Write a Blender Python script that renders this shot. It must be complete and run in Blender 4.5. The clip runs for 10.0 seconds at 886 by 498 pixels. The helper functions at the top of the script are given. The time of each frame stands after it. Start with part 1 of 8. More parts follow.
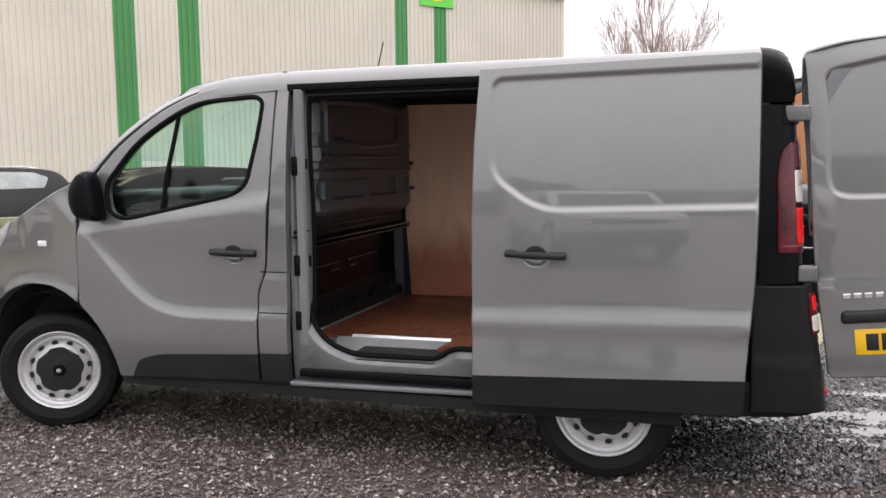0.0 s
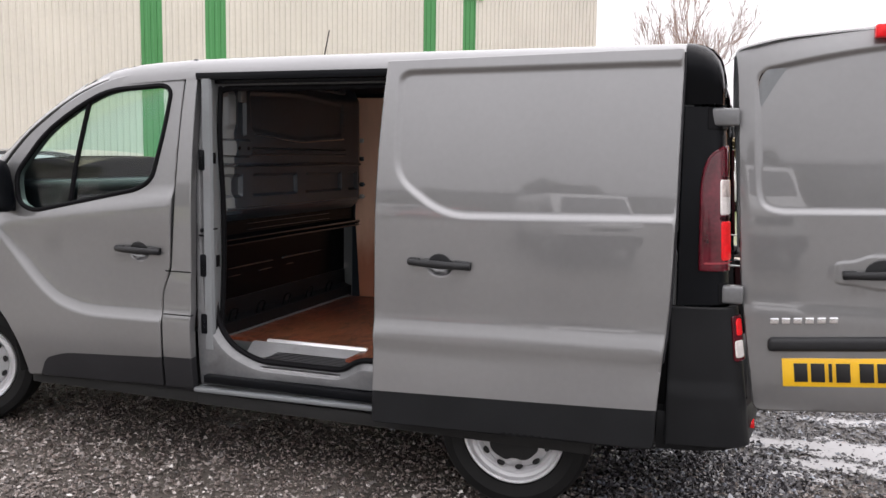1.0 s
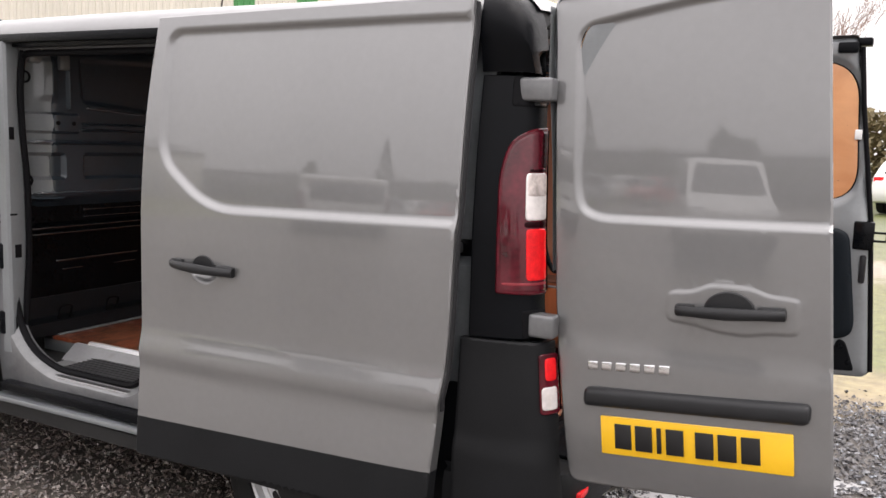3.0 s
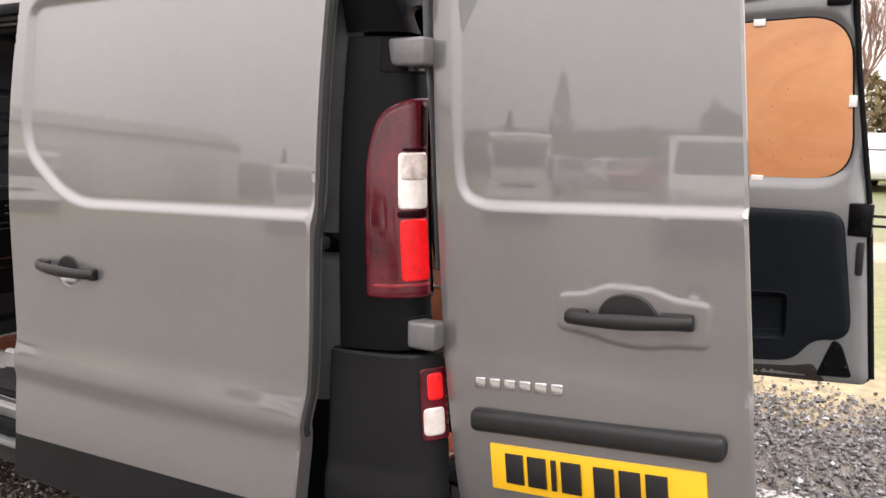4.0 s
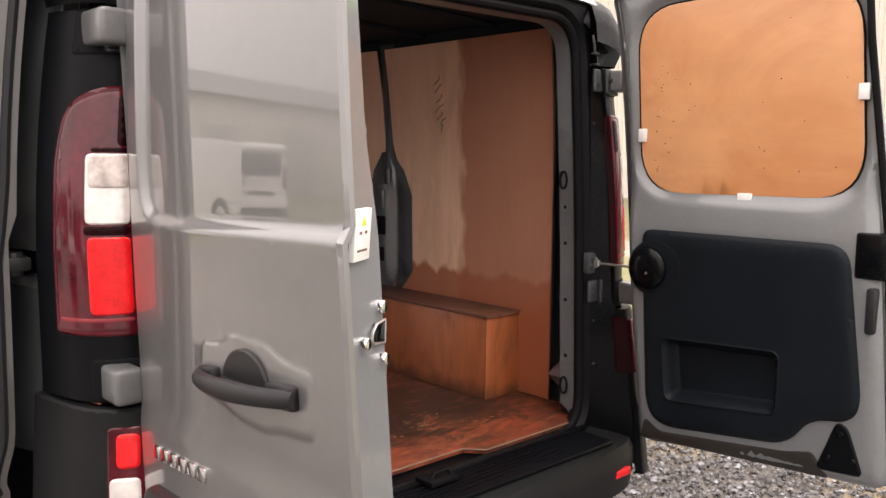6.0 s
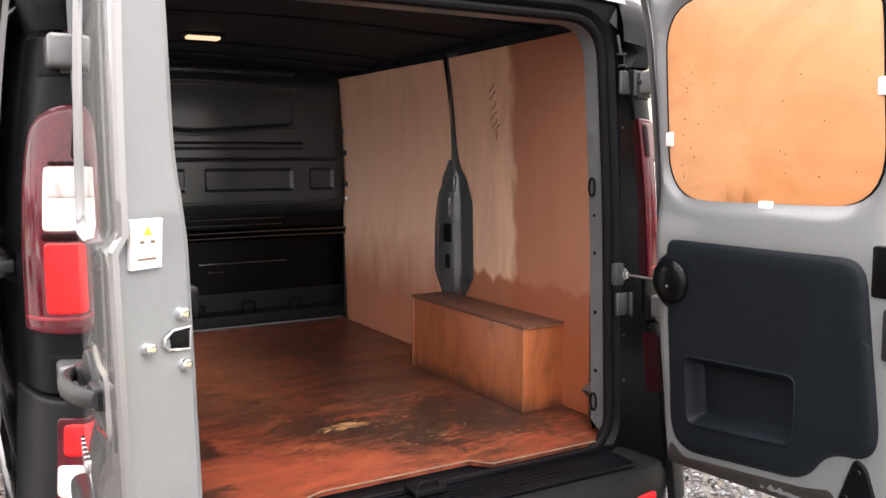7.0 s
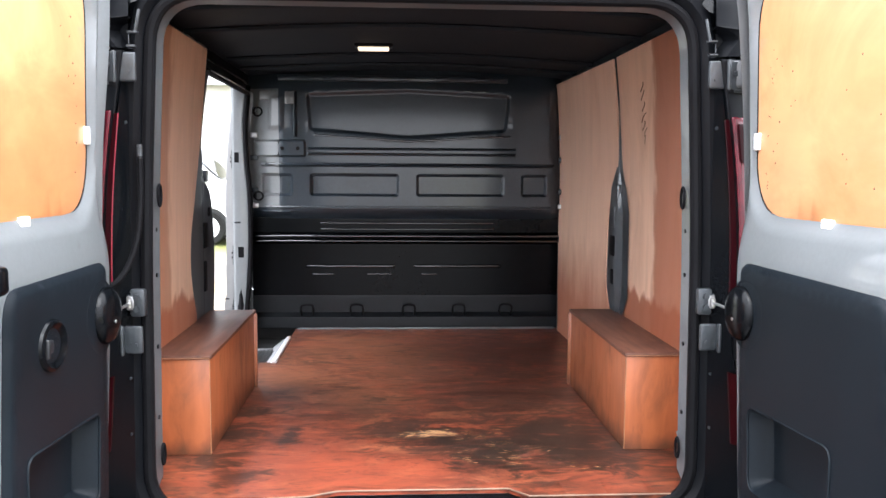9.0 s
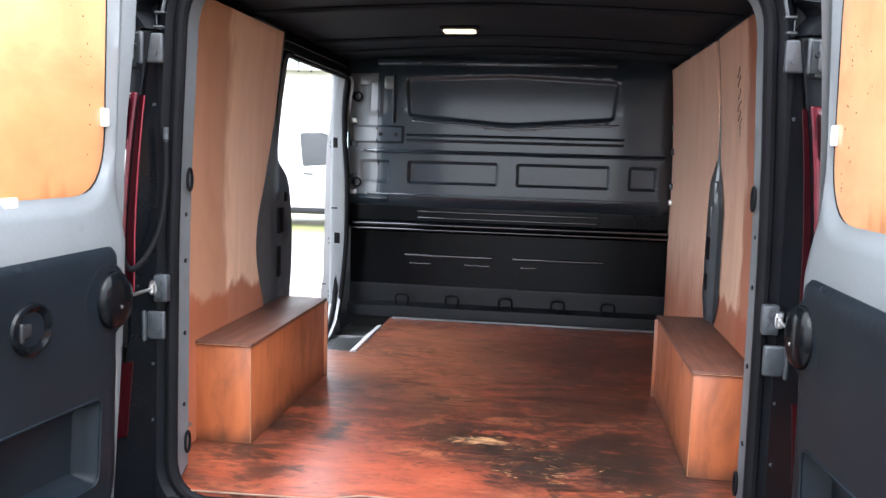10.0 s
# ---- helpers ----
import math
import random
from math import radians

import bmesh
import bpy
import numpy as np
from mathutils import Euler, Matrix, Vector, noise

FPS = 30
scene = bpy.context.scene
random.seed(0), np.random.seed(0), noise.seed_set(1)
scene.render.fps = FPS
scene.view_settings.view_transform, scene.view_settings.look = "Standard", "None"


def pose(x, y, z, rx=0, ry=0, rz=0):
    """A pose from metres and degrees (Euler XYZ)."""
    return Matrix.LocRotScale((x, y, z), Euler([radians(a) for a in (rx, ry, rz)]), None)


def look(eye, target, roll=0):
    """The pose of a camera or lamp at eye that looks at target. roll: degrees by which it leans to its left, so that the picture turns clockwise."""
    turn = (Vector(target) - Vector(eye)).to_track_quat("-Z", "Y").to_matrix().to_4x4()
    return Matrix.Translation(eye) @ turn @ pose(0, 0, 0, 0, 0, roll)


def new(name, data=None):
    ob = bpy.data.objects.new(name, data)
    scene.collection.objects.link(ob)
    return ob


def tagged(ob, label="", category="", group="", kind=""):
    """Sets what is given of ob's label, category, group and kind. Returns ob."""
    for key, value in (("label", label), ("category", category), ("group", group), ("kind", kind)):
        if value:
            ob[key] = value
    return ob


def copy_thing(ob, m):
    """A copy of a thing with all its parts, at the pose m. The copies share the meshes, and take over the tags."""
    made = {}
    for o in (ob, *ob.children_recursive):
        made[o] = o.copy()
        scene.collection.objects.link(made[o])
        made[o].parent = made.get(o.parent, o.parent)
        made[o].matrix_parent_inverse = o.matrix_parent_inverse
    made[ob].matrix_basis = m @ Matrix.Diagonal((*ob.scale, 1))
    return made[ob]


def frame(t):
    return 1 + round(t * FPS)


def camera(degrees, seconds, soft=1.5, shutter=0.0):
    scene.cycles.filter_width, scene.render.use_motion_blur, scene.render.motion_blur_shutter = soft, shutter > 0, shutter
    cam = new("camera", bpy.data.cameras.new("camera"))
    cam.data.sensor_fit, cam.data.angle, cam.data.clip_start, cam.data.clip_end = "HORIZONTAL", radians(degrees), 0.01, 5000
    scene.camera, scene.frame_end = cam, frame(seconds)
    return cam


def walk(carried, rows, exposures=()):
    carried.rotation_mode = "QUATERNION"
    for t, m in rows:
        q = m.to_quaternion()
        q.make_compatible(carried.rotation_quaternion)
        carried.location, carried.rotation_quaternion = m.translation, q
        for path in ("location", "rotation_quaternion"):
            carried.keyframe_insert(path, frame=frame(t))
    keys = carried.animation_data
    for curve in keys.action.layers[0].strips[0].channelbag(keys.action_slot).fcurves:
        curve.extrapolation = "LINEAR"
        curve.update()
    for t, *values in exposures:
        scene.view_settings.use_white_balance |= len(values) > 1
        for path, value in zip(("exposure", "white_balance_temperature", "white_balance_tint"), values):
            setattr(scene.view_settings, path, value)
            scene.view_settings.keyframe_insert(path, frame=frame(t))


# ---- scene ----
cam = camera(55.6, 10.0)
PATH = [
    (0, (-0.548, -3.79, 1.489), (-1.132, -1.888, 1.289), -0.7),
    (0.5, (-0.302, -3.601, 1.507), (-0.927, -1.713, 1.291), 0.3),
    (1, (-0.077, -3.334, 1.521), (-0.744, -1.461, 1.303), 0.8),
    (1.5, (0.181, -3.066, 1.526), (-0.557, -1.218, 1.326), 0.9),
    (2, (0.404, -2.766, 1.573), (-0.391, -0.947, 1.334), 1.1),
    (2.5, (0.592, -2.458, 1.518), (-0.256, -0.66, 1.296), 1.6),
    (3.8, (0.989, -1.707, 1.561), (-0.049, -0.026, 1.254), 1.2),
    (4, (1.022, -1.574, 1.504), (-0.031, 0.103, 1.223), 0.6),
    (4.5, (1.101, -1.276, 1.501), (-0.011, 0.362, 1.217), 0.4),
    (5, (1.232, -0.998, 1.486), (0.019, 0.571, 1.226), 0.4),
    (5.5, (1.367, -0.752, 1.472), (0.047, 0.73, 1.228), 0.4),
    (5.7, (1.411, -0.648, 1.45), (0.04, 0.789, 1.215), 0.4),
    (6.8, (1.793, -0.134, 1.459), (0.11, 0.925, 1.246), -0.0),
    (7, (1.821, -0.044, 1.457), (0.092, 0.94, 1.247), -0.3),
    (7.5, (1.891, 0.177, 1.436), (0.062, 0.962, 1.236), -0.1),
    (8, (1.934, 0.429, 1.449), (0.022, 0.983, 1.254), -0.2),
    (8.5, (2.017, 0.691, 1.449), (0.052, 1.013, 1.258), -0.0),
    (9, (1.986, 0.897, 1.44), (-0.002, 1.016, 1.254), 0.4),
    (9.5, (1.883, 1.08, 1.454), (-0.107, 1.026, 1.257), 1.0),
    (10, (1.805, 1.218, 1.452), (-0.166, 0.961, 1.23), 1.7),
]
walk(cam, [(t, look(eye, target, roll)) for t, eye, target, roll in PATH],
     [(0, 0.0, 6650, 15), (1.5, 0.17, 6600, 15), (2.7, 0.22, 6750, 15), (4, 0.5, 7150, 17), (5, 0.39, 7450, 18), (5.7, 0.42, 7500, 19), (6.8, 1.12, 7050, 17), (7.5, 1.5, 6900, 15), (8.5, 1.92, 6400, 12), (10, 2.0, 5900, 10)])

# ---- daylight: flat white overcast sky with a soft, wide sun ----
world = bpy.data.worlds.new("overcast")
scene.world = world
world.use_nodes = True
wn = world.node_tree
wn.nodes.clear()
sky = wn.nodes.new("ShaderNodeTexSky")
sky.sky_type, sky.sun_disc = "NISHITA", False
sky.sun_elevation, sky.sun_rotation = radians(63), radians(100)
sky.dust_density, sky.air_density, sky.ozone_density = 4.0, 1.0, 1.0
grey = wn.nodes.new("ShaderNodeHueSaturation")
grey.inputs["Saturation"].default_value = 0.12
cloud = wn.nodes.new("ShaderNodeMix")
cloud.data_type = "RGBA"
cloud.inputs["Factor"].default_value = 0.80
# cloud layer: about twice as bright overhead as at the horizon
up = wn.nodes.new("ShaderNodeTexCoord")
height = wn.nodes.new("ShaderNodeSeparateXYZ")
layer = wn.nodes.new("ShaderNodeMix")
layer.data_type = "RGBA"
layer.inputs["A"].default_value = (10.5, 10.6, 10.9, 1)
layer.inputs["B"].default_value = (31.0, 31.3, 32.3, 1)
wn.links.new(up.outputs["Generated"], height.inputs["Vector"])
wn.links.new(height.outputs["Z"], layer.inputs["Factor"])
wn.links.new(layer.outputs["Result"], cloud.inputs["B"])
sky_out = wn.nodes.new("ShaderNodeBackground")
sky_out.inputs["Strength"].default_value = 0.1
world_out = wn.nodes.new("ShaderNodeOutputWorld")
wn.links.new(sky.outputs["Color"], grey.inputs["Color"])
wn.links.new(grey.outputs["Color"], cloud.inputs["A"])
wn.links.new(cloud.outputs["Result"], sky_out.inputs["Color"])
wn.links.new(sky_out.outputs["Background"], world_out.inputs["Surface"])
sun = new("sun", bpy.data.lights.new("sun", "SUN"))
sun.data.energy, sun.data.angle, sun.data.color = 1.2, radians(40), (1.0, 0.98, 0.96)
sun.matrix_world = look((7, 1.5, 14), (0, 0, 0))

# ---- materials ----
def material(name, colour, rough=0.6, metal=0.0, var=0.15, scale=6.0, fine=60.0, bump=0.0, bump_scale=80.0,
             coat=0.0, spread=0.12, stretch=(1, 1, 1), spec=0.5, coat_ior=1.5, coat_rough=0.03, wear=None, wear_scale=2.0, wear_at=0.62):
    """A surface with broad and fine variation of colour, gloss and relief."""
    m = bpy.data.materials.new(name)
    m.use_nodes = True
    nt = m.node_tree
    b = nt.nodes["Principled BSDF"]
    b.inputs["Metallic"].default_value = metal
    b.inputs["Specular IOR Level"].default_value = spec
    b.inputs["Coat Weight"].default_value = coat
    b.inputs["Coat Roughness"].default_value = coat_rough
    b.inputs["Coat IOR"].default_value = coat_ior
    tex = nt.nodes.new("ShaderNodeTexCoord")
    mp = nt.nodes.new("ShaderNodeMapping")
    mp.inputs["Scale"].default_value = stretch
    nt.links.new(tex.outputs["Object"], mp.inputs["Vector"])
    big = nt.nodes.new("ShaderNodeTexNoise")
    big.inputs["Scale"].default_value, big.inputs["Detail"].default_value = scale, 5.0
    small = nt.nodes.new("ShaderNodeTexNoise")
    small.inputs["Scale"].default_value, small.inputs["Detail"].default_value = fine, 3.0
    nt.links.new(mp.outputs["Vector"], big.inputs["Vector"])
    nt.links.new(mp.outputs["Vector"], small.inputs["Vector"])
    add = nt.nodes.new("ShaderNodeMath")
    add.operation = "MULTIPLY_ADD"
    add.inputs[1].default_value = 0.4
    nt.links.new(small.outputs["Fac"], add.inputs[0])
    nt.links.new(big.outputs["Fac"], add.inputs[2])
    ramp = nt.nodes.new("ShaderNodeValToRGB")
    lo = [c * (1 - var) for c in colour]
    hi = [min(1.0, c * (1 + var)) for c in colour]
    ramp.color_ramp.elements[0].position, ramp.color_ramp.elements[0].color = 0.45, (*lo, 1)
    ramp.color_ramp.elements[1].position, ramp.color_ramp.elements[1].color = 0.95, (*hi, 1)
    nt.links.new(add.outputs[0], ramp.inputs["Fac"])
    colour_out = ramp.outputs["Color"]
    if wear:
        w = nt.nodes.new("ShaderNodeTexNoise")
        w.inputs["Scale"].default_value, w.inputs["Detail"].default_value = wear_scale, 8.0
        nt.links.new(mp.outputs["Vector"], w.inputs["Vector"])
        wr = nt.nodes.new("ShaderNodeValToRGB")
        wr.color_ramp.elements[0].position, wr.color_ramp.elements[1].position = wear_at, wear_at + 0.14
        nt.links.new(w.outputs["Fac"], wr.inputs["Fac"])
        mix = nt.nodes.new("ShaderNodeMix")
        mix.data_type = "RGBA"
        mix.inputs["B"].default_value = (*wear, 1)
        nt.links.new(wr.outputs["Color"], mix.inputs["Factor"])
        nt.links.new(colour_out, mix.inputs["A"])
        colour_out = mix.outputs["Result"]
    nt.links.new(colour_out, b.inputs["Base Color"])
    rr = nt.nodes.new("ShaderNodeMapRange")
    rr.inputs["To Min"].default_value, rr.inputs["To Max"].default_value = max(0.02, rough * (1 - spread)), min(1, rough * (1 + spread))
    nt.links.new(big.outputs["Fac"], rr.inputs["Value"])
    nt.links.new(rr.outputs["Result"], b.inputs["Roughness"])
    if bump:
        bn = nt.nodes.new("ShaderNodeTexNoise")
        bn.inputs["Scale"].default_value, bn.inputs["Detail"].default_value = bump_scale, 4.0
        nt.links.new(mp.outputs["Vector"], bn.inputs["Vector"])
        bp = nt.nodes.new("ShaderNodeBump")
        bp.inputs["Strength"].default_value, bp.inputs["Distance"].default_value = 1.0, bump
        nt.links.new(bn.outputs["Fac"], bp.inputs["Height"])
        nt.links.new(bp.outputs["Normal"], b.inputs["Normal"])
    return m


def glass(name, tint, rough=0.0, mixed=0.85):
    """Thin clear glass: mostly see-through, with a real sheen."""
    m = bpy.data.materials.new(name)
    m.use_nodes = True
    nt = m.node_tree
    nt.nodes.remove(nt.nodes["Principled BSDF"])
    clear = nt.nodes.new("ShaderNodeBsdfTransparent")
    clear.inputs["Color"].default_value = (*tint, 1)
    shine = nt.nodes.new("ShaderNodeBsdfGlossy")
    shine.inputs["Roughness"].default_value = rough
    face = nt.nodes.new("ShaderNodeLayerWeight")
    five = nt.nodes.new("ShaderNodeMath")
    five.operation = "POWER"
    five.inputs[1].default_value = 5.0
    fres = nt.nodes.new("ShaderNodeMath")
    fres.operation = "MULTIPLY_ADD"
    fres.inputs[1].default_value, fres.inputs[2].default_value = 0.95, 0.05
    mix = nt.nodes.new("ShaderNodeMixShader")
    nt.links.new(face.outputs["Facing"], five.inputs[0])
    nt.links.new(five.outputs[0], fres.inputs[0])
    nt.links.new(fres.outputs[0], mix.inputs["Fac"])
    nt.links.new(clear.outputs["BSDF"], mix.inputs[1])
    nt.links.new(shine.outputs["BSDF"], mix.inputs[2])
    nt.links.new(mix.outputs["Shader"], nt.nodes["Material Output"].inputs["Surface"])
    return m


PAINT = material("grey_paint", (0.205, 0.206, 0.208), 0.48, 0.7, 0.06, 1.6, 40, coat=1.0, coat_ior=1.75, spec=0.3, spread=0.08)
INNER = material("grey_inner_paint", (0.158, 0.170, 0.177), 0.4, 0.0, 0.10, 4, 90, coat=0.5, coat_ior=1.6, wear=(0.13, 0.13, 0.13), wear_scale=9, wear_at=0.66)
BULK = material("shaded_bulkhead_paint", (0.025, 0.036, 0.047), 0.36, 0.0, 0.2, 3, 70, coat=0.5, coat_ior=1.6, coat_rough=0.12, spec=0.3, bump=0.0012, bump_scale=7, wear=(0.026, 0.032, 0.037), wear_scale=5)
# Paler, glossier copies of the bulkhead tones, so the beads show as highlights
BULKG = material("bead_highlight_paint", (0.06, 0.07, 0.08), 0.25, 0.0, 0.15, 4, 60, coat=1.0, coat_ior=1.8, coat_rough=0.06, spec=0.6)
DARKG = material("black_bead_gloss", (0.006, 0.008, 0.010), 0.18, 0, 0.2, 4, 60, coat=0.6, coat_ior=1.8, coat_rough=0.05, spec=0.6)
RIBM = material("blue_grey_steel", (0.085, 0.098, 0.11), 0.32, 0.1, 0.2, 5, 70, coat=0.9, coat_rough=0.12, wear=(0.03, 0.033, 0.036), wear_scale=8, wear_at=0.55)
BLACKP = material("black_grained_plastic", (0.0036, 0.0041, 0.0054), 0.3, 0, 0.25, 5, 200, bump=0.0004, bump_scale=900, spec=0.1)
GRIPM = material("dark_grip_plastic", (0.016, 0.0165, 0.018), 0.38, 0, 0.25, 6, 160, bump=0.0004, bump_scale=700, spec=0.32)
# Darker copy of the inner paint; the jamb's recess shade is in its colour
JAMBM = material("shaded_frame_paint", (0.125, 0.128, 0.132), 0.38, 0.0, 0.25, 5, 60, coat=0.8, coat_rough=0.12, bump=0.002, bump_scale=9, wear=(0.075, 0.076, 0.078), wear_scale=6, wear_at=0.58)
GLOSSB = material("black_gloss_plastic", (0.0032, 0.0038, 0.0048), 0.2, 0, 0.2, 5, 200, spec=0.14)
TRIMM = material("black_door_trim", (0.0074, 0.0105, 0.014), 0.4, 0, 0.25, 4, 160, bump=0.0004, bump_scale=900, spec=0.12, wear=(0.013, 0.018, 0.021), wear_scale=4, wear_at=0.66)
CLAD = material("dark_grey_cladding", (0.019, 0.019, 0.021), 0.38, 0, 0.15, 4, 200, bump=0.0003, bump_scale=900, spec=0.22)
BUMPER = material("black_bumper_plastic", (0.011, 0.0115, 0.0125), 0.42, 0, 0.2, 4, 150, bump=0.0004, bump_scale=700, wear=(0.028, 0.027, 0.026), wear_scale=3, wear_at=0.68, spec=0.12)
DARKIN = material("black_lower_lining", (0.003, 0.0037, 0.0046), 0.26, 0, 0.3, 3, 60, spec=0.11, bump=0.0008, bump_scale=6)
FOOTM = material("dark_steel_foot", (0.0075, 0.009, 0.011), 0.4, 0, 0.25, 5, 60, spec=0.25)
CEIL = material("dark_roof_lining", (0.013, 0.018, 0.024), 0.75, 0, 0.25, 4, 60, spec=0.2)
RUBBER = material("black_rubber", (0.007, 0.007, 0.008), 0.5, 0, 0.2, 8, 120, spec=0.05)
TYRE = material("tyre_rubber", (0.012, 0.012, 0.012), 0.6, 0, 0.25, 6, 120, bump=0.0006, bump_scale=120, wear=(0.03, 0.028, 0.026), wear_scale=5, wear_at=0.66, spec=0.15)
STEEL = material("silver_wheel_paint", (0.62, 0.62, 0.63), 0.38, 0.25, 0.08, 6, 80, coat=0.2, wear=(0.3, 0.28, 0.26), wear_scale=7, wear_at=0.7)
CHROME = material("chrome", (0.75, 0.75, 0.76), 0.12, 1.0, 0.05, 9, 80)
ZINC = material("zinc_steel", (0.5, 0.5, 0.5), 0.32, 0.9, 0.15, 20, 120)
UNDER = material("underbody_dark", (0.012, 0.012, 0.012), 0.8, 0, 0.3, 4, 60)
YELLOW = material("yellow_plate", (0.9, 0.52, 0.015), 0.3, 0, 0.04, 10, 200, coat=0.5)
INK = material("black_print", (0.01, 0.01, 0.011), 0.35, 0, 0.1, 10, 100)
WHITE = material("white_label", (0.8, 0.8, 0.79), 0.5, 0, 0.04, 8, 100)
GLASS = glass("window_glass", (0.77, 0.95, 0.90))
MATM = material("dark_grey_step_rubber", (0.03, 0.03, 0.032), 0.36, 0, 0.2, 8, 120, spec=0.5)
STEPM = material("pale_step_plastic", (0.27, 0.27, 0.275), 0.45, 0, 0.12, 6, 80, spec=0.4, wear=(0.2, 0.19, 0.185), wear_scale=7, wear_at=0.62)
ALU = material("bare_aluminium", (0.9, 0.9, 0.9), 0.35, 0.4, 0.08, 9, 90)
HINGEM = material("grey_hinge_steel", (0.036, 0.041, 0.046), 0.35, 0, 0.3, 14, 60, spec=0.5, bump=0.004, bump_scale=30)
# Darker copy of the hinge steel: the unlit half's shade is in the colour
HINGED = material("shaded_hinge_steel", (0.022, 0.025, 0.028), 0.34, 0, 0.35, 14, 60, spec=0.6, bump=0.003, bump_scale=30)
BROWNM = material("dark_brown_paint", (0.032, 0.028, 0.026), 0.5, 0, 0.35, 7, 60, spec=0.3, wear=(0.06, 0.05, 0.042), wear_scale=9, wear_at=0.6)
FLANGEM = material("flange_and_shaded_paint", (0.092, 0.1, 0.106), 0.4, 0.0, 0.2, 5, 90, coat=0.4, wear=(0.06, 0.062, 0.064), wear_scale=7, wear_at=0.6)

# ---- building helpers ----
from mathutils.geometry import delaunay_2d_cdt


def thing(name, place, label, category, group="", kind=""):
    e = new(name)
    e.empty_display_size = 0.2
    e.location = place
    return tagged(e, label, category, group, kind)


def finish(bm, name, mats, smooth=32):
    me = bpy.data.meshes.new(name)
    bm.normal_update()
    bm.to_mesh(me)
    bm.free()
    for m in (mats if isinstance(mats, (list, tuple)) else [mats]):
        me.materials.append(m)
    me.shade_smooth()
    me.set_sharp_from_angle(angle=radians(smooth))
    return me


def part(name, bm, mat, parent=None, label="", smooth=32):
    ob = new(name, finish(bm, name, mat, smooth) if isinstance(bm, bmesh.types.BMesh) else bm)
    if parent is not None:
        ob.parent = parent
        if parent.type == "EMPTY":
            ob.matrix_parent_inverse = Matrix.LocRotScale(parent.location, parent.rotation_euler, parent.scale).inverted()
    return tagged(ob, label)


def join(*bms):
    out = bmesh.new()
    for b in bms:
        tmp = bpy.data.meshes.new("tmp")
        b.to_mesh(tmp)
        b.free()
        out.from_mesh(tmp)
        bpy.data.meshes.remove(tmp)
    return out


def moved(bm, m):
    bmesh.ops.transform(bm, matrix=m, verts=bm.verts)
    if m.determinant() < 0:
        bmesh.ops.reverse_faces(bm, faces=bm.faces)
    return bm


def box(x0, x1, y0, y1, z0, z1, bevel=0.004, seg=2):
    bm = bmesh.new()
    bmesh.ops.create_cube(bm, size=1.0)
    bmesh.ops.scale(bm, vec=(x1 - x0, y1 - y0, z1 - z0), verts=bm.verts)
    bmesh.ops.translate(bm, vec=((x0 + x1) / 2, (y0 + y1) / 2, (z0 + z1) / 2), verts=bm.verts)
    if bevel:
        bmesh.ops.bevel(bm, geom=bm.edges[:], offset=bevel, segments=seg, affect="EDGES", profile=0.5)
    return bm


def cyl(p0, p1, r0, r1=None, n=20, bevel=0.0):
    r1 = r0 if r1 is None else r1
    a, b = Vector(p0), Vector(p1)
    bm = bmesh.new()
    bmesh.ops.create_cone(bm, cap_ends=True, segments=n, radius1=r0, radius2=r1, depth=(b - a).length)
    if bevel:
        es = [e for e in bm.edges if len(e.link_faces) == 2 and any(len(f.verts) > 4 for f in e.link_faces)]
        bmesh.ops.bevel(bm, geom=es, offset=bevel, segments=2, affect="EDGES", profile=0.5)
    q = (b - a).to_track_quat("Z", "Y").to_matrix().to_4x4()
    return moved(bm, Matrix.Translation((a + b) / 2) @ q)


def tube(points, r, n=10, closed=False, flat=1.0):
    """A round bar bent along points."""
    pts = [Vector(p) for p in points]
    bm = bmesh.new()
    rings, k = [], len(pts)
    prev = None
    for i, p in enumerate(pts):
        a = pts[(i - 1) % k] if closed or i else p
        b = pts[(i + 1) % k] if closed or i < k - 1 else p
        d = (b - a).normalized()
        if prev is None:
            up = Vector((0, 0, 1)) if abs(d.z) < 0.9 else Vector((0, 1, 0))
            side = d.cross(up).normalized()
        else:
            side = (prev - d * prev.dot(d)).normalized()
        prev = side
        up = side.cross(d)
        rr = r[i] if isinstance(r, (list, tuple)) else r
        rings.append([bm.verts.new(p + side * math.cos(2 * math.pi * j / n) * rr + up * math.sin(2 * math.pi * j / n) * rr * flat) for j in range(n)])
    for i in range(k if closed else k - 1):
        u, v = rings[i], rings[(i + 1) % k]
        for j in range(n):
            bm.faces.new((u[j], u[(j + 1) % n], v[(j + 1) % n], v[j]))
    if not closed:
        bm.faces.new(rings[0][::-1])
        bm.faces.new(rings[-1])
    bmesh.ops.recalc_face_normals(bm, faces=bm.faces)
    return bm


def loft(rows, closed=False):
    """A skin over rows of points."""
    bm = bmesh.new()
    vs = [[bm.verts.new(p) for p in r] for r in rows]
    for a, b in zip(vs, vs[1:]):
        n = len(a)
        for j in range(n if closed else n - 1):
            bm.faces.new((a[j], a[(j + 1) % n], b[(j + 1) % n], b[j]))
    return bm


def lathe(profile, n=48):
    """Turns (radius, height) pairs round the y axis."""
    rows = [[(r * math.cos(2 * math.pi * j / n), h, r * math.sin(2 * math.pi * j / n)) for j in range(n)] for r, h in profile]
    bm = loft(rows, True)
    bmesh.ops.recalc_face_normals(bm, faces=bm.faces)
    return bm


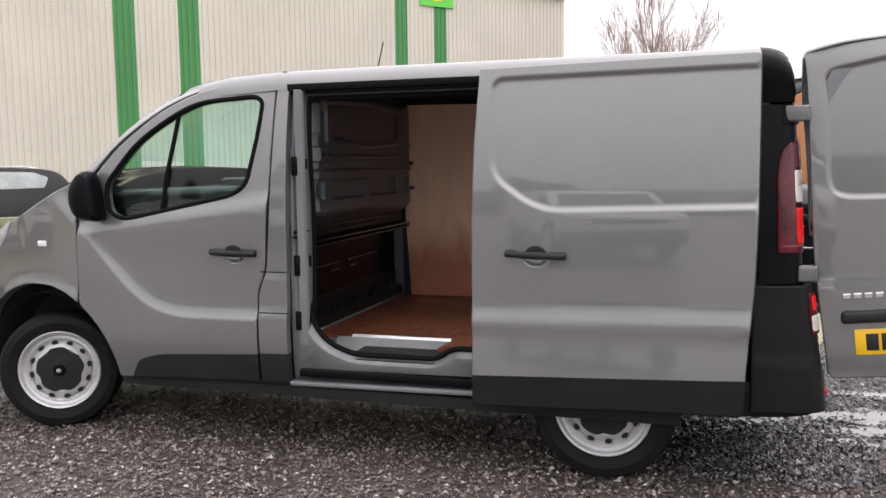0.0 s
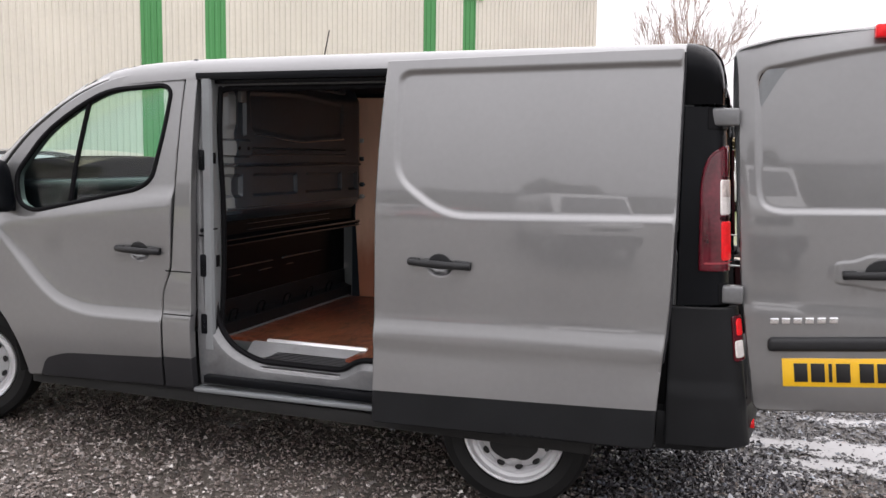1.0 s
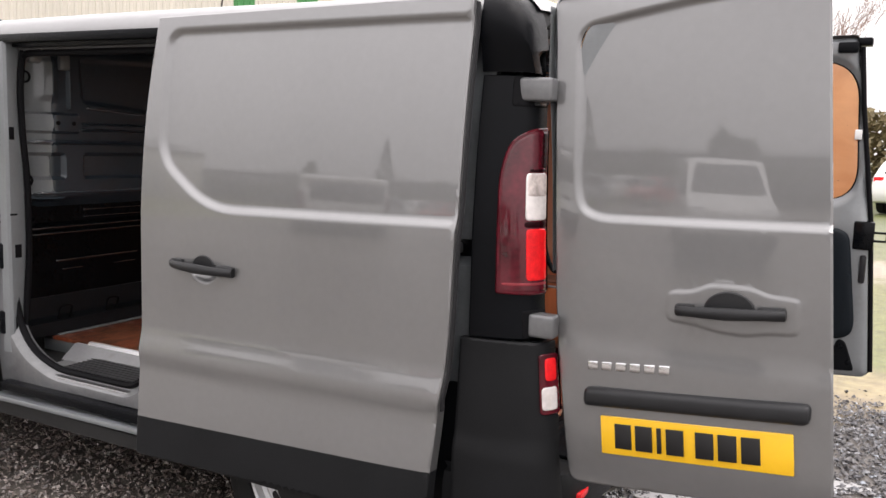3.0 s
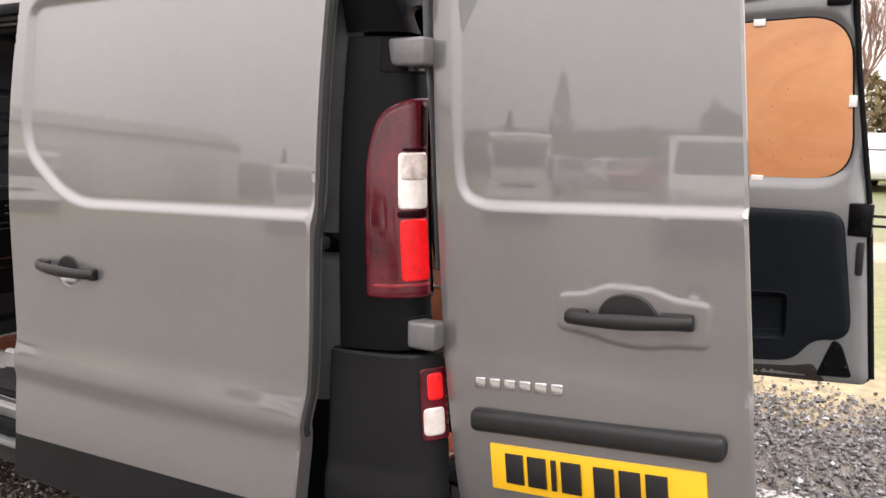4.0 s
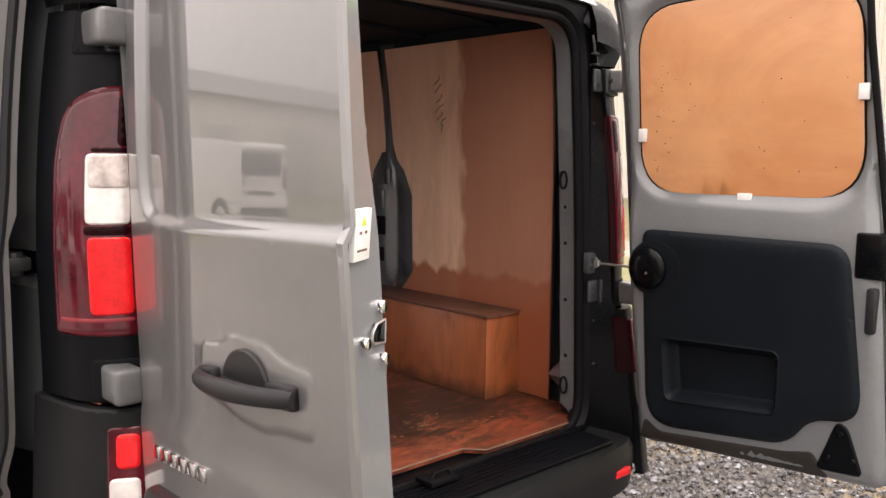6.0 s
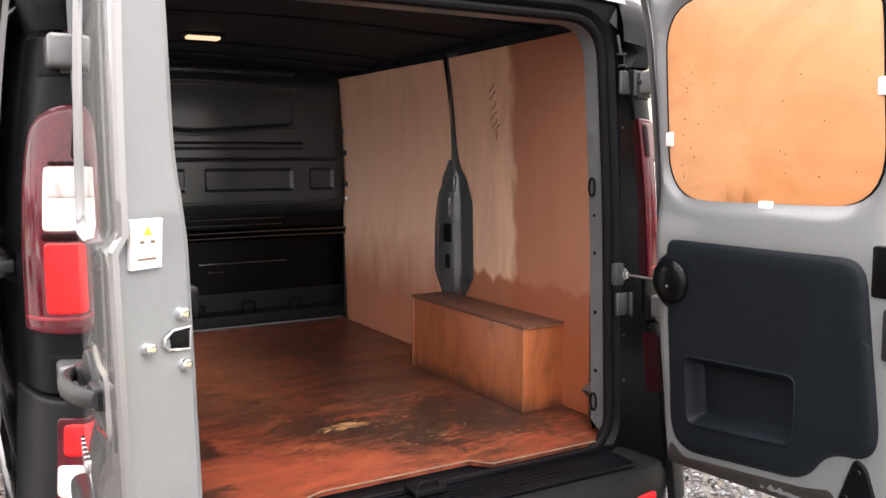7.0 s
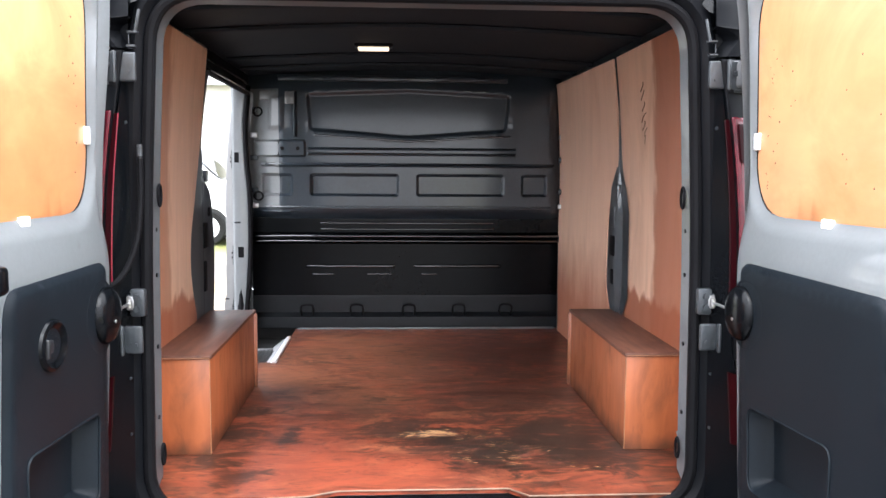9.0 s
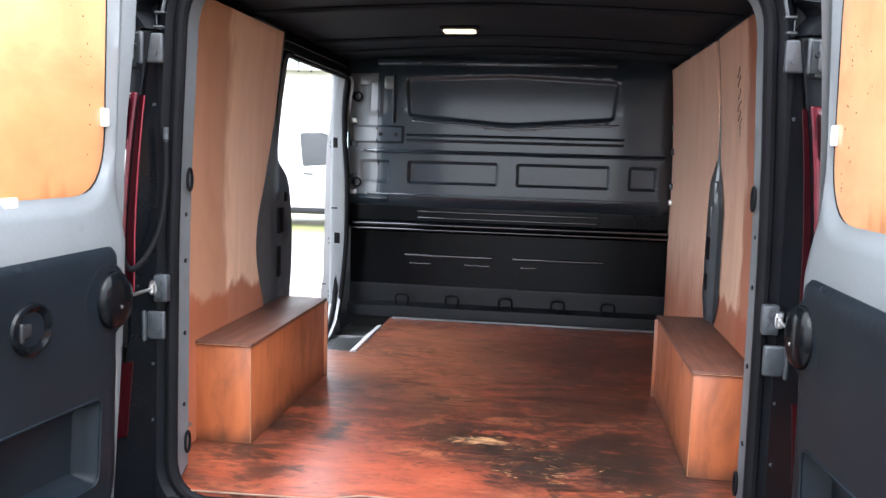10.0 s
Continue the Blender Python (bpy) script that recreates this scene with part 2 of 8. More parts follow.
def rounded(points, radii, seg=6):
    """A polygon with rounded corners."""
    out, n = [], len(points)
    if not isinstance(radii, (list, tuple)):
        radii = [radii] * n
    for i in range(n):
        p, a, b = Vector(points[i]), Vector(points[i - 1]), Vector(points[(i + 1) % n])
        r = radii[i]
        if r <= 0:
            out.append(tuple(p))
            continue
        da, db = (a - p), (b - p)
        ra, rb = min(r, da.length * 0.49), min(r, db.length * 0.49)
        s, e = p + da.normalized() * ra, p + db.normalized() * rb
        for k in range(seg + 1):
            t = k / seg
            q = s * (1 - t) ** 2 + p * 2 * t * (1 - t) + e * t * t
            out.append((q.x, q.y))
    return out


def resample(poly, step, closed=True):
    out, n = [], len(poly)
    for i in range(n if closed else n - 1):
        a, b = Vector(poly[i]), Vector(poly[(i + 1) % n])
        k = max(1, math.ceil((b - a).length / step))
        out += [tuple(a.lerp(b, j / k)) for j in range(k)]
    if not closed:
        out.append(tuple(poly[-1]))
    return out


def smooth_line(points, per=8):
    """A soft curve through points."""
    pts = [Vector(p) for p in points]
    out = []
    for i in range(len(pts) - 1):
        p0, p1, p2, p3 = pts[max(0, i - 1)], pts[i], pts[i + 1], pts[min(len(pts) - 1, i + 2)]
        for k in range(per):
            t = k / per
            out.append(tuple(0.5 * (2 * p1 + (p2 - p0) * t + (2 * p0 - 5 * p1 + 4 * p2 - p3) * t * t + (3 * p1 - p0 - 3 * p2 + p3) * t ** 3)))
    return out + [tuple(pts[-1])]


def sdist(P, poly):
    """Signed distance of points to a polygon, positive inside."""
    P = np.asarray(P, float).reshape(-1, 2)
    a = np.asarray(poly, float)
    b = np.roll(a, -1, 0)
    d = np.full(len(P), 1e9)
    inside = np.zeros(len(P), bool)
    for (ax, ay), (bx, by) in zip(a, b):
        ex, ey = bx - ax, by - ay
        L = ex * ex + ey * ey + 1e-12
        t = np.clip(((P[:, 0] - ax) * ex + (P[:, 1] - ay) * ey) / L, 0, 1)
        d = np.minimum(d, np.hypot(P[:, 0] - ax - t * ex, P[:, 1] - ay - t * ey))
        if ay != by:
            cross = ((ay > P[:, 1]) != (by > P[:, 1])) & (P[:, 0] < (bx - ax) * (P[:, 1] - ay) / (by - ay) + ax)
            inside ^= cross
    return np.where(inside, d, -d)


def ease(t):
    t = np.clip(t, 0, 1)
    return t * t * (3 - 2 * t)


def offset_poly(poly, d):
    """The polygon moved inwards by d."""
    n = len(poly)
    area = sum(poly[i][0] * poly[(i + 1) % n][1] - poly[(i + 1) % n][0] * poly[i][1] for i in range(n))
    s = 1 if area > 0 else -1
    out = []
    for i in range(n):
        a, p, b = Vector(poly[i - 1]), Vector(poly[i]), Vector(poly[(i + 1) % n])
        t = ((p - a).normalized() + (b - p).normalized())
        if t.length < 1e-6:
            continue
        t.normalize()
        out.append((p.x - t.y * s * d, p.y + t.x * s * d))
    return out


def skin(outline, surface, out, thick=0.02, holes=(), feats=(), step=0.035, edge=0.004, rings=(), mats=None, back=False, cuts=(), fine_step=0.018):
    """A sheet cut to an outline and laid on a surface: surface maps an array of (u, v) to (x, y, z); out is the rough outward way.
    rings: (polygon, widths) of creases along which the sheet gets extra points. mats: (polygon, index) areas of another material."""
    outline = resample(outline, step)
    loops = [outline] + [resample(h, step) for h in holes]
    cons, edges = [], []
    for lp in loops:
        k = len(cons)
        cons += lp
        edges += [(k + i, k + (i + 1) % len(lp)) for i in range(len(lp))]
    nb = len(cons)
    for line in cuts:
        line = resample(line, step, False)
        k = len(cons)
        cons += line
        edges += [(k + i, k + i + 1) for i in range(len(line) - 1)]
    free = []
    for lp in loops:
        sgn = 1 if lp is outline else -1
        free += offset_poly(lp, sgn * max(edge, 0.003))
        free += offset_poly(lp, sgn * max(edge, 0.003) * 2.2)
    for poly, widths in rings:
        fine = resample(poly, fine_step)
        for w in widths:
            free += offset_poly(fine, w)
    a = np.array(outline)
    gx = np.arange(a[:, 0].min(), a[:, 0].max(), step)
    gz = np.arange(a[:, 1].min(), a[:, 1].max(), step)
    G = np.stack(np.meshgrid(gx, gz), -1).reshape(-1, 2)
    if rings:
        keep = np.ones(len(G), bool)
        for poly, widths in rings:
            sd = sdist(G, poly)
            keep &= (sd < min(widths) - 0.008) | (sd > max(widths) + 0.008)
        G = G[keep]
    F = np.concatenate([np.array(free).reshape(-1, 2), G + 0.0017])
    ok = sdist(F, outline) > edge * 0.6
    for h in holes:
        ok &= sdist(F, h) < -edge * 0.6
    F = F[ok]
    # thin out points that nearly touch
    seen, kept = set(), []
    for x, y in F:
        key = (round(x / 0.004), round(y / 0.004))
        if key not in seen:
            seen.add(key)
            kept.append((x, y))
    allp = [Vector(p) for p in cons] + [Vector(p) for p in kept]
    vs, es, fs, ov, oe, of = delaunay_2d_cdt(allp, edges, [], 1, 1e-6)
    P = np.array([tuple(v) for v in vs])
    X = np.array(surface(P), float)
    e = 1e-4
    du = (np.array(surface(P + [e, 0]), float) - X) / e
    dv = (np.array(surface(P + [0, e]), float) - X) / e
    N = np.cross(du, dv)
    N /= np.linalg.norm(N, axis=1, keepdims=True) + 1e-12
    flip = np.sign((N @ np.array(out)).mean()) or 1
    N *= flip
    T = np.array([f for f in fs if len(f) == 3])
    C = P[T].mean(1)
    good = sdist(C, outline) > 0
    for h in holes:
        good &= sdist(C, h) < 0
    T, C = T[good], C[good]
    onb = np.zeros(len(P), bool)
    for i, o in enumerate(ov):
        onb[i] = any(j < nb for j in o) or not o
    X = X - N * (onb * edge * 0.8)[:, None]
    bm = bmesh.new()
    V = [bm.verts.new(p) for p in X]
    idx = np.zeros(len(T), int)
    for poly, k in (mats or ()):
        idx[sdist(C, poly) > 0] = k
    for t, k in zip(T, idx):
        a0, b0, c0 = X[t[0]], X[t[1]], X[t[2]]
        if np.dot(np.cross(b0 - a0, c0 - a0), N[t[0]]) < 0:
            t = t[::-1]
        try:
            f = bm.faces.new([V[i] for i in t])
            f.material_index = int(k)
        except ValueError:
            pass
    if thick:
        rim = [ed for ed in bm.edges if len(ed.link_faces) == 1]
        back_v = {}
        index = {v: i for i, v in enumerate(V)}
        for ed in rim:
            for v in ed.verts:
                if v not in back_v:
                    back_v[v] = bm.verts.new(Vector(X[index[v]] - N[index[v]] * thick))
        for ed in rim:
            f0 = ed.link_faces[0]
            l = [lo for lo in f0.loops if lo.edge == ed][0]
            p, q = l.vert, l.link_loop_next.vert
            f = bm.faces.new((q, p, back_v[p], back_v[q]))
            f.material_index = f0.material_index
        if back:
            full = {}
            for t in T:
                for i in t:
                    if i not in full:
                        full[i] = back_v.get(V[i]) or bm.verts.new(Vector(X[i] - N[i] * thick))
                try:
                    f = bm.faces.new([full[i] for i in t])
                    f.normal_update()
                    if f.normal.dot(Vector(N[t[0]])) > 0:
                        f.normal_flip()
                except ValueError:
                    pass
    loose = [v for v in bm.verts if not v.link_faces]
    bmesh.ops.delete(bm, geom=loose, context="VERTS")
    return bm

# ---- ground and surroundings ----


def ground_material():
    """Wet gravel by the van that runs out into pale mud, a track and rough yellow-green grass."""
    m = material("yard_ground", (0.088, 0.077, 0.067), 0.4, 0, 0.28, 1.3, 45, bump=0.006, bump_scale=40, wear=(0.055, 0.049, 0.043), wear_scale=0.9, wear_at=0.5)
    nt = m.node_tree
    b = nt.nodes["Principled BSDF"]
    stone_col = b.inputs["Base Color"].links[0].from_socket
    tex = nt.nodes.new("ShaderNodeTexCoord")
    sep = nt.nodes.new("ShaderNodeSeparateXYZ")
    nt.links.new(tex.outputs["Object"], sep.inputs["Vector"])
    wob = nt.nodes.new("ShaderNodeTexNoise")
    wob.inputs["Scale"].default_value, wob.inputs["Detail"].default_value = 0.9, 6
    nt.links.new(tex.outputs["Object"], wob.inputs["Vector"])
    # distance outwards from the gravelled yard: to +y, and to -x
    far_y = nt.nodes.new("ShaderNodeMath")
    far_y.operation = "MULTIPLY_ADD"
    nt.links.new(wob.outputs["Fac"], far_y.inputs[0])
    far_y.inputs[1].default_value = 3.0
    nt.links.new(sep.outputs["Y"], far_y.inputs[2])
    far_x = nt.nodes.new("ShaderNodeMath")
    far_x.operation = "MULTIPLY_ADD"
    nt.links.new(sep.outputs["X"], far_x.inputs[0])
    far_x.inputs[1].default_value, far_x.inputs[2].default_value = -0.2, 3.5
    top = nt.nodes.new("ShaderNodeMath")
    top.operation = "MAXIMUM"
    nt.links.new(far_y.outputs[0], top.inputs[0])
    nt.links.new(far_x.outputs[0], top.inputs[1])
    scale = nt.nodes.new("ShaderNodeMapRange")
    scale.inputs["From Min"].default_value, scale.inputs["From Max"].default_value = 0.0, 20.0
    nt.links.new(top.outputs[0], scale.inputs["Value"])
    zone = nt.nodes.new("ShaderNodeValToRGB")
    stops = [(0.0, (0.36, 0.29, 0.18)), (0.235, (0.40, 0.31, 0.18)), (0.285, (0.24, 0.21, 0.11)), (0.31, (0.17, 0.185, 0.06)), (0.54, (0.17, 0.17, 0.06)), (0.57, (0.36, 0.31, 0.24)), (0.64, (0.36, 0.31, 0.24)), (0.67, (0.15, 0.16, 0.055)), (1.0, (0.12, 0.14, 0.05))]
    el = zone.color_ramp.elements
    el[0].position, el[0].color = stops[0][0], (*stops[0][1], 1)
    el[1].position, el[1].color = stops[-1][0], (*stops[-1][1], 1)
    for p, c in stops[1:-1]:
        el.new(p).color = (*c, 1)
    nt.links.new(scale.outputs["Result"], zone.inputs["Fac"])
    tuft = nt.nodes.new("ShaderNodeTexNoise")
    tuft.inputs["Scale"].default_value, tuft.inputs["Detail"].default_value = 9, 6
    nt.links.new(tex.outputs["Object"], tuft.inputs["Vector"])
    dull = nt.nodes.new("ShaderNodeMix")
    dull.data_type, dull.blend_type = "RGBA", "MULTIPLY"
    dull.inputs["Factor"].default_value = 0.75
    tr = nt.nodes.new("ShaderNodeValToRGB")
    tr.color_ramp.elements[0].position, tr.color_ramp.elements[0].color = 0.3, (0.45, 0.42, 0.4, 1)
    tr.color_ramp.elements[1].position, tr.color_ramp.elements[1].color = 0.7, (1.25, 1.22, 1.15, 1)
    nt.links.new(tuft.outputs["Fac"], tr.inputs["Fac"])
    nt.links.new(zone.outputs["Color"], dull.inputs["A"])
    nt.links.new(tr.outputs["Color"], dull.inputs["B"])
    edge = nt.nodes.new("ShaderNodeMapRange")
    edge.inputs["From Min"].default_value, edge.inputs["From Max"].default_value = 4.5, 5.1
    nt.links.new(top.outputs[0], edge.inputs["Value"])
    mix = nt.nodes.new("ShaderNodeMix")
    mix.data_type = "RGBA"
    nt.links.new(edge.outputs["Result"], mix.inputs["Factor"])
    nt.links.new(stone_col, mix.inputs["A"])
    nt.links.new(dull.outputs["Result"], mix.inputs["B"])
    # paler ground on the open, unseen side of the yard, added to brighten the door reflections
    near = nt.nodes.new("ShaderNodeMath")
    near.operation = "MULTIPLY_ADD"
    nt.links.new(wob.outputs["Fac"], near.inputs[0])
    near.inputs[1].default_value = -2.0
    nt.links.new(sep.outputs["Y"], near.inputs[2])
    pale = nt.nodes.new("ShaderNodeMapRange")
    pale.inputs["From Min"].default_value, pale.inputs["From Max"].default_value = -2.15, -2.75
    nt.links.new(near.outputs[0], pale.inputs["Value"])
    mix2 = nt.nodes.new("ShaderNodeMix")
    mix2.data_type = "RGBA"
    west = nt.nodes.new("ShaderNodeMapRange")
    west.inputs["From Min"].default_value, west.inputs["From Max"].default_value = -13.0, -11.0
    nt.links.new(sep.outputs["X"], west.inputs["Value"])
    both = nt.nodes.new("ShaderNodeMath")
    both.operation = "MULTIPLY"
    nt.links.new(pale.outputs["Result"], both.inputs[0])
    nt.links.new(west.outputs["Result"], both.inputs[1])
    mix2.inputs["B"].default_value = (0.17, 0.155, 0.138, 1)
    nt.links.new(both.outputs[0], mix2.inputs["Factor"])
    nt.links.new(mix.outputs["Result"], mix2.inputs["A"])
    nt.links.new(mix2.outputs["Result"], b.inputs["Base Color"])
    return m


GRAVEL = ground_material()
gn = 90
bm = bmesh.new()
bmesh.ops.create_grid(bm, x_segments=gn, y_segments=gn, size=1.0)
for v in bm.verts:
    u, w = v.co.x, v.co.y
    v.co.x, v.co.y = math.copysign(abs(u) ** 2.6, u) * 300 - 1.0, math.copysign(abs(w) ** 2.6, w) * 300
    r = math.hypot(v.co.x + 1, v.co.y)
    v.co.z = 0.012 * noise.noise((v.co.x * 0.9, v.co.y * 0.9, 0)) * min(1, r / 6) - 0.006
tagged(new("ground", finish(bm, "ground", GRAVEL)), "wet dark gravel yard running out into mud and grass", "ground", kind="structure")

CREAM = material("cream_cladding", (0.62, 0.58, 0.52), 0.5, 0, 0.06, 0.5, 8)
GREEN = material("green_cladding", (0.055, 0.24, 0.075), 0.45, 0, 0.08, 0.5, 8)
BLD = thing("warehouse", (-18.03, 20.65, 0), "cream corrugated metal warehouse with green vertical stripes", "building")
BD = Vector((0.64, 0.77, 0)).normalized()
BN = Vector((BD.y, -BD.x, 0))


def corrugated(s0, s1, z0, z1, proud=0.0, pitch=0.2):
    """A length of ribbed cladding along the facade."""
    pts, s = [], s0
    while s < s1:
        for ds, d in ((0, 0), (0.11, 0), (0.125, 0.03), (0.185, 0.03)):
            if s + ds <= s1:
                pts.append((s + ds, d))
        s += pitch
    pts.append((s1, 0))
    o = Vector((-18.03, 20.65, 0))
    return loft([[o + BD * a + BN * (d + proud) + Vector((0, 0, z)) for a, d in pts] for z in (z0, z1)])


STRIPES = ((-1.26, -0.57), (0.84, 1.55), (9.29, 9.85), (11.09, 11.68))
edges = [-26.0] + [e for s in STRIPES for e in s] + [18.0]
for i in range(0, len(edges) - 1):
    part("wall_sheet" if i % 2 == 0 else "green_stripe", corrugated(edges[i], edges[i + 1], 0, 8.75), CREAM if i % 2 == 0 else GREEN, BLD, "" if i % 2 == 0 else "green painted cladding")
o = Vector((-18.03, 20.65, 0))
a, b = o + BD * 18.0, o + BD * -26
back = BN * -22
part("end_wall", loft([[a + Vector((0, 0, z)), a + back + Vector((0, 0, z))] for z in (0, 8.75)]), CREAM, BLD)
part("warehouse_roof", loft([[b + Vector((0, 0, 8.75)), a + Vector((0, 0, 8.75))], [b + back + Vector((0, 0, 9.5)), a + back + Vector((0, 0, 9.5))]]), CREAM, BLD)
part("eaves_gutter", tube([b + BN * 0.1 + Vector((0, 0, 8.78)), a + BN * 0.1 + Vector((0, 0, 8.78))], 0.1, 8), CREAM, BLD)
SIGNY = material("yellow_sign", (0.75, 0.65, 0.05), 0.4, 0, 0.05)
SIGNG = material("bright_green_sign", (0.12, 0.6, 0.08), 0.4, 0, 0.05)
sc = o + BD * 11.2 + BN * 0.08
sg = skin([(-0.8, -0.8), (0.8, -0.8), (0.8, 0.8), (-0.8, 0.8)], lambda P: np.stack([sc.x + BD.x * P[:, 0], sc.y + BD.y * P[:, 0], 8.6 + P[:, 1]], 1), tuple(BN), 0.05, step=0.4)
SG = part("wall_sign", sg, SIGNG, BLD, "green square sign with yellow disc")
part("sign_disc", skin([(0.6 * math.cos(q), 0.6 * math.sin(q)) for q in [2 * math.pi * k / 24 for k in range(24)]], lambda P: np.stack([sc.x + BN.x * 0.01 + BD.x * P[:, 0], sc.y + BN.y * 0.01 + BD.y * P[:, 0], 8.6 + P[:, 1]], 1), tuple(BN), 0.02, step=0.4), SIGNY, SG)

# ---- the panel van: side, roof, doors, load bay ----
MID = 0.985                         # the van's middle line in y
VAN = thing("panel_van", (-2.5, MID, 0), "dark grey panel van with open side and rear doors", "van")
FLIP = Matrix.Translation((0, 2 * MID, 0)) @ Matrix.Diagonal((1, -1, 1, 1))


def side_y(x, z):
    """The left side's skin: tumblehome above the belt, taper to nose and tail."""
    x, z = np.asarray(x, float), np.asarray(z, float)
    y = 0.004 + 0.0 * x
    t = np.clip((z - 1.25) / 0.65, 0, 1.2)
    y = y + 0.012 * t + 0.05 * t * t
    y = y + 0.25 * np.clip((-3.75 - x) / 1.25, 0, 1) ** 2
    y = y + 0.02 * np.clip((x + 0.6) / 0.4, 0, 1) ** 2
    y = y + 0.03 * np.clip((0.7 - z) / 0.35, 0, 1) ** 2
    return y


def rake(x):
    return 0.022 * (x + 1.0)


# upright crease polygons of the side
SD_PANEL = rounded([(-1.475, 1.885), (-1.475, 1.43), (-1.25, 1.265), (-0.1, 1.29), (-0.1, 1.90)], [0.07, 0.09, 0.12, 0, 0])
FD_PANEL = rounded([(-2.3, 0.705), (-3.2, 0.70), (-3.42, 0.77), (-3.95, 1.33), (-3.95, 2.2), (-2.3, 2.2)], [0, 0.12, 0.2, 0, 0, 0])


def sd_surface(P):
    x, z = P[:, 0], P[:, 1]
    y = side_y(x, z) - 0.065
    y = y + 0.016 * ease(sdist(P, SD_PANEL) / 0.026)
    zz = z - rake(x)
    y = y - 0.018 * (1 - ease((zz - 0.755) / 0.10)) + 0.006 * ease((0.745 - zz) / 0.02)
    y = y - 0.03 * np.clip((0.7 - z) / 0.35, 0, 1) ** 2 - 0.09 * np.clip(0.70 - z, 0, 1)
    return np.stack([x, y, z], 1)


def shoulder(x, z):
    """The step under the window line, rising towards the rear."""
    return 0.02 * ease((z - 1.13 - 0.145 * (x + 3.75)) / 0.075)


def fd_surface(P):
    x, z = P[:, 0], P[:, 1]
    y = side_y(x, z) - 0.012
    u = np.clip(sdist(P, FD_PANEL) / 0.085, 0, 1)
    y = y + 0.019 * (1 - (1 - u) ** 2) * (1 - 0.8 * ease((z - 0.95) / 0.32)) * (x < -2.0)
    y = y + shoulder(x, z)
    return np.stack([x, y, z], 1)


def bp_surface(P):
    x, z = P[:, 0], P[:, 1]
    y = side_y(x, z) - 0.012 + 0.012 * ease((z - 0.72) / 0.05) + 0.004 * (z > 0.94)
    return np.stack([x, y, z], 1)


LEFT = (0, -1, 0)

def bowl_ring(cx, cz, k=1.0, n=28):
    return [(cx + 0.056 * k * math.cos(2 * math.pi * i / n), cz - 0.004 + 0.04 * k * math.sin(2 * math.pi * i / n)) for i in range(n)]


def bowl(parent, cx, cz, surface):
    """The hand scoop behind a pull handle, sunk into the door skin."""
    ring = np.array(bowl_ring(cx, cz, 1.0))
    rows = []
    for k, d in ((1.04, 0.0022), (1.0, 0.003), (0.9, 0.012), (0.7, 0.022), (0.4, 0.028), (0.05, 0.030)):
        q = np.array(bowl_ring(cx, cz, k))
        X = surface(ring)
        rows.append([(q[i][0], X[i][1] + d, q[i][1]) for i in range(len(q))])
    b = loft(rows, True)
    bmesh.ops.recalc_face_normals(b, faces=b.faces)
    for f in b.faces:
        if f.normal.y > 0:
            f.normal_flip()
    part("handle_scoop", b, PAINT, parent)


# --- sliding door, slid back along the side ---
sd_out = [(-1.525, 1.925), (-1.545, 1.6), (-1.556, 1.25), (-1.556, 0.8), (-1.548, 0.375), (-0.358, 0.405), (-0.354, 0.55), (-0.341, 0.74),
          (-0.322, 0.95), (-0.314, 1.3), (-0.312, 1.945)]
sd_out = rounded(sd_out, [0.01, 0.1, 0.1, 0.1, 0.02, 0.02, 0.05, 0.08, 0.1, 0.1, 0.01], 4)
clad_sd = [(-1.7, 0.3), (-0.2, 0.3), (-0.2, 0.562), (-1.7, 0.507)]
SLIDER = part("sliding_door", skin(sd_out, sd_surface, LEFT, 0.05, holes=[bowl_ring(-1.256, 1.070)], rings=[(SD_PANEL, (-0.006, 0.0, 0.006, 0.013, 0.02, 0.026, 0.034))], step=0.03, edge=0.005, mats=[(clad_sd, 1)], cuts=[[(-1.7, 0.507), (-0.2, 0.562)]], back=True),
              [PAINT, BUMPER], VAN, "grey sliding door with pressed panel, slid open")


def side_handle(parent, x0, x1, z, y, tilt=0.0, dome=0.05, lift=0.0):
    """A pull handle over a half-round scoop, as on all the van's doors. y: the skin it sits on."""
    xm, w = (x0 + x1) / 2, x1 - x0
    rows = []
    for i in range(15):
        t = i / 14
        x = x0 + w * t
        bow = math.sin(math.pi * t) ** 0.6
        h = 0.017 - 0.004 * abs(2 * t - 1)
        d = 0.012 + 0.03 * bow
        rows.append([(x, y - d + 0.012 * math.cos(a) * 0.9, z + h * math.sin(a)) for a in [2 * math.pi * k / 12 for k in range(12)]])
    bm = loft(rows, True)
    bm.faces.new([v for v in bm.verts][:12][::-1])
    bm.faces.new([v for v in bm.verts][-12:])
    bmesh.ops.recalc_face_normals(bm, faces=bm.faces)
    pads = join(bm, box(x0, x0 + 0.05, y - 0.016, y + 0.01, z - 0.017, z + 0.017, 0.006), box(x1 - 0.07, x1, y - 0.02, y + 0.01, z - 0.018, z + 0.018, 0.006))
    part("door_handle", moved(pads, Matrix.Translation((xm, y, z)) @ Matrix.Rotation(tilt, 4, "Y") @ Matrix.Translation((-xm, -y, -z))), GRIPM, parent, "black plastic pull handle")
    # dark half disc standing in for the shade in the scoop's upper half
    up = [(xm + dome * math.cos(a), z + 0.002 + 0.8 * dome * math.sin(a)) for a in [math.pi * k / 14 for k in range(15)]]
    part("scoop_shade", skin(up, lambda P: np.stack([P[:, 0], np.full(len(P), y - 0.004 - lift), P[:, 1]], 1), LEFT, 0.01, step=0.03, edge=0.003), GRIPM, parent)


